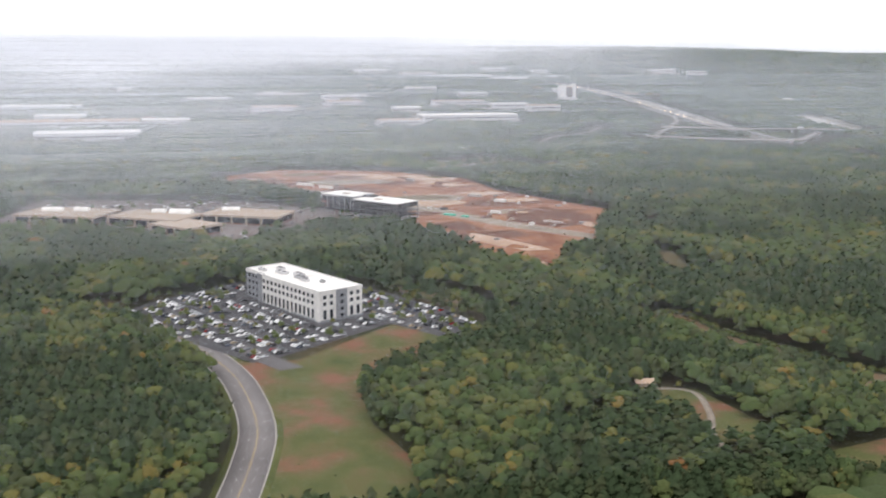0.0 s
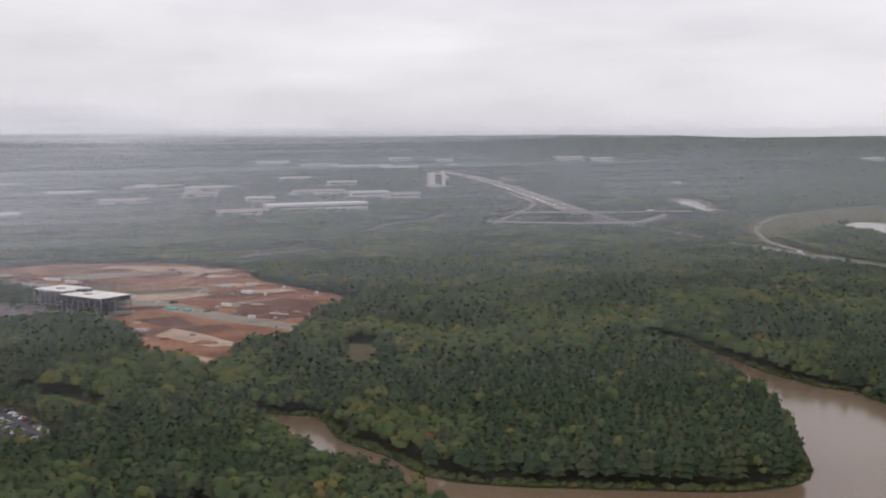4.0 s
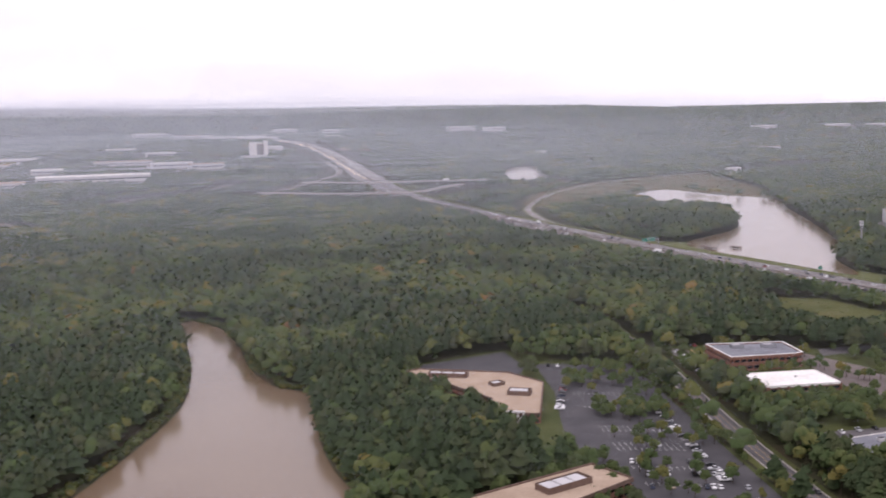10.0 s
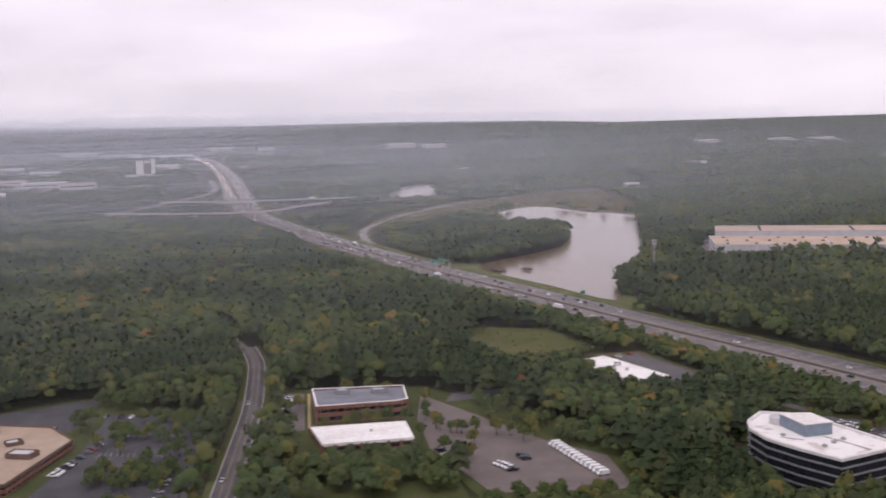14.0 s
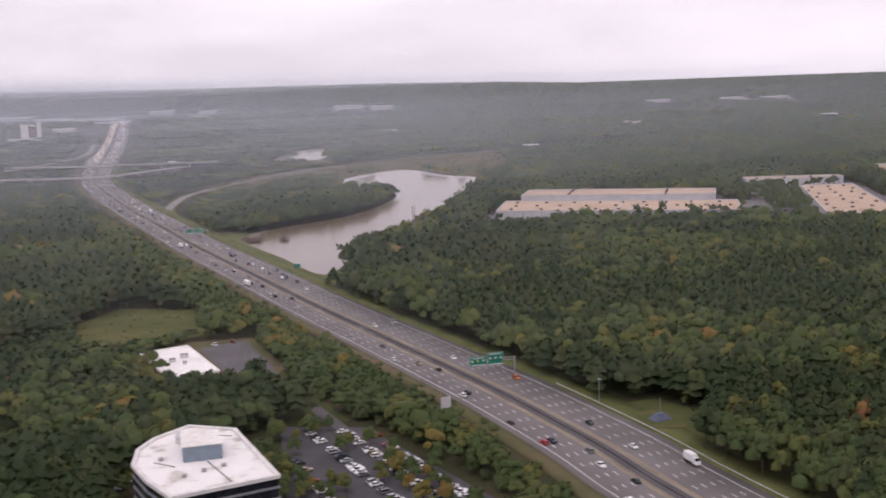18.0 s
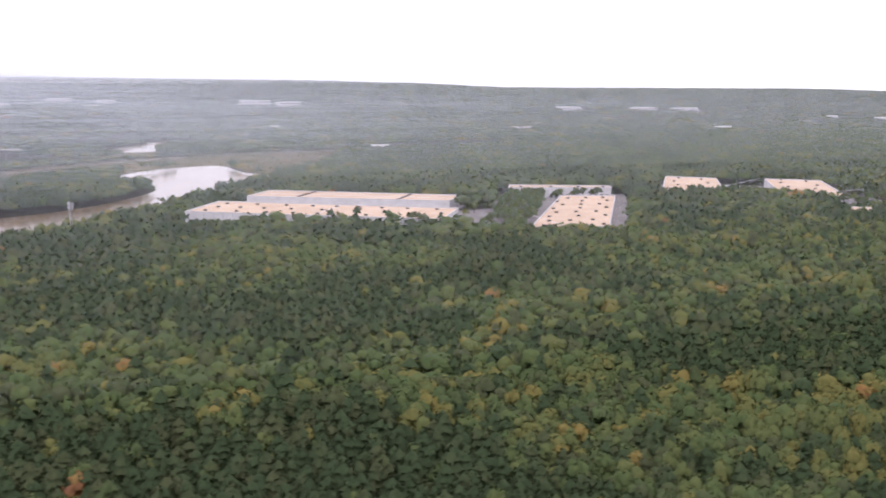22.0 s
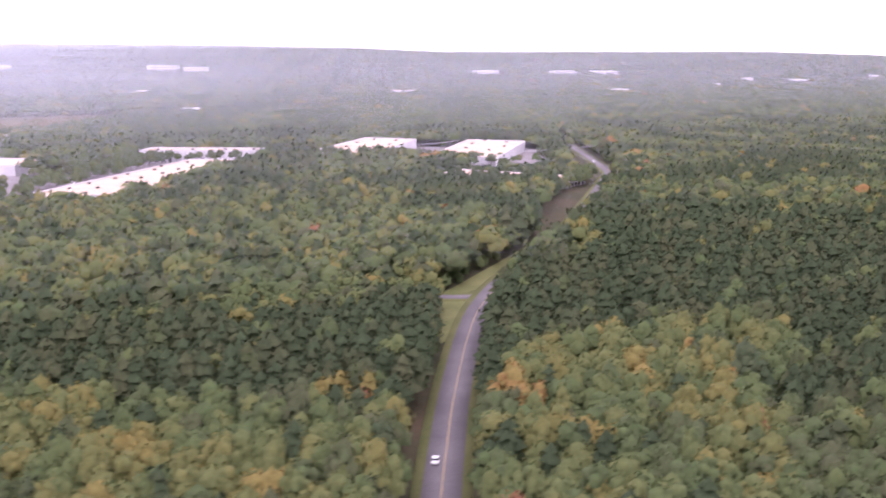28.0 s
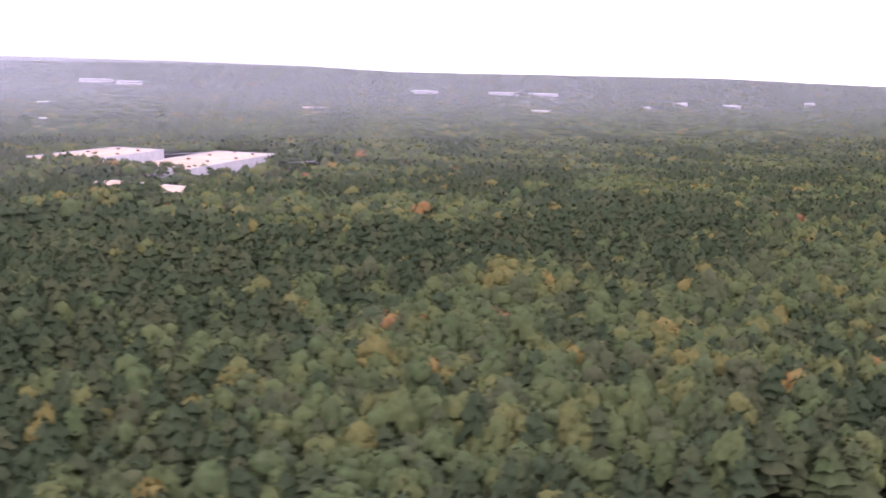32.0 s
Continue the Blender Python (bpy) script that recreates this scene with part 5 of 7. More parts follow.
def campus_block(x, y, w, d, rz, arches):
    b = thing("campus_building", "low tan office block with deep eaves and white vaulted skylights", "building", at(x, y, rz), "campus blocks")
    part("wall", boxed(-w / 2 + 3, w / 2 - 3, -d / 2 + 3, d / 2 - 3, -1, 7.6), BRICK, b)
    part("window_band", rim([(-w / 2 + 2.6, -d / 2 + 2.6), (w / 2 - 2.6, -d / 2 + 2.6), (w / 2 - 2.6, d / 2 - 2.6), (-w / 2 + 2.6, d / 2 - 2.6)], 0.3, 1.0, 6.8), DARK_GLASS, b, "dark window band")
    part("eaves", boxed(-w / 2, w / 2, -d / 2, d / 2, 7.4, 9.2), WALL_TAN, b, "deep tan eaves")
    part("roof", boxed(-w / 2 + 1, w / 2 - 1, -d / 2 + 1, d / 2 - 1, 9.2, 9.45), WALL_TAN, b, "tan gravel roof")
    post = mesh_of("column", boxed(-0.7, 0.7, -0.7, 0.7, -1, 7.4), WALL_TAN)
    for i in range(6):
        for s in (-1, 1):
            placed("column", post, b, -w / 2 + 1.5 + i * (w - 3) / 5, s * (d / 2 - 1.5), 0)
    for ax, ay, al, aw, ar in arches:
        bm = bmesh.new()
        ring = [[bm.verts.new((s * al / 2, aw / 2 * math.cos(k * math.pi / 8), 9.4 + aw * 0.42 * math.sin(k * math.pi / 8))) for k in range(9)] for s in (-1, 1)]
        for k in range(8):
            bm.faces.new((ring[0][k], ring[0][k + 1], ring[1][k + 1], ring[1][k]))
        bm.faces.new(ring[0])
        bm.faces.new(ring[1][::-1])
        placed("skylight", mesh_of("skylight", bm, ROOF_WHITE), b, ax, ay, 0, ar)
    return b


def eaves_office(name, label, poly, top, floors, roof, wall, fascia, units, cols=True, group="", coping=None):
    """An office over a polygon: set-back dark window bands between fascia bands, a rimmed flat roof, columns at the corners and along the walls."""
    poly = ccw(poly)
    cx, cy = sum(p[0] for p in poly) / len(poly), sum(p[1] for p in poly) / len(poly)
    base = min(float(land(x, y)) for x, y in poly) - 0.6
    b = thing(name, label, "building", pose(cx, cy, base), group)
    P = [(x - cx, y - cy) for x, y in poly]
    H = top - base
    fl = (H - 0.8) / floors
    part("core", prism(inset(P, 2.2), 0, H - 0.6), wall, b)
    for k in range(floors):
        z = 0.6 + k * fl
        part("sill_band", rim(P, 1.9, z - 0.6 if k else -0.4, z + fl * 0.34), wall, b, "masonry band")
        part("window_band", rim(inset(P, 0.9), 0.5, z + fl * 0.34, z + fl * 0.80), DARK_GLASS, b, "dark recessed windows")
        n = len(P)
        post = mesh_of("mullion", boxed(-0.28, 0.28, -0.5, 0.5, z + fl * 0.34, z + fl * 0.80), wall)
        for i in range(n):
            p, q = Vector(P[i]), Vector(P[(i + 1) % n])
            m = max(1, int((q - p).length / 4.2))
            for j in range(m):
                c = p + (q - p) * ((j + 0.5) / m)
                nn = Vector((-(q - p).y, (q - p).x)).normalized() * 0.6
                placed("mullion", post, b, c.x + nn.x, c.y + nn.y, 0, math.degrees(math.atan2((q - p).y, (q - p).x)))
    part("fascia", rim(P, 1.9, H - 0.2 - fl * 0.22, H - 0.1), fascia, b, "deep roof fascia")
    part("roof", prism(inset(P, 0.5), H - 0.5, H), roof, b, "flat gravel roof")
    part("parapet", rim(P, 0.55, H - 0.1, H + 0.75), fascia, b, "low parapet")
    if coping:
        part("coping", rim([(x * 1.004, y * 1.004) for x, y in P], 0.95, H + 0.75, H + 1.0), coping, b, "white coping")
    for x, y, w, d, h, rz in units:
        u = part("plant_screen", rim([(-w / 2, -d / 2), (w / 2, -d / 2), (w / 2, d / 2), (-w / 2, d / 2)], 0.3, 0, h), WALL_GREY if roof is ROOF_GREY else fascia, b, "louvred plant screen")
        u.matrix_basis = pose(x - cx, y - cy, H, 0, 0, rz)
        k = max(1, int(w / 7))
        for i in range(k):
            part("cooling_unit", boxed(-w / 2 + 1 + i * (w - 2) / k, -w / 2 + (i + 1) * (w - 2) / k, -d / 2 + 0.9, d / 2 - 0.9, 0, h * 0.9, bevel=0.15), WALL_PALE, u, "white cooling unit")
    return b


def entrance(x, y, z, rz, w=9.0, h=6.0):
    e = thing("entrance_portico", "pale stone entrance frame standing before the office", "portico", pose(x, y, z, 0, 0, rz))
    for i in range(4):
        part("post", boxed(-w / 2 + i * w / 3 - 0.45, -w / 2 + i * w / 3 + 0.45, -0.6, 0.6, 0, h), WALL_WHITE, e)
    part("lintel", boxed(-w / 2 - 0.5, w / 2 + 0.5, -0.7, 0.7, h, h + 0.9), WALL_WHITE, e)
    part("crossbar", boxed(-w / 2, w / 2, -0.4, 0.4, h * 0.5, h * 0.5 + 0.5), WALL_WHITE, e)


def glass_tower():
    poly = ccw([(1031, 741), (1049, 733), (1067, 680), (1034, 667), (1024, 684), (1017, 700), (1016, 716), (1020, 728)])
    cx, cy = 1038, 708
    base = float(land(cx, cy)) - 0.3
    b = thing("glass_office", "dark glass office with pale bands and a dirty white roof", "building", pose(cx, cy, base))
    P = [(x - cx, y - cy) for x, y in poly]
    H, n = 18.5 - base, 5
    fl = H / n
    part("core", prism(inset(P, 1.6), 0, H - 0.8), DARK_STEEL, b)
    for k in range(n):
        part("glass_band", rim(inset(P, 0.35), 0.6, k * fl + 0.75, (k + 1) * fl + 0.05), DARK_GLASS, b, "dark ribbon window")
        part("spandrel", rim(P, 0.8, k * fl, k * fl + 0.75), WALL_GREY, b, "pale grey band")
    part("cornice", rim([(x * 1.012, y * 1.012) for x, y in P], 1.5, H - 0.3, H + 0.9), WALL_WHITE, b, "pale rounded parapet")
    part("roof", prism(inset(P, 1.2), H - 0.6, H + 0.1), ROOF_STAINED, b, "stained white roof")
    pent = part("penthouse", prism(ccw([(-7, 11), (6, 9), (9, -6), (-4, -8)]), H, H + 5.4), BLUE_METAL, b, "blue-grey plant room")
    part("penthouse_roof", prism(ccw([(-7.3, 11.4), (6.3, 9.3), (9.3, -6.3), (-4.3, -8.3)]), H + 5.4, H + 5.8), ROOF_WHITE, pent)
    bm = bmesh.new()
    c = bmesh.ops.create_cone(bm, cap_ends=True, segments=20, radius1=4.6, radius2=4.6, depth=2.6)
    bmesh.ops.translate(bm, verts=c["verts"], vec=(-5, 15.5, H + 1.6))
    part("drum", bm, WALL_PALE, b, "round plant enclosure")
    for x, y in ((4, -18), (-2, -22), (10, -14), (-12, -4)):
        part("vent", boxed(x - 0.8, x + 0.8, y - 0.8, y + 0.8, H, H + 1.1, bevel=0.1), STEEL, b)
    for x0, y0, x1, y1 in ((4, -8, 14, -30), (-2, 22, 10, 18), (-14, -6, -6, -12)):
        d = math.hypot(x1 - x0, y1 - y0)
        s = part("roof_seam", boxed(0, d, -0.15, 0.15, 0, 0.18), DARK_STEEL, b)
        s.matrix_basis = pose(x0, y0, H + 0.1, 0, 0, math.degrees(math.atan2(y1 - y0, x1 - x0)))


def shed(name, label, corners, top, roof, wall, hatch, doors=True, low=False):
    """A flat-roofed warehouse over four corners, with roof hatches and loading doors along its first side."""
    P = ccw(corners)
    cx, cy = sum(p[0] for p in P) / 4, sum(p[1] for p in P) / 4
    base = min(float(land(x, y)) for x, y in P) - 0.5
    b = thing(name, label, "warehouse", pose(cx, cy, base), "warehouses")
    Q = [(x - cx, y - cy) for x, y in P]
    H = top - base
    part("wall", rim(Q, 0.6, 0, H), wall, b, "pale panel wall")
    part("roof", prism(inset(Q, 0.55), H - 1.2, H - 0.5), roof, b, "pale flat roof")
    part("parapet", rim([(x * 1.003, y * 1.003) for x, y in Q], 0.8, H - 0.4, H + 0.5), wall, b)
    i = min(range(4), key=lambda k: Q[k][1] + Q[(k + 1) % 4][1])
    p, q = Vector(Q[i]), Vector(Q[(i + 1) % 4])
    u, L = (q - p).normalized(), (q - p).length
    n = Vector((u.y, -u.x))
    ang = math.degrees(math.atan2(u.y, u.x))
    joint = mesh_of("panel_joint", boxed(-0.12, 0.12, -0.12, 0.05, 0, H), WALL_GREY)
    for k in range(1, int(L / 9)):
        c = p + u * (k * L / int(L / 9)) + n * 0.02
        placed("panel_joint", joint, b, c.x, c.y, 0, ang)
    if doors:
        door = mesh_of("loading_door", boxed(-1.6, 1.6, -0.2, 0.1, 1.2, 5.2), DARK_STEEL)
        for k in range(int(L / 6.5)):
            if k % 7 < 5:
                c = p + u * (4 + k * 6.5)
                placed("loading_door", door, b, c.x + n.x * 0.1, c.y + n.y * 0.1, 0, ang)
    v = Vector(Q[(i + 2) % 4]) - q
    D = v.length
    v = v.normalized()
    unit = mesh_of("roof_hatch", boxed(-1.5, 1.5, -1.1, 1.1, 0, 1.3, bevel=0.15), DARK_STEEL)
    for a in range(hatch[0]):
        for c in range(hatch[1]):
            o = p + u * (L * (a + 0.5 + 0.25 * math.sin(a * 7 + c * 3)) / hatch[0]) + v * (D * (c + 0.5) / hatch[1])
            placed("roof_hatch", unit, b, o.x, o.y, H - 0.5, ang)
    m = p + u * (L * 0.5)
    s = part("roof_joint", boxed(-0.5, 0.5, 0.5, D - 0.5, 0, 0.25), wall, b)
    s.matrix_basis = pose(m.x, m.y, H - 0.5, 0, 0, ang)
    return b


def low_box(name, label, corners, top, roof, wall, units, band=True):
    P = ccw(corners)
    cx, cy = sum(p[0] for p in P) / len(P), sum(p[1] for p in P) / len(P)
    base = min(float(land(x, y)) for x, y in P) - 0.4
    b = thing(name, label, "building", pose(cx, cy, base))
    Q = [(x - cx, y - cy) for x, y in P]
    H = top - base
    part("wall", prism(inset(Q, 0.4), 0, H - 0.3), wall, b)
    if band:
        part("window_band", rim(inset(Q, 0.25), 0.3, H * 0.35, H * 0.68), DARK_GLASS, b, "dark windows")
        post = mesh_of("pier", boxed(-0.8, 0.8, -0.3, 0.3, 0, H - 0.3), wall)
        for i in range(len(Q)):
            p, q = Vector(Q[i]), Vector(Q[(i + 1) % len(Q)])
            m = max(2, int((q - p).length / 6))
            nn = Vector((-(q - p).y, (q - p).x)).normalized() * 0.3
            for j in range(m + 1):
                c = p + (q - p) * (j / m)
                placed("pier", post, b, c.x + nn.x, c.y + nn.y, 0, math.degrees(math.atan2((q - p).y, (q - p).x)))
    part("roof", prism(inset(Q, 0.3), H - 0.4, H), roof, b, "flat roof")
    part("parapet", rim(Q, 0.5, H - 0.9, H + 0.5), roof if roof is ROOF_WHITE else WALL_WHITE, b, "pale parapet")
    for x, y, w, d, h in units:
        roof_unit(b, x, y, H, w, d, h, WALL_PALE)
    return b


white_office()
steel_frame()
campus_block(-395, 1118, 92, 60, -12, ((10, 12, 16, 9, 0), (-20, 5, 22, 9, 10)))
campus_block(-298, 1100, 84, 52, -20, ((-6, 16, 14, 9, 20), (20, 18, 24, 11, 10)))
campus_block(-205, 1118, 86, 50, -14, ((-24, 10, 18, 8, 20),))
campus_block(-255, 1052, 60, 44, -35, ())
eaves_office("tan_office", "low tan-roofed office with brown fascias and recessed windows", [(624, 836), (628, 846), (637, 851), (690, 833), (707, 806), (693, 740), (667, 746), (672, 774), (649, 813)], 5.6, 2,
             ROOF_TAN, BRICK, WALL_BROWN, ((653, 830, 24, 6, 2.6, -18), (689, 783, 13, 8, 2.6, -18), (679, 805, 8, 6, 2.0, 30)), group="tan offices")
eaves_office("tan_office", "large tan-roofed office with brown fascias and plant screens", [(641, 618), (700, 652), (713, 630), (681, 606), (686, 596), (706, 572), (690, 548), (655, 556), (640, 590)], 7.7, 2,
             ROOF_TAN, BRICK, WALL_BROWN, ((682, 626, 24, 9, 2.8, 30), (672, 600, 9, 6, 2.4, 10), (678, 578, 22, 9, 2.8, -10)), group="tan offices")
entrance(680, 743, float(land(680, 743)), -15)
eaves_office("brick_office", "two-storey red brick office with a grey roof and white parapet", [(823, 861), (874, 859), (874, 828), (868, 825), (826, 822)], 11.3, 2, ROOF_GREY, BRICK, BRICK,
             ((840, 850, 8, 5, 2.4, 0), (860, 848, 9, 5, 2.4, 0)), coping=ROOF_WHITE)
low_box("white_roofed_building", "low brick building with a bright white roof", [(823, 802), (871, 804), (873, 774), (829, 771)], 6.4, ROOF_WHITE, BRICK, ((4, 2, 1.2, 1.2, 0.6),))
low_box("clinic", "low brick building with a bright white roof beside a car park", [(983, 920), (1007, 933), (1030, 872), (1006, 863)], 6.2, ROOF_WHITE, BRICK, ((2, 8, 4, 3, 1.8), (-3, 0, 3, 3, 1.5), (4, -6, 2, 2, 1.2)))
low_box("grey_roofed_building", "low office with a flat grey membrane roof", [(827, 676), (865, 686), (867, 662), (829, 650)], 5.4, ROOF_GREY, BRICK, ((-3, 3, 3, 3, 1.4), (6, 0, 4, 3, 1.2)))
glass_tower()
shed("warehouse", "long pale warehouse with a peach flat roof and loading doors", [(1257, 1408), (1482, 1323), (1511, 1412), (1283, 1500)], 18.5, ROOF_PEACH, WALL_PALE, (9, 3))
shed("warehouse", "long pale warehouse with a peach flat roof behind another", [(1309, 1548), (1513, 1478), (1535, 1537), (1332, 1614)], 18.8, ROOF_PEACH, WALL_PALE, (7, 2), doors=False)
shed("warehouse", "deep warehouse with a peach roof and many roof hatches", [(1551, 1288), (1624, 1296), (1716, 1566), (1655, 1574)], 14.0, ROOF_PEACH, WALL_PALE, (3, 8), doors=False)
shed("warehouse", "narrow pale warehouse behind a row of trees", [(1603, 1612), (1722, 1600), (1727, 1625), (1612, 1648)], 20.0, ROOF_PEACH, WALL_PALE, (4, 1))
shed("warehouse", "pale warehouse with a peach flat roof by a yard", [(1768, 1558), (1822, 1508), (1897, 1712), (1843, 1750)], 20.9, ROOF_PEACH, WALL_PALE, (2, 4), doors=False)
shed("warehouse", "pale warehouse with a peach flat roof near the country road", [(1888, 1520), (1932, 1450), (2010, 1656), (1952, 1690)], 21.6, ROOF_PEACH, WALL_PALE, (2, 4), doors=False)
shed("low_depot", "long low white depot half hidden by trees", [(1905, 1398), (1978, 1356), (1985, 1368), (1912, 1410)], 13.8, ROOF_WHITE, WALL_WHITE, (5, 1), doors=False)

# the hotel tower and scattered roofs of the distance
tower_ = thing("hotel_tower", "pale concrete high-rise with a brown window wing", "building", at(352, 3150, 12))
part("slab", boxed(-14, 4, -11, 11, -6, 40), WALL_WHITE, tower_, "white concrete slab")
part("side_wing", boxed(4, 24, -8, 11, -6, 35), WALL_TAN, tower_, "brown window wing")
part("lift_tower", boxed(24, 34, -9, 6, -6, 45), WALL_WHITE, tower_, "white lift tower")
part("crown", boxed(8, 20, -4, 8, 35, 39), WALL_WHITE, tower_, "white roof block")
part("podium", boxed(-48, 52, -26, -12, -6, 6), WALL_PALE, tower_, "low pale podium")
for k in range(8):
    part("window_band", boxed(4.5, 23.5, -8.3, -7.9, 1 + k * 4.2, 3.2 + k * 4.2), DARK_GLASS, tower_)
for x, y, w, d, h, m in FAR_ROOFS[:-1]:
    b_ = thing("distant_building", "small pale flat-roofed building far away among trees", "building", at(x, y, 16, 0), "distant buildings")
    part("wall", boxed(-w / 2, w / 2, -d / 2, d / 2, -4, h + 2), WALL_PALE, b_)
    part("roof", boxed(-w / 2 - 0.5, w / 2 + 0.5, -d / 2 - 0.5, d / 2 + 0.5, h + 2, h + 3.2), ROOF_PEACH if m else ROOF_WHITE, b_, "pale roof")
    yard = YARDS[FAR_ROOFS.index((x, y, w, d, h, m))]
    tagged(drape("distant_yard", yard, MEADOW if w < 90 else ASPHALT_PALE, 0.6, 60), "pale yard of a distant building", "yard", kind="structure")
    if w > 60:
        part("window_band", boxed(-w / 2 + 4, w / 2 - 4, -d / 2 - 0.2, -d / 2 + 0.1, h * 0.5, h * 0.72), DARK_GLASS, b_)

# farm hut, woodland roof, pumping station
hut = thing("farm_shed", "small shed with a pale tin roof among trees", "shed", at(119, 605, 0))
part("wall", boxed(-5, 5, -3, 3, 0, 3.2), WALL_TAN, hut)
bm = bmesh.new()
v_ = [bm.verts.new(c) for c in ((-5.6, -3.8, 3.2), (5.6, -3.8, 3.2), (5.6, 3.8, 3.2), (-5.6, 3.8, 3.2), (-5.6, 0, 5.4), (5.6, 0, 5.4))]
for f in ((0, 1, 5, 4), (2, 3, 4, 5), (3, 0, 4), (1, 2, 5), (3, 2, 1, 0)):
    bm.faces.new([v_[i] for i in f])
part("roof", bm, ROOF_PEACH, hut, "pale gabled tin roof")
house = thing("woodland_house", "grey-roofed house hidden deep in the trees", "house", at(1262, 906, 12))
part("wall", boxed(-8, 8, -6, 6, 0, 7.5), WALL_GREY, house)
bm = bmesh.new()
v_ = [bm.verts.new(c) for c in ((-9, -7, 7.5), (9, -7, 7.5), (9, 7, 7.5), (-9, 7, 7.5), (-9, 0, 11), (9, 0, 11))]
for f in ((0, 1, 5, 4), (2, 3, 4, 5), (3, 0, 4), (1, 2, 5), (3, 2, 1, 0)):
    bm.faces.new([v_[i] for i in f])
part("roof", bm, ROOF_GREY, house, "grey shingle roof")

# ---- paved lots ----


def paved(name, label, poly, material, up=0.42):
    return tagged(drape(name, poly, material, up, 15), label, "car park", kind="structure")


paved("parking_white_office", "dark asphalt car park round the white office", [(-240, 741), (-181, 690), (-116, 634), (-104, 640), (-88, 660), (-36, 724), (5, 690), (38, 722), (2, 768), (-62, 832), (-164, 842), (-205, 794)], ASPHALT_DARK)
tagged(drape("basin_water", smooth_ring([(-16, 821), (8, 812), (28, 802), (47, 778), (38, 770), (16, 785), (-6, 803)], 5), WATER, 0.35, 12), "dark still water of a small basin", "pond", kind="structure")
paved("drive_white_office", "short asphalt drive from the road to the car park", [(-139, 671), (-131, 675), (-108, 650), (-84, 626), (-97, 619), (-123, 645)], ASPHALT, 0.47)
paved("parking_tan_offices", "dark asphalt car park between tan offices", [(712, 868), (735, 862), (772, 855), (774, 560), (712, 530), (708, 565), (716, 634), (700, 700), (704, 740), (712, 800)], ASPHALT_DARK)
paved("parking_tan_rear", "empty dark car park behind a tan office", [(636, 856), (640, 880), (698, 906), (706, 860), (696, 838)], ASPHALT_DARK)
paved("parking_brick_office", "brown paved car park beside the brick office", [(806, 888), (818, 888), (820, 812), (806, 812)], ASPHALT_BROWN)
paved("parking_fleet", "worn car park with a row of white vans", [(884, 868), (878, 820), (880, 770), (895, 722), (900, 705), (960, 700), (960, 745), (935, 775), (905, 830)], ASPHALT_BROWN)
paved("parking_grey_building", "asphalt yard of the grey-roofed office", [(815, 700), (870, 705), (885, 690), (885, 650), (812, 645)], ASPHALT)
paved("parking_clinic", "dark car park behind the low white-roofed building", [(1012, 940), (1036, 958), (1056, 888), (1036, 868)], ASPHALT)
paved("parking_glass_office", "car park under small trees beside the glass office", [(1062, 790), (1098, 782), (1140, 692), (1126, 655), (1080, 650), (1068, 700)], ASPHALT_DARK)
paved("lane_glass_office", "narrow lane past the glass office", [(1021, 943), (1034, 946), (1064, 859), (1089, 789), (1108, 738), (1100, 741), (1079, 799), (1057, 863), (1040, 905)], ASPHALT, 0.46)
paved("lane_clinic", "curving lane through the trees", [(896, 850), (902, 868), (940, 875), (956, 862), (950, 850), (930, 858)], ASPHALT)
paved("site_road", "grey gravel haul road across the building site", [(-230, 1330), (-150, 1290), (-20, 1195), (60, 1120), (150, 1060), (158, 1085), (70, 1150), (-10, 1235), (-140, 1330), (-215, 1370)], GRAVEL, 0.4)
paved("site_yard", "grey asphalt yard of the building site", [(-250, 1360), (-160, 1290), (-110, 1250), (-85, 1290), (-160, 1350), (-230, 1400)], ASPHALT_PALE, 0.44)
paved("site_pad", "pale levelled clay pad", [(42, 935), (62, 925), (95, 915), (92, 945), (60, 965)], CLAY_PALE, 0.4)
paved("site_pad_2", "pale levelled clay pad", [(20, 1040), (80, 990), (105, 1000), (60, 1050), (30, 1075)], CLAY_PALE, 0.4)
paved("site_pad_3", "pale clay bank", [(-160, 1500), (-40, 1480), (10, 1420), (40, 1440), (-30, 1540), (-150, 1550)], CLAY_PALE, 0.38)
paved("site_mound", "dark freshly dug clay", [(70, 1150), (120, 1120), (165, 1150), (170, 1210), (120, 1260), (75, 1215)], CLAY_DARK, 0.4)
paved("site_mound_2", "dark freshly dug clay", [(-20, 1120), (20, 1080), (50, 1090), (20, 1140)], CLAY_DARK, 0.4)
paved("pump_pad", "brown gravel pad beside the highway", [(1212, 776), (1214, 756), (1228, 753), (1231, 769), (1222, 780)], GRASS, 0.55)
paved("far_field", "bare pinkish field in the distance", [(578, 3426), (724, 3484), (838, 3962), (714, 4535), (595, 3903)], CLAY_PALE, 1)
paved("far_strip", "pale open strip between distant woods", [(1539, 2821), (1724, 2899), (1733, 2928), (1558, 2849)], MEADOW, 2)

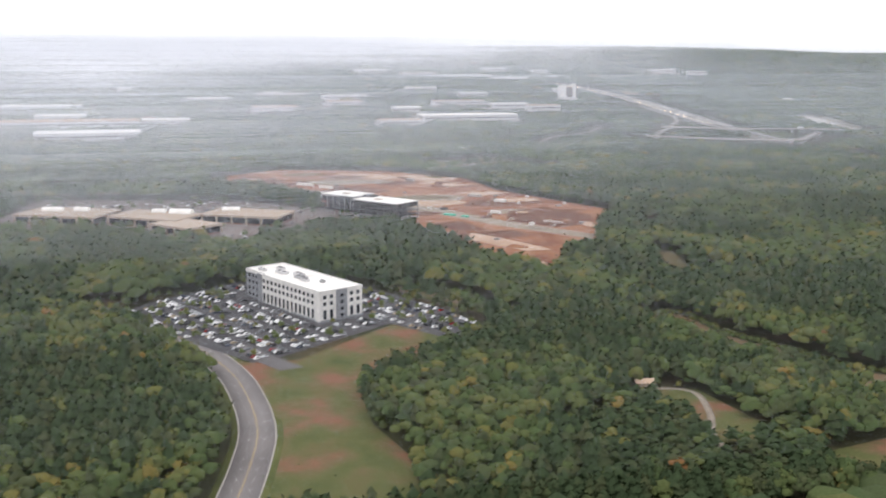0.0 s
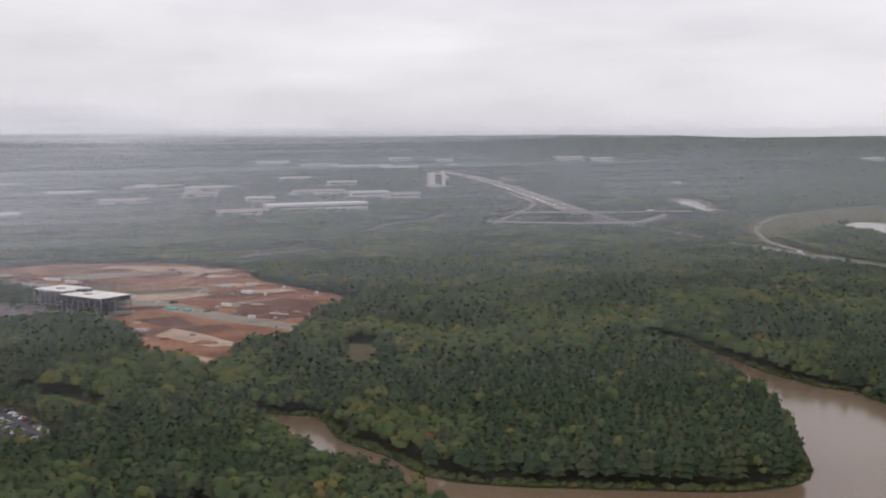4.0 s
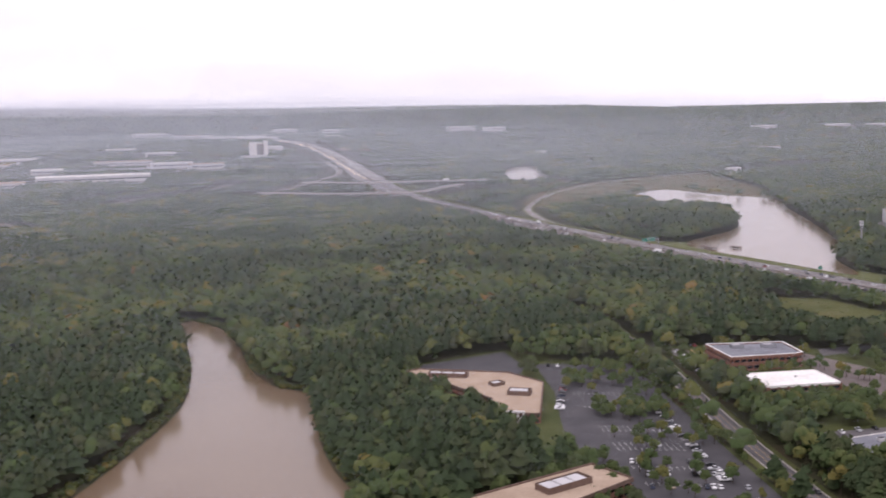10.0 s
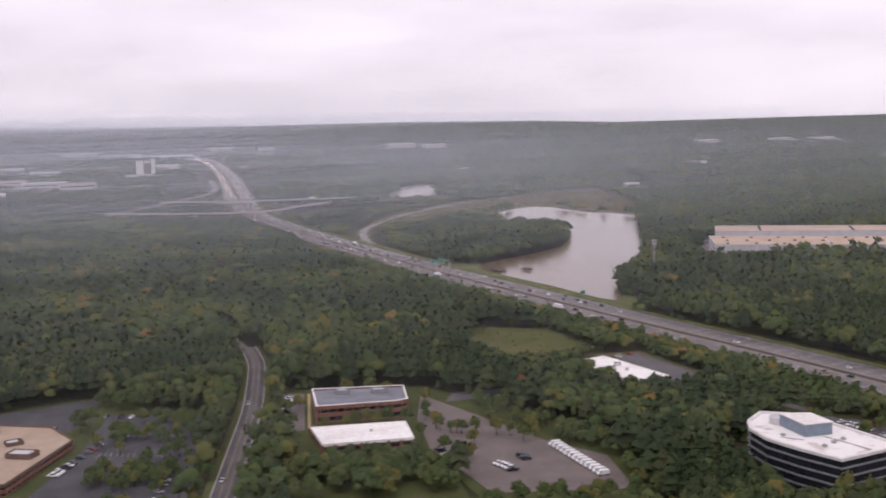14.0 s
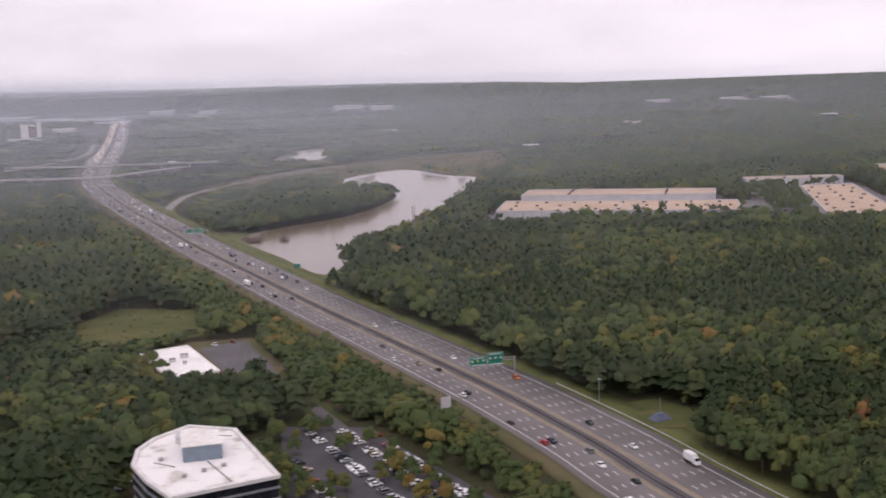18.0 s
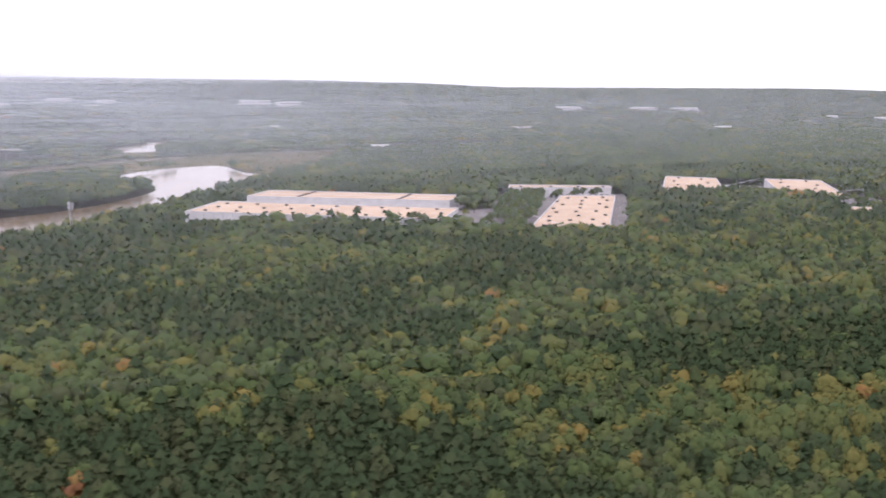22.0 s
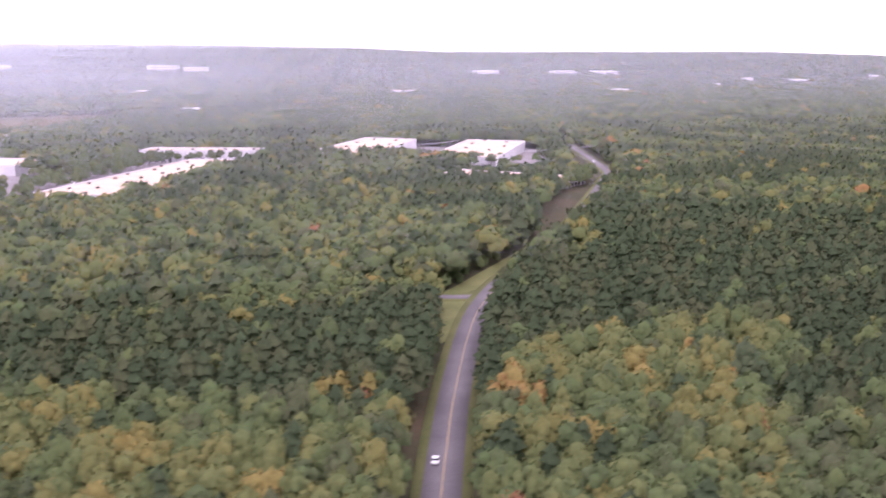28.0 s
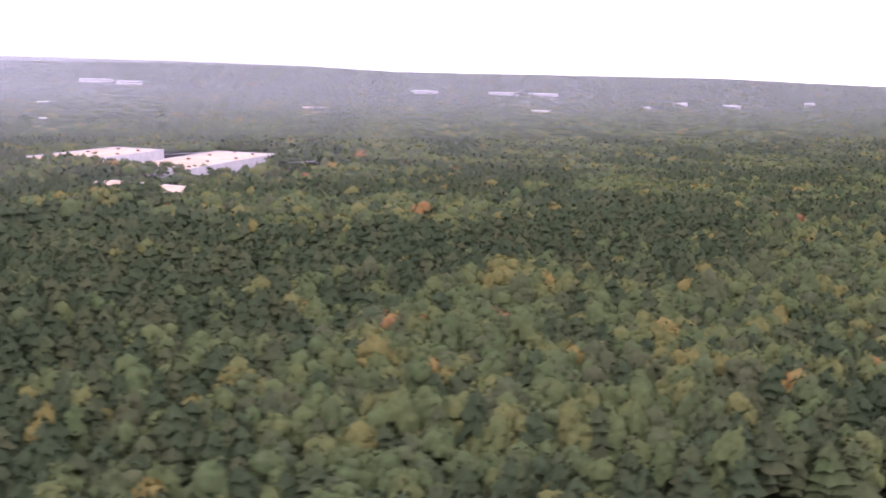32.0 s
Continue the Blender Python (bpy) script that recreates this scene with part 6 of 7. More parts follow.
pump = thing("pump_station", "blue covered pump with a thin mast", "pump", at(1221, 766, 20, 0.6))
bm = bmesh.new()
v_ = [bm.verts.new(c) for c in ((-4, -3, 0), (4, -3, 0), (4, 3, 0), (-4, 3, 0), (-2, -1.2, 2.6), (2, -1.2, 2.6), (2, 1.2, 2.6), (-2, 1.2, 2.6))]
for f in ((4, 5, 6, 7), (0, 1, 5, 4), (1, 2, 6, 5), (2, 3, 7, 6), (3, 0, 4, 7), (3, 2, 1, 0)):
    bm.faces.new([v_[i] for i in f])
part("cover", bm, BLUE_TARP, pump, "blue sheet cover")
part("mast", boxed(-0.12, 0.12, -0.12, 0.12, 0, 9), STEEL, pump)

# worked patches of the site
SR = random.Random(31)
made = 0
while made < 34:
    x, y = SR.uniform(-320, 200), SR.uniform(900, 1580)
    r = SR.uniform(9, 34)
    ring = [(x + 1.7 * r * SR.uniform(0.7, 1.2) * math.cos(q * 0.698 - 0.5), y + r * SR.uniform(0.7, 1.2) * math.sin(q * 0.698)) for q in range(9)]
    if not all(bool(inside(SITE, *p)) for p in ring):
        continue
    m = (CLAY_DARK, CLAY_DARK, CLAY_DARK, CLAY_PALE, GRAVEL, CLAY, MEADOW)[made % 7]
    paved("worked_earth", {"dark_clay": "freshly dug dark red clay", "pale_clay": "pale dry clay", "gravel_track": "spread grey gravel", "red_clay": "graded red clay", "dry_meadow": "weedy bare ground"}[m.name], smooth_ring(ring, 6),
          m, 0.31 + 0.004 * made)
    made += 1
for k in range(26):
    while True:
        x, y = SR.uniform(-320, 200), SR.uniform(900, 1560)
        if bool(inside(SITE, x, y)) and math.hypot(x + 82, y - 1172) > 72:
            break
    s_ = SR.uniform(2.5, 7)
    t_ = thing("earth_heap", "heap of dug red clay on the building site", "heap", at(x, y, SR.uniform(0, 360), 0.2), "earth heaps")
    bm = bmesh.new()
    bmesh.ops.create_icosphere(bm, subdivisions=2, radius=1.0)
    for v in bm.verts:
        j = SR.uniform(0.85, 1.15)
        v.co = Vector((v.co.x * s_ * 1.9 * j, v.co.y * s_ * j, max(v.co.z, -0.15) * s_ * 0.45 * j))
    part("earth", bm, (CLAY, CLAY_DARK, CLAY_PALE)[k % 3], t_)
for k in range(30):
    while True:
        x, y = SR.uniform(-300, 190), SR.uniform(920, 1450)
        if bool(inside(SITE, x, y)) and math.hypot(x + 82, y - 1172) > 72:
            break
    w, d, h = SR.uniform(3, 9), SR.uniform(2, 4), SR.uniform(1, 2.6)
    t_ = thing("material_stack", "stacked building material on red clay", "stack", at(x, y, SR.uniform(0, 180), 0.35), "site clutter")
    m = (WALL_WHITE, CONCRETE, STEEL, WALL_TAN, DARK_STEEL)[k % 5]
    part("lower_crate", boxed(-w / 2, w / 2, -d / 2, d / 2, 0, h, bevel=0.15), m, t_)
    part("upper_crate", boxed(-w / 2 + 0.5, w / 6, -d / 2 + 0.3, d / 2 - 0.3, h, h + 0.7, bevel=0.1), m, t_)

# site clutter
for x, y, w, d, h, m, nm, lb in ((-180, 1395, 26, 3, 3, WALL_WHITE, "site_trailer", "long white site trailer"), (-150, 1372, 20, 3, 3, WALL_WHITE, "site_trailer", "white site trailer"),
                                 (8, 1178, 14, 5, 1.5, GREEN_TARP, "pipe_stack", "stack of green plastic pipes"), (25, 1170, 8, 4, 1.4, GREEN_TARP, "pipe_stack", "stack of green plastic pipes"),
                                 (60, 1200, 12, 3, 3, WALL_WHITE, "site_trailer", "white site office trailer"), (120, 1150, 22, 3, 1.5, CONCRETE, "pipe_stack", "row of pale concrete pipes"),
                                 (-45, 1470, 12, 5, 3, STEEL, "digger", "small yellow-grey digger"), (40, 1330, 16, 8, 3, CONCRETE, "material_stack", "pale stacked building material"),
                                 (70, 1290, 14, 7, 3, WALL_WHITE, "material_stack", "white stacked building material"), (5, 1060, 12, 6, 2, CONCRETE, "material_stack", "pale stacked building material")):
    t_ = thing(nm, lb + " on red clay", nm.split("_")[-1], at(x, y, -30, 0.4), "site clutter")
    part("body", boxed(-w / 2, w / 2, -d / 2, d / 2, 0, h, bevel=0.2), m, t_)
    part("lid", boxed(-w / 2 + 0.3, w / 2 - 0.3, -d / 2 + 0.3, d / 2 - 0.3, h, h + 0.25), m, t_)

# ---- road signs, mast, jetty ----


def gantry(x, y, rz, label, panels, span, height=8.2):
    g = thing("sign_gantry", label, "road sign", at(x, y, rz, 0.3), "overhead signs")
    part("post", boxed(-0.35, 0.35, -0.35, 0.35, 0, height + 0.8), STEEL, g)
    for z in (height - 0.6, height + 0.6):
        part("arm", boxed(-span, 0, -0.2, 0.2, z - 0.16, z + 0.16), STEEL, g)
    for i in range(int(span / 2)):
        s = part("brace", boxed(-0.08, 0.08, -0.08, 0.08, 0, 1.6), STEEL, g)
        s.matrix_basis = pose(-1 - i * 2.0, 0, height - 0.6, 0, 45 if i % 2 else -45, 0)
    for x0, x1, z0, z1, marks in panels:
        p = part("panel", boxed(x0, x1, -0.42, -0.24, z0, z1, bevel=0.04), SIGN_GREEN, g, "green panel with pale marks")
        part("border", rim([(x0 + 0.1, z0 + 0.1), (x1 - 0.1, z0 + 0.1), (x1 - 0.1, z1 - 0.1), (x0 + 0.1, z1 - 0.1)], 0.1, 0, 0.02), SIGN_WHITE, p).matrix_basis = Matrix.Translation((0, -0.425, 0)) @ pose(0, 0, 0, 90, 0, 0)
        n = len(marks)
        for k, col in enumerate(marks):
            cx, cz = x0 + (x1 - x0) * (k + 0.5) / n, z0 + (z1 - z0) * 0.55
            part("shield", boxed(cx - 0.42, cx + 0.42, -0.46, -0.43, cz - 0.42, cz + 0.42, bevel=0.02), SIGN_YELLOW if col else SIGN_WHITE, p)
        part("text_bar", boxed(x0 + 0.8, x1 - 0.8, -0.46, -0.43, z0 + 0.45, z0 + 0.75), SIGN_WHITE, p)
        if z1 - z0 > 4.5:
            part("text_bar", boxed(x0 + 1.2, x1 - 1.2, -0.46, -0.43, z1 - 1.0, z1 - 0.7), SIGN_WHITE, p)


gantry(1175, 853, 10, "green overhead direction signs on a steel arm over the highway", ((-23.5, -14.8, 5.8, 10.6, (0, 1, 0)), (-14.2, -6.0, 5.6, 12.0, (0, 0, 0))), 24)
gantry(966, 1448, 14, "green overhead direction signs beside a slip road", ((-22, -13.5, 5.6, 10, (0, 0)), (-12.5, -4.5, 5.6, 11, (0, 0))), 23)
for x, y, rz, w, h in ((1061, 1214, 20, 5, 3.4),):
    s_ = thing("roadside_sign", "small green sign on two posts beside the highway", "road sign", at(x, y, rz, 0.3))
    for k in (-1, 1):
        part("post", boxed(k * w * 0.35 - 0.1, k * w * 0.35 + 0.1, -0.1, 0.1, 0, h + 1), STEEL, s_)
    part("panel", boxed(-w / 2, w / 2, -0.2, -0.08, h - 1.5, h + 1.5), SIGN_GREEN, s_)
s_ = thing("roadside_sign", "back of a grey sign panel beside the highway", "road sign", at(1134, 795, 12, 0.3))
part("panel", boxed(-2.2, 2.2, -0.2, -0.08, 2.4, 7.4), WALL_PALE, s_)
for k in (-1, 1):
    part("post", boxed(k * 1.3 - 0.12, k * 1.3 + 0.12, -0.1, 0.1, 0, 3), STEEL, s_)
lp_ = thing("lamp_mast", "tall steel lamp mast beside the highway", "lamp", at(1203, 797, 0, 0.3))
part("pole", boxed(-0.16, 0.16, -0.16, 0.16, 0, 10), STEEL, lp_)
part("lamp_head", boxed(-0.9, 0.9, -0.4, 0.4, 10, 10.6, bevel=0.1), STEEL, lp_)

mast = thing("cell_mast", "slender lattice telephone mast above the trees", "mast", at(1168, 1345, 0, 0))
for k in range(3):
    q = k * 2.094
    leg = part("leg", boxed(-0.22, 0.22, -0.22, 0.22, 0, 34), STEEL, mast)
    leg.matrix_basis = pose(1.1 * math.cos(q), 1.1 * math.sin(q), 0)
for k in range(16):
    part("cross_brace", boxed(-1.2, 1.2, -0.1, 0.1, 2 * k + 1, 2 * k + 1.3), STEEL, mast).matrix_basis = pose(0, 0, 0, 0, 0, 60 * (k % 3))
for z in (29, 32.5):
    for k in range(3):
        part("antenna", boxed(1.8, 2.3, -0.8, 0.8, z, z + 2.2), WALL_PALE, mast).matrix_basis = pose(0, 0, 0, 0, 0, 120 * k)

for x, y, w, d in ((1000, 1392, 20, 10), (1030, 1386, 14, 6)):
    j_ = thing("fishing_platform", "dark timber platform on posts in the lake", "jetty", pose(x + 14, y + 14, 0, 0, 0, -66))
    part("deck", boxed(-w / 2, w / 2, -d / 2, d / 2, 1.2, 1.6), BARK, j_)
    part("rail", rim([(-w / 2, -d / 2), (w / 2, -d / 2), (w / 2, d / 2), (-w / 2, d / 2)], 0.2, 2.3, 2.6), BARK, j_)
    for a in (-1, 0, 1):
        for c in (-1, 1):
            part("post", boxed(a * w * 0.42 - 0.2, a * w * 0.42 + 0.2, c * d * 0.42 - 0.2, c * d * 0.42 + 0.2, -0.4, 2.5), BARK, j_)

# ---- vehicles ----


def hull(profile, w, bm=None, taper=0.0):
    """A body with the given side outline (length, height), w wide, its upper corners drawn in by the taper."""
    bm = bm or bmesh.new()
    zs = [z for _, z in profile]
    lo, hi = min(zs), max(zs)
    rows = []
    for s in (-1, 1):
        rows.append([bm.verts.new((x, s * (w / 2 - taper * (z - lo) / (hi - lo)), z)) for x, z in profile])
    n = len(profile)
    bm.faces.new(rows[0])
    bm.faces.new(rows[1][::-1])
    for i in range(n):
        bm.faces.new((rows[0][(i + 1) % n], rows[0][i], rows[1][i], rows[1][(i + 1) % n]))
    bmesh.ops.recalc_face_normals(bm, faces=bm.faces)
    return bm


def wheel_mesh(r=0.34, w=0.24):
    bm = bmesh.new()
    bmesh.ops.create_cone(bm, cap_ends=True, segments=10, radius1=r, radius2=r, depth=w, matrix=Matrix.Rotation(math.pi / 2, 4, "X"))
    return mesh_of("wheel", bm, TYRE)


WHEEL, BIG_WHEEL = wheel_mesh(), wheel_mesh(0.5, 0.35)
SHAPES = {
    "sedan": ([(-2.3, 0.3), (-2.35, 0.75), (-2.2, 0.98), (-1.2, 1.02), (1.0, 0.98), (2.2, 0.78), (2.35, 0.5), (2.3, 0.3)], [(-1.75, 1.0), (-1.1, 1.45), (0.35, 1.47), (1.15, 0.98)], 1.82, 4.7, 1.43),
    "suv": ([(-2.3, 0.35), (-2.38, 0.9), (-2.25, 1.12), (1.1, 1.12), (2.2, 0.98), (2.35, 0.6), (2.3, 0.35)], [(-2.2, 1.1), (-1.95, 1.72), (0.4, 1.75), (1.2, 1.1)], 1.92, 4.7, 1.72),
    "pickup": ([(-2.8, 0.4), (-2.85, 1.1), (-0.7, 1.12), (1.4, 1.12), (2.7, 1.02), (2.8, 0.6), (2.75, 0.4)], [(-0.75, 1.1), (-0.55, 1.8), (0.7, 1.82), (1.35, 1.1)], 1.98, 5.6, 1.8),
    "van": ([(-2.7, 0.4), (-2.75, 1.2), (-2.7, 2.3), (1.2, 2.35), (1.9, 1.45), (2.7, 1.15), (2.8, 0.6), (2.7, 0.4)], [(0.9, 1.45), (0.95, 2.15), (1.25, 2.2), (1.95, 1.42)], 2.0, 5.5, 2.4),
}
MADE, CAR_LABEL = {}, {"sedan": "small saloon car with dark windows", "suv": "sport utility car with dark windows", "pickup": "pickup truck with an open bed", "van": "tall white delivery van"}


def car(kind, x, y, rz, where, up=0.5, paint=None, wheels=True, group=""):
    key = (kind, paint.name if paint else "", wheels, where)
    m = pose(x, y, float(land(x, y)) + up, 0, 0, rz)
    if key in MADE:
        return copy_thing(MADE[key], m)
    prof, cab, w, l, top = SHAPES[kind]
    c = thing("van" if kind == "van" else "car", CAR_LABEL[kind] + " " + where, "van" if kind == "van" else "car", m, group or "cars " + where)
    bm = hull(prof, w, taper=0.06)
    if kind != "van":
        a, b = cab[1], cab[2]
        block(bm, a[0] - 0.05, b[0] + 0.05, -w / 2 + 0.2, w / 2 - 0.2, max(a[1], b[1]) - 0.03, max(a[1], b[1]) + 0.04)
    part("body", bm, paint or CAR_PAINT, c)
    part("glasshouse", hull(cab, w - 0.12 if kind != "van" else w - 0.02, taper=0.16 if kind != "van" else 0.02), DARK_GLASS, c, "dark windows")
    if wheels:
        for sx in (-1, 1):
            for sy in (-1, 1):
                placed("wheel", WHEEL, c, sx * l * 0.30, sy * (w / 2 - 0.1), 0.34)
    MADE[key] = c
    return c


def lorry(x, y, rz, long, paint, label):
    t = thing("lorry", label, "lorry", pose(x, y, float(land(x, y)) + 0.5, 0, 0, rz), "lorries on the highway")
    part("cargo_box", boxed(-long, 0.6, -1.25, 1.25, 1.1, 3.9, bevel=0.08), paint, t, "white cargo box")
    part("cab", hull([(0.9, 0.6), (0.9, 3.0), (2.2, 3.0), (2.9, 1.9), (3.2, 1.6), (3.3, 0.6)], 2.3, taper=0.1), VAN_WHITE, t)
    part("windscreen", hull([(2.28, 2.86), (2.36, 2.9), (2.98, 1.95), (2.9, 1.92)], 2.0), DARK_GLASS, t)
    part("chassis", boxed(-long + 0.3, 3.0, -0.9, 0.9, 0.5, 1.1), DARK_STEEL, t)
    for px in (2.2, -long + 1.2, -long + 2.6):
        for s in (-1, 1):
            placed("wheel", BIG_WHEEL, t, px, s * 1.05, 0.5)
    return t


def on_road(line, s, off):
    """Where a point s metres along a line and off to its left lies, and the line's heading."""
    for a, b in zip(line, line[1:]):
        d = (b - a).length
        if s <= d:
            u = (b - a) / d
            q = a + u * s + Vector((-u.y, u.x)) * off
            return q.x, q.y, math.degrees(math.atan2(u.y, u.x))
        s -= d
    return None


R = random.Random(5)
NEAR_LANES, FAR_LANES = (6.9, 10.6, 14.2, 17.9), (-6.9, -10.6, -14.2, -17.9, -21.5)
taken = []
for lanes, count, turn, lo, hi in ((NEAR_LANES, 56, 0, 350, 2200), (FAR_LANES, 36, 180, 350, 2200)):
    for _ in range(count):
        for _try in range(20):
            s, off = R.uniform(lo, hi), R.choice(lanes)
            if all(abs(s - a) > 13 or abs(off - b) > 2 for a, b in taken):
                break
        taken.append((s, off))
        x, y, h = on_road(HIGHWAY, s, off)
        car(R.choice(("sedan", "sedan", "suv", "suv", "pickup")), x, y, h + turn, "on the highway", 0.52)
for s, off, turn, long, label in ((905, 17.9, 0, 11, "white articulated lorry on the highway"), (425, -21.5, 180, 5, "white box lorry on the highway"), (1150, 14.2, 0, 9, "white lorry on the highway"),
                                  (1480, -17.9, 180, 9, "white lorry on the highway")):
    x, y, h = on_road(HIGHWAY, s, off)
    lorry(x, y, h + turn, long, VAN_WHITE, label)
for s, off, turn, m, kind in ((560, -17.9, 180, ORANGE_PAINT, "suv"), (470, 17.9, 0, RED_PAINT, "suv")):
    x, y, h = on_road(HIGHWAY, s, off)
    car(kind, x, y, h + turn, "on the highway", 0.52, m)

# the jam beyond the bridges, lamps lit, as one mass of small cars
bm, lamps = bmesh.new(), bmesh.new()
for _ in range(280):
    s, k = R.uniform(2350, 5600), R.randrange(9)
    off = (NEAR_LANES + FAR_LANES)[k]
    q = on_road(HIGHWAY, s, off)
    if q:
        x, y, h = q
        z = float(land(x, y)) + 0.8
        block(bm, x - 1.1, x + 1.1, y - 2.6, y + 2.6, z, z + 1.5)
        if k < 4:
            block(lamps, x - 1.1, x + 1.1, y - 3.2, y - 2.65, z + 0.2, z + 1.0)
jam = tagged(new("distant_traffic", mesh_of("distant_traffic", bm, [VAN_WHITE])), "distant queue of pale cars on the highway", "traffic", kind="stuff")
glow_ = part("headlamps", lamps, LAMP, jam, "lit warm headlamps")
tagged(glow_, kind="stuff")


def rows(x0, y0, x1, y1, heading, pitch, fill, where, wheels=True, kinds=("sedan", "suv", "sedan", "pickup"), skip=None):
    L = math.dist((x0, y0), (x1, y1))
    for i in range(int(L / pitch)):
        if R.random() < fill:
            k = (i + 0.5) * pitch / L
            x, y = x0 + (x1 - x0) * k, y0 + (y1 - y0) * k
            if skip is None or not skip(x, y):
                car(R.choice(kinds), x, y, heading + R.choice((0, 180)) + R.uniform(-2, 2), where, 0.5, None, wheels)


# white office: rows along the building on its car parks
U, V = Vector((-0.651, 0.759)), Vector((-0.759, -0.651))
C0 = Vector((-104.5, 772))
LOT_POLY = [(-234, 741), (-181, 696), (-116, 640), (-98, 652), (-38, 730), (4, 694), (33, 722), (0, 766), (-64, 828), (-162, 838), (-200, 794)]
near_building = lambda p: abs((p - C0).dot(U)) < 60 and abs((p - C0).dot(V)) < 25  # noqa: E731


def car_mass(name, label, spots):
    """Many small parked cars in one mesh, each with its own paint."""
    bm = bmesh.new()
    for x, y, h, kind in spots:
        z, a = float(land(x, y)) + 0.5, math.radians(h)
        tall = 1.45 if kind == 0 else 1.75
        made = hull([(-2.3, 0.25), (-2.35, 0.85), (-1.7, 1.0), (-1.2, tall), (0.4, tall), (1.15, 1.0), (2.25, 0.8), (2.3, 0.25)], 1.85, bmesh.new(), 0.18)
        glass = len(made.faces)
        hull([(-1.5, 1.02), (-1.12, tall - 0.12), (0.36, tall - 0.12), (1.0, 1.02)], 1.80, made, 0.06)
        for k, f in enumerate(made.faces):
            f.material_index = 0 if k < glass else 1
        made.transform(Matrix.Translation((x, y, z)) @ Matrix.Rotation(a, 4, "Z"))
        tmp = bpy.data.meshes.new("tmp")
        made.to_mesh(tmp)
        made.free()
        bm.from_mesh(tmp)
        bpy.data.meshes.remove(tmp)
    return tagged(new(name, mesh_of(name, bm, [ISLAND_PAINT, DARK_GLASS])), label, "cars", kind="stuff")


spots = []
for k in range(-8, 9):
    for side in (-2.7, 2.7):
        for i in range(-42, 43):
            p = C0 + U * (i * 2.9) + V * (k * 16.5 + side + 8)
            if i % 14 in (0, 1) or near_building(p) or not bool(inside(LOT_POLY, p.x, p.y)):
                continue
            if R.random() < 0.68:
                spots.append((p.x, p.y, math.degrees(math.atan2(V.y, V.x)) + R.choice((0, 180)), R.randrange(2)))
car_mass("office_park_cars", "hundreds of cars parked in rows round the white office", spots)
# tan offices
for a in ((706, 756, 720, 812, -18), (757, 640, 760, 760, 0)):
    rows(*a, 2.9, 0.42, "beside the tan offices")
rows(722, 700, 752, 690, 80, 2.9, 0.2, "beside the tan offices")
for y in (620, 638, 655, 672):
    rows(722, y, 768, y - 8, 80, 2.9, 0.45, "beside the tan offices")
rows(640, 858, 694, 842, 72, 2.9, 0.25, "behind the tan office")
rows(710, 862, 735, 856, 80, 2.9, 0.4, "beside the tan offices")
# brick office and fleet
rows(808, 818, 810, 884, 5, 2.9, 0.7, "beside the brick office")
rows(822, 893, 842, 891, 90, 2.9, 0.6, "behind the brick office")
for i in range(13):
    k = i / 12
    car("van", 939 + 12 * k, 764 - 45 * k, 190 + R.uniform(-1, 1), "parked in a long row", 0.5, VAN_WHITE)
rows(908, 742, 914, 730, 10, 2.6, 0.9, "in the fleet yard", kinds=("van", "pickup", "suv"))
rows(920, 752, 923, 742, 15, 2.8, 0.9, "in the fleet yard", kinds=("pickup", "suv"))
rows(884, 768, 888, 750, 0, 2.9, 0.6, "in the fleet yard")
rows(846, 768, 870, 766, 88, 3.0, 0.6, "behind the white-roofed building")
rows(830, 698, 860, 703, 90, 3.2, 0.3, "in the office yard")
# clinic and glass office
rows(1014, 942, 1034, 955, -60, 2.9, 0.35, "beside the clinic")
for a in ((1074, 780, 1108, 690), (1088, 778, 1122, 690), (1100, 772, 1132, 690), (1070, 745, 1092, 668)):
    rows(*a, 20, 2.9, 0.62, "beside the glass office")
rows(1008, 735, 1004, 700, 0, 3.2, 0.5, "under trees by the glass office")
# warehouses
rows(1770, 1540, 1800, 1525, 60, 3.4, 0.7, "beside the warehouses", kinds=("van", "suv"))
rows(1885, 1500, 1930, 1470, 60, 3.2, 0.6, "beside the warehouses")
rows(1850, 1560, 1875, 1620, -20, 3.4, 0.6, "in the warehouse yard", kinds=("van", "pickup"))
rows(1905, 1440, 1985, 1395, 60, 3.4, 0.55, "behind a row of trees")
for x, y in ((1275, 1385), (1300, 1376), (1345, 1360), (1405, 1338)):
    lorry(x, y, -110, 9, VAN_WHITE, "white trailer parked at the loading doors")
for x, y in ((1795, 1738), (1803, 1736)):
    lorry(x, y, 70, 8, VAN_WHITE, "white trailer parked beside a warehouse")
# roads
for line, s, off, turn, where in ((ROAD_E, 196, 2.3, 0, "on the country road"), (ROAD_M, 170, -2.6, 0, "on the office road"), (ROAD_M, 420, 2.8, 180, "on the office road"), (ROAD_M, 300, -2.6, 0, "on the office road"),
                                  (ROAD_E, 1000, 2.2, 180, "on the country road"), (OVER_1, 375, 2.5, 0, "on the overpass")):
    x, y, h = on_road(line, s, off)
    car("sedan", x, y, h + turn, where, 23.6 - float(land(x, y)) if line is OVER_1 else 0.45, VAN_WHITE if line is ROAD_E else None)
x, y, h = on_road(OVER_1, 320, 2.5)
t_ = lorry(x, y, h, 11, VAN_WHITE, "white articulated lorry on the overpass")
t_.matrix_basis = pose(x, y, 23.55, 0, 0, h)
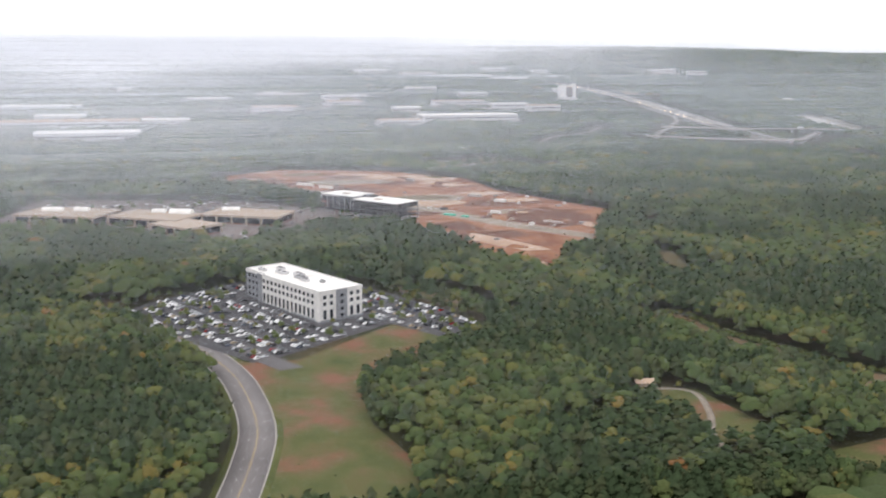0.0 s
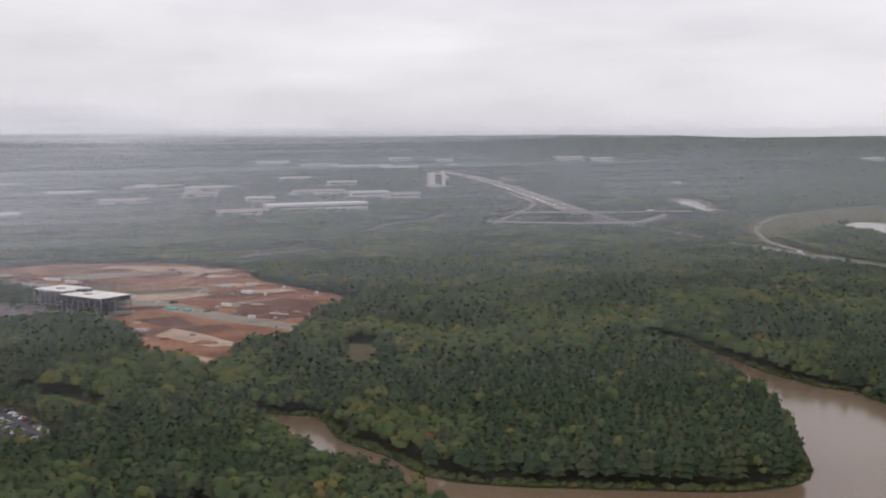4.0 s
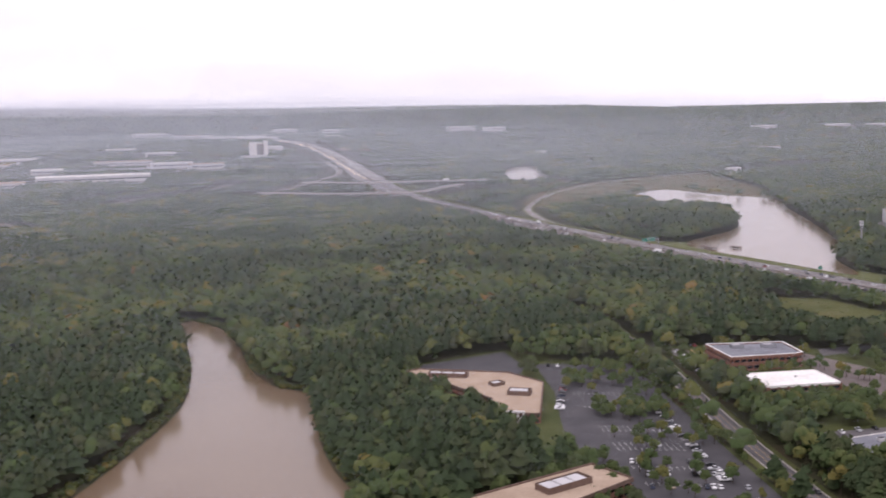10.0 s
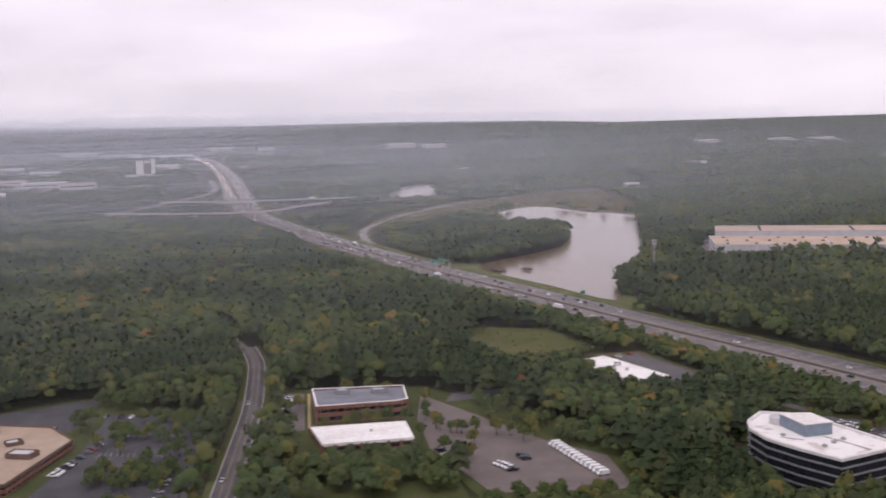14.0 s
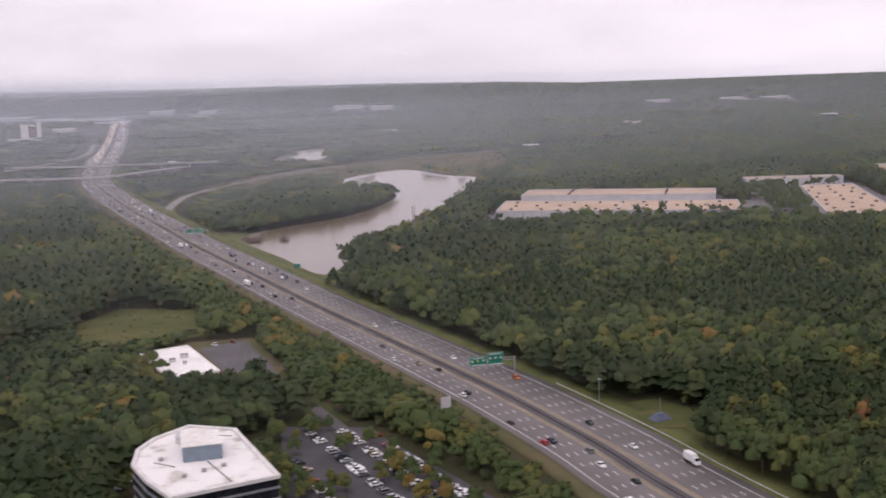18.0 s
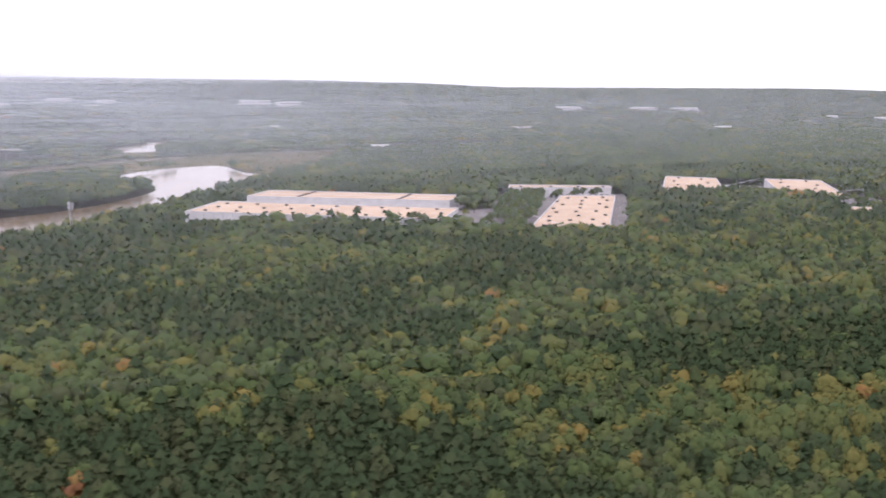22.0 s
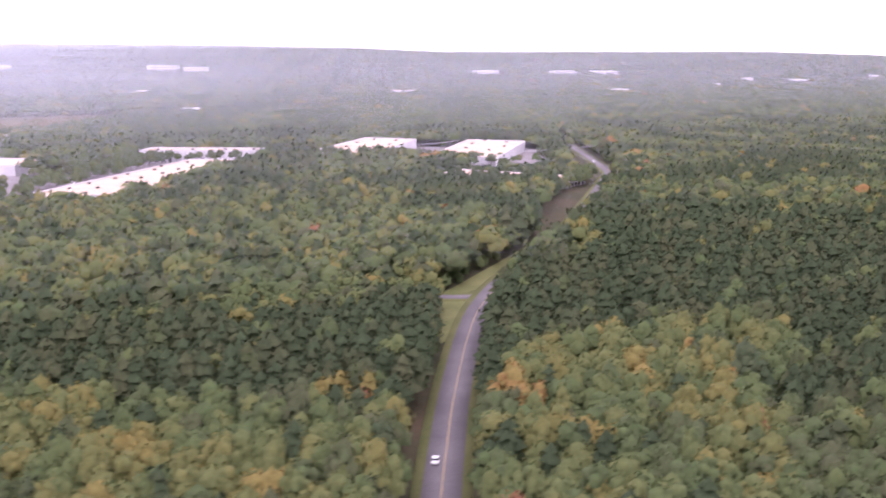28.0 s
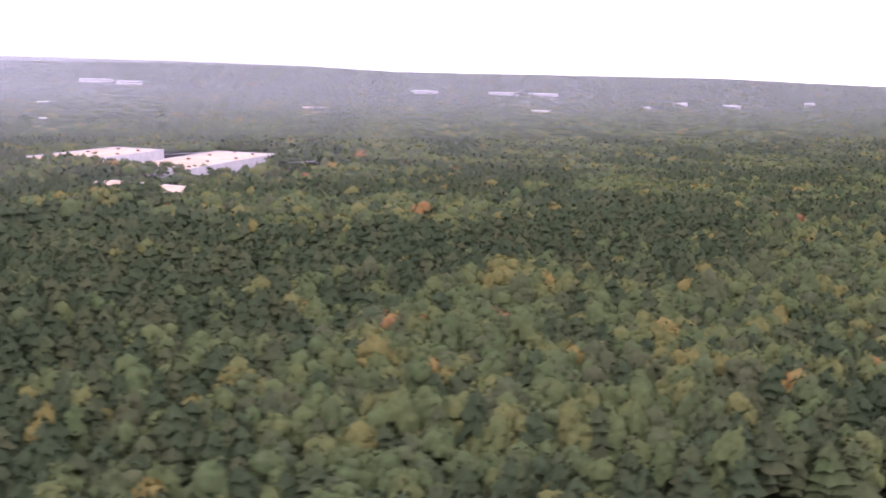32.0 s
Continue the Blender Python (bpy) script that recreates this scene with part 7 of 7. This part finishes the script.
# the farther half of the highway's traffic
spots = []
for _ in range(110):
    k = R.randrange(9)
    s, off = R.uniform(900, 2250), (NEAR_LANES + FAR_LANES)[k]
    x, y, h = on_road(HIGHWAY, s, off)
    if all(abs(s - a) > 9 or abs(off - b) > 2 for a, b in taken):
        taken.append((s, off))
        spots.append((x, y, h if k < 4 else h + 180, R.randrange(2)))
car_mass("highway_traffic", "many small cars spread over the highway lanes", spots)
# campus cars in the distance
spots = []
for _ in range(260):
    x, y = R.uniform(-460, -60), R.uniform(985, 1235)
    if bool(inside(CAMPUS, x, y)) and not any(math.hypot((x - a) / 1.1, y - b) < 46 for a, b in ((-395, 1118), (-298, 1100), (-205, 1118), (-255, 1052))):
        spots.append((x, y, 70, R.randrange(2)))
car_mass("campus_cars", "many cars parked round the tan campus", spots)

# bay lines of the empty car parks
bm = bmesh.new()
for i in range(12):
    for y0, y1 in ((719.5, 724.5), (726, 731), (762, 767), (690, 695), (697, 702), (640, 645), (662, 667), (790, 795), (822, 827)):
        block(bm, 722 + i * 2.8, 722.2 + i * 2.8, y0 - i * 0.55, y1 - i * 0.55, 0.05, 0.08)
for i in range(9):
    block(bm, 755, 760, 700 + i * 2.9, 700.2 + i * 2.9, 0.05, 0.08)
for v in bm.verts:
    v.co.z += float(land(v.co.x, v.co.y)) + 0.42
tagged(part("bay_lines", bm, PAINT_WHITE, bpy.data.objects["parking_tan_offices"], "white bay lines"), kind="stuff")
yl = drape("yellow_kerb", [(820, 886), (821.5, 886), (823, 815), (821.5, 815)], PAINT_YELLOW, 0.5, 10)
yl.parent = bpy.data.objects["parking_brick_office"]

# ---- single trees ----
TREES = {}


def lone_tree(kind, x, y, h, w, hue):
    """A garden tree with a trunk, limbs and a crown of many clumps."""
    k = (kind, round(hue * 12), R.randrange(2))
    m = pose(x, y, float(land(x, y)) + 0.2, 0, 0, R.uniform(0, 360))
    if k in TREES:
        t = copy_thing(TREES[k], m)
    else:
        words = "dark green pine" if kind == "pine" else "yellowing broadleaf tree" if hue > 0.66 else "green broadleaf tree"
        t = thing("tree", words + " beside the car parks", "tree", m, "garden trees")
        v, f, s, w_ = tree_shape(kind, 7, 150, 0.065)
        leaf = f[s == 0]
        c = from_np("crown", v, leaf, [LEAVES], np.clip(hue + rng.normal(0, 0.03, len(v)), 0, 1), None, True, w_)
        c.parent = t
        bm = bmesh.new()
        bmesh.ops.create_cone(bm, segments=7, radius1=0.028, radius2=0.010, depth=0.8, matrix=Matrix.Translation((0, 0, 0.4)))
        for q in (0.4, 2.5, 4.6):
            bmesh.ops.create_cone(bm, segments=5, radius1=0.012, radius2=0.005, depth=0.34, matrix=Matrix.Translation((0.09 * math.cos(q), 0.09 * math.sin(q), 0.5)) @ Matrix.Rotation(q, 4, "Z") @ Matrix.Rotation(0.7, 4, "Y"))
        part("trunk", bm, BARK, t)
        TREES[k] = t
    t.scale = (w, w, h)
    return t


def scatter_trees(poly, n, h, w, hues, avoid=(), kind="broad"):
    xs, ys = [p[0] for p in poly], [p[1] for p in poly]
    got, tries = [], 0
    while len(got) < n and tries < n * 60:
        tries += 1
        x, y = R.uniform(min(xs), max(xs)), R.uniform(min(ys), max(ys))
        if not bool(inside(poly, x, y)) or any(bool(inside(a, x, y)) for a in avoid) or any(math.hypot(x - a, y - b) < w * 0.55 for a, b in got):
            continue
        got.append((x, y))
        s = R.uniform(0.75, 1.2)
        lone_tree(kind, x, y, h * s, w * s, R.choice(hues))


def grove(name, label, poly, n, h, w, hues, avoid=()):
    """Many garden trees planted close together, as one mass."""
    xs, ys = [p[0] for p in poly], [p[1] for p in poly]
    x, y = rng.uniform(min(xs), max(xs), n * 4), rng.uniform(min(ys), max(ys), n * 4)
    ok = inside(poly, x, y)
    for a in avoid:
        ok = ok & ~inside(a, x, y)
    x, y = x[ok][:n], y[ok][:n]
    s = rng.uniform(0.75, 1.2, len(x))
    return wood(name, label, x, y, h * s, w * s, rng.choice(hues, len(x)), CLOSE_SHAPES, rng.integers(9, 18, len(x)))


GREENS = (0.40, 0.46, 0.52, 0.58, 0.70)
grove("car_park_trees", "small yellowing trees between parked cars", LOT_POLY, 120, 6.0, 5.2, (0.56, 0.62, 0.70), ([(-145, 730), (-84, 714), (-50, 745), (-120, 840), (-160, 806)],))
grove("campus_trees", "small trees among the cars of the tan campus", [(-470, 1040), (-367, 1030), (-273, 1005), (-180, 975), (-120, 1105), (-70, 1170), (-240, 1250), (-480, 1260)], 60, 7.0, 6.5, (0.36, 0.46, 0.55), ([(-450, 1075), (-150, 1075), (-150, 1160), (-450, 1165)],))
for poly, n in (([(724, 735), (762, 728), (764, 760), (726, 768)], 14), ([(722, 690), (768, 682), (768, 708), (724, 714)], 10), ([(768, 560), (779, 560), (780, 860), (770, 860)], 34),
                ([(716, 770), (770, 770), (770, 850), (722, 850)], 12), ([(720, 600), (768, 590), (768, 680), (722, 684)], 16), ([(684, 600), (716, 630), (716, 690), (700, 660)], 8)):
    scatter_trees(poly, int(n * 1.5), 8.0, 7.0, GREENS)
for poly, n, hues in (([(800, 700), (816, 700), (816, 860), (802, 890)], 34, GREENS), ([(818, 745), (880, 745), (880, 763), (820, 761)], 34, GREENS), ([(816, 706), (886, 708), (884, 745), (816, 742)], 64, GREENS),
                      ([(876, 770), (900, 740), (905, 790), (884, 860)], 12, (0.5, 0.7, 0.82)), ([(905, 815), (960, 745), (965, 775), (930, 840)], 14, GREENS), ([(894, 700), (960, 690), (950, 650), (900, 650)], 46, GREENS),
                      ([(826, 864), (872, 863), (872, 878), (828, 880)], 8, (0.62, 0.7, 0.76)), ([(882, 800), (935, 780), (930, 770), (884, 790)], 7, (0.55, 0.7)), ([(826, 806), (872, 808), (872, 820), (828, 818)], 9, GREENS)):
    low = 1.35 if poly[0][1] == 706 else 0.95 if poly[0][1] == 745 else 1.0
    if n > 30:
        grove("garden_trees", "dense green garden trees beside the offices", poly, n, 8.5 * low, 7.5 * low, hues)
    else:
        scatter_trees(poly, n, 8.5 * low, 7.5 * low, hues)
scatter_trees([(1066, 780), (1100, 776), (1136, 692), (1122, 660), (1082, 660)], 26, 7.5, 6.5, (0.5, 0.6, 0.7, 0.84, 0.9), ([(1070, 782), (1078, 782), (1112, 690), (1104, 690)],))
scatter_trees([(1006, 660), (1016, 690), (1014, 742), (1030, 752), (1058, 795), (1020, 790), (1000, 745)], 14, 9, 8, GREENS)
scatter_trees([(1612, 1585), (1715, 1572), (1718, 1590), (1612, 1604)], 10, 12, 12, (0.36, 0.42))
scatter_trees([(1885, 1480), (1935, 1425), (1945, 1440), (1900, 1505)], 12, 13, 14, (0.30, 0.38))
scatter_trees([(1535, 1420), (1560, 1480), (1600, 1590), (1575, 1590), (1530, 1490)], 14, 10, 11, (0.48, 0.6))
scatter_trees([(1985, 1440), (2010, 1600), (2035, 1640), (2010, 1440)], 8, 11, 12, (0.45, 0.55))

for poly, n in (([(1596, 1660), (1513, 1410), (1522, 1407), (1605, 1657)], 30), ([(1604, 1617), (1536, 1393), (1543, 1390), (1611, 1614)], 20), ([(1623, 1609), (1683, 1597), (1684, 1604), (1624, 1616)], 12)):
    grove("yard_trees", "round green trees between the warehouses", poly, n, 10, 9, GREENS)
for poly, n in (([(1813, 1552), (1895, 1497), (1902, 1506), (1820, 1561)], 34), ([(1898, 1496), (1986, 1486), (1987, 1497), (1899, 1507)], 22)):
    grove("yard_trees", "row of green trees before the far warehouses", poly, n, 10, 9, GREENS)
low_box("low_warehouse", "low warehouse with a pale pink roof among trees", [(1887, 1374), (1971, 1305), (1946, 1275), (1862, 1344)], float(land(1887, 1374)) + 7.5, ROOF_PEACH, WALL_PALE, ((4, 2, 2, 1.5, 1.0), (-12, 1, 2, 1.5, 1.0)))
grove("garden_trees", "green and yellow trees in the glass office's car park", [(1066, 785), (1096, 778), (1136, 692), (1122, 660), (1084, 655), (1072, 700)], 46, 7.5, 6.5, (0.42, 0.5, 0.56, 0.7))
grove("garden_trees", "trees between the glass office and its car park", [(1040, 752), (1062, 788), (1070, 760), (1066, 690), (1058, 720)], 26, 9, 7.5, GREENS)
grove("yard_trees", "dense green trees between two warehouses", [(1518, 1335), (1548, 1302), (1640, 1575), (1606, 1600)], 90, 13, 11, (0.36, 0.42, 0.5, 0.56))
TAN_NORTH = [(618, 838), (628, 852), (640, 858), (698, 840), (714, 808), (698, 732), (662, 742), (668, 776), (645, 812)]
TAN_SOUTH = [(636, 620), (700, 658), (720, 630), (686, 606), (712, 572), (692, 542), (650, 552), (634, 590)]
TAN_PARK = [(708, 872), (776, 860), (776, 556), (710, 526), (704, 565), (712, 634), (696, 700), (700, 740), (710, 800)]
TAN_REAR = [(634, 852), (638, 884), (698, 910), (710, 860), (698, 834)]
grove("garden_trees", "dense green trees on the lawns of the tan offices", OFFICES, 150, 11, 9, (0.30, 0.38, 0.44, 0.52), (TAN_NORTH, TAN_SOUTH, TAN_PARK, TAN_REAR, [(655, 690), (708, 690), (708, 748), (655, 748)]))
grove("garden_trees", "rows of trees between the bays of the car park", [(722, 742), (764, 735), (766, 764), (724, 770)], 26, 8, 7, (0.40, 0.46, 0.52))
grove("garden_trees", "rows of trees between the bays of the car park", [(722, 800), (768, 795), (768, 850), (724, 852)], 34, 8, 7, (0.40, 0.46, 0.52, 0.6))
grove("garden_trees", "trees round the fleet yard", [(892, 690), (970, 686), (972, 760), (938, 800), (915, 845), (906, 842), (938, 778), (962, 748), (962, 698)], 60, 9, 8, GREENS)
grove("garden_trees", "trees before the low white-roofed clinic", [(970, 915), (985, 925), (1012, 862), (1032, 868), (1040, 848), (1004, 840), (985, 872)], 30, 7.5, 7.5, GREENS)
grove("yard_trees", "green trees at the end of the low warehouse", [(1950, 1262), (1985, 1318), (1976, 1350), (1962, 1318), (1942, 1270)], 22, 14, 10, GREENS)
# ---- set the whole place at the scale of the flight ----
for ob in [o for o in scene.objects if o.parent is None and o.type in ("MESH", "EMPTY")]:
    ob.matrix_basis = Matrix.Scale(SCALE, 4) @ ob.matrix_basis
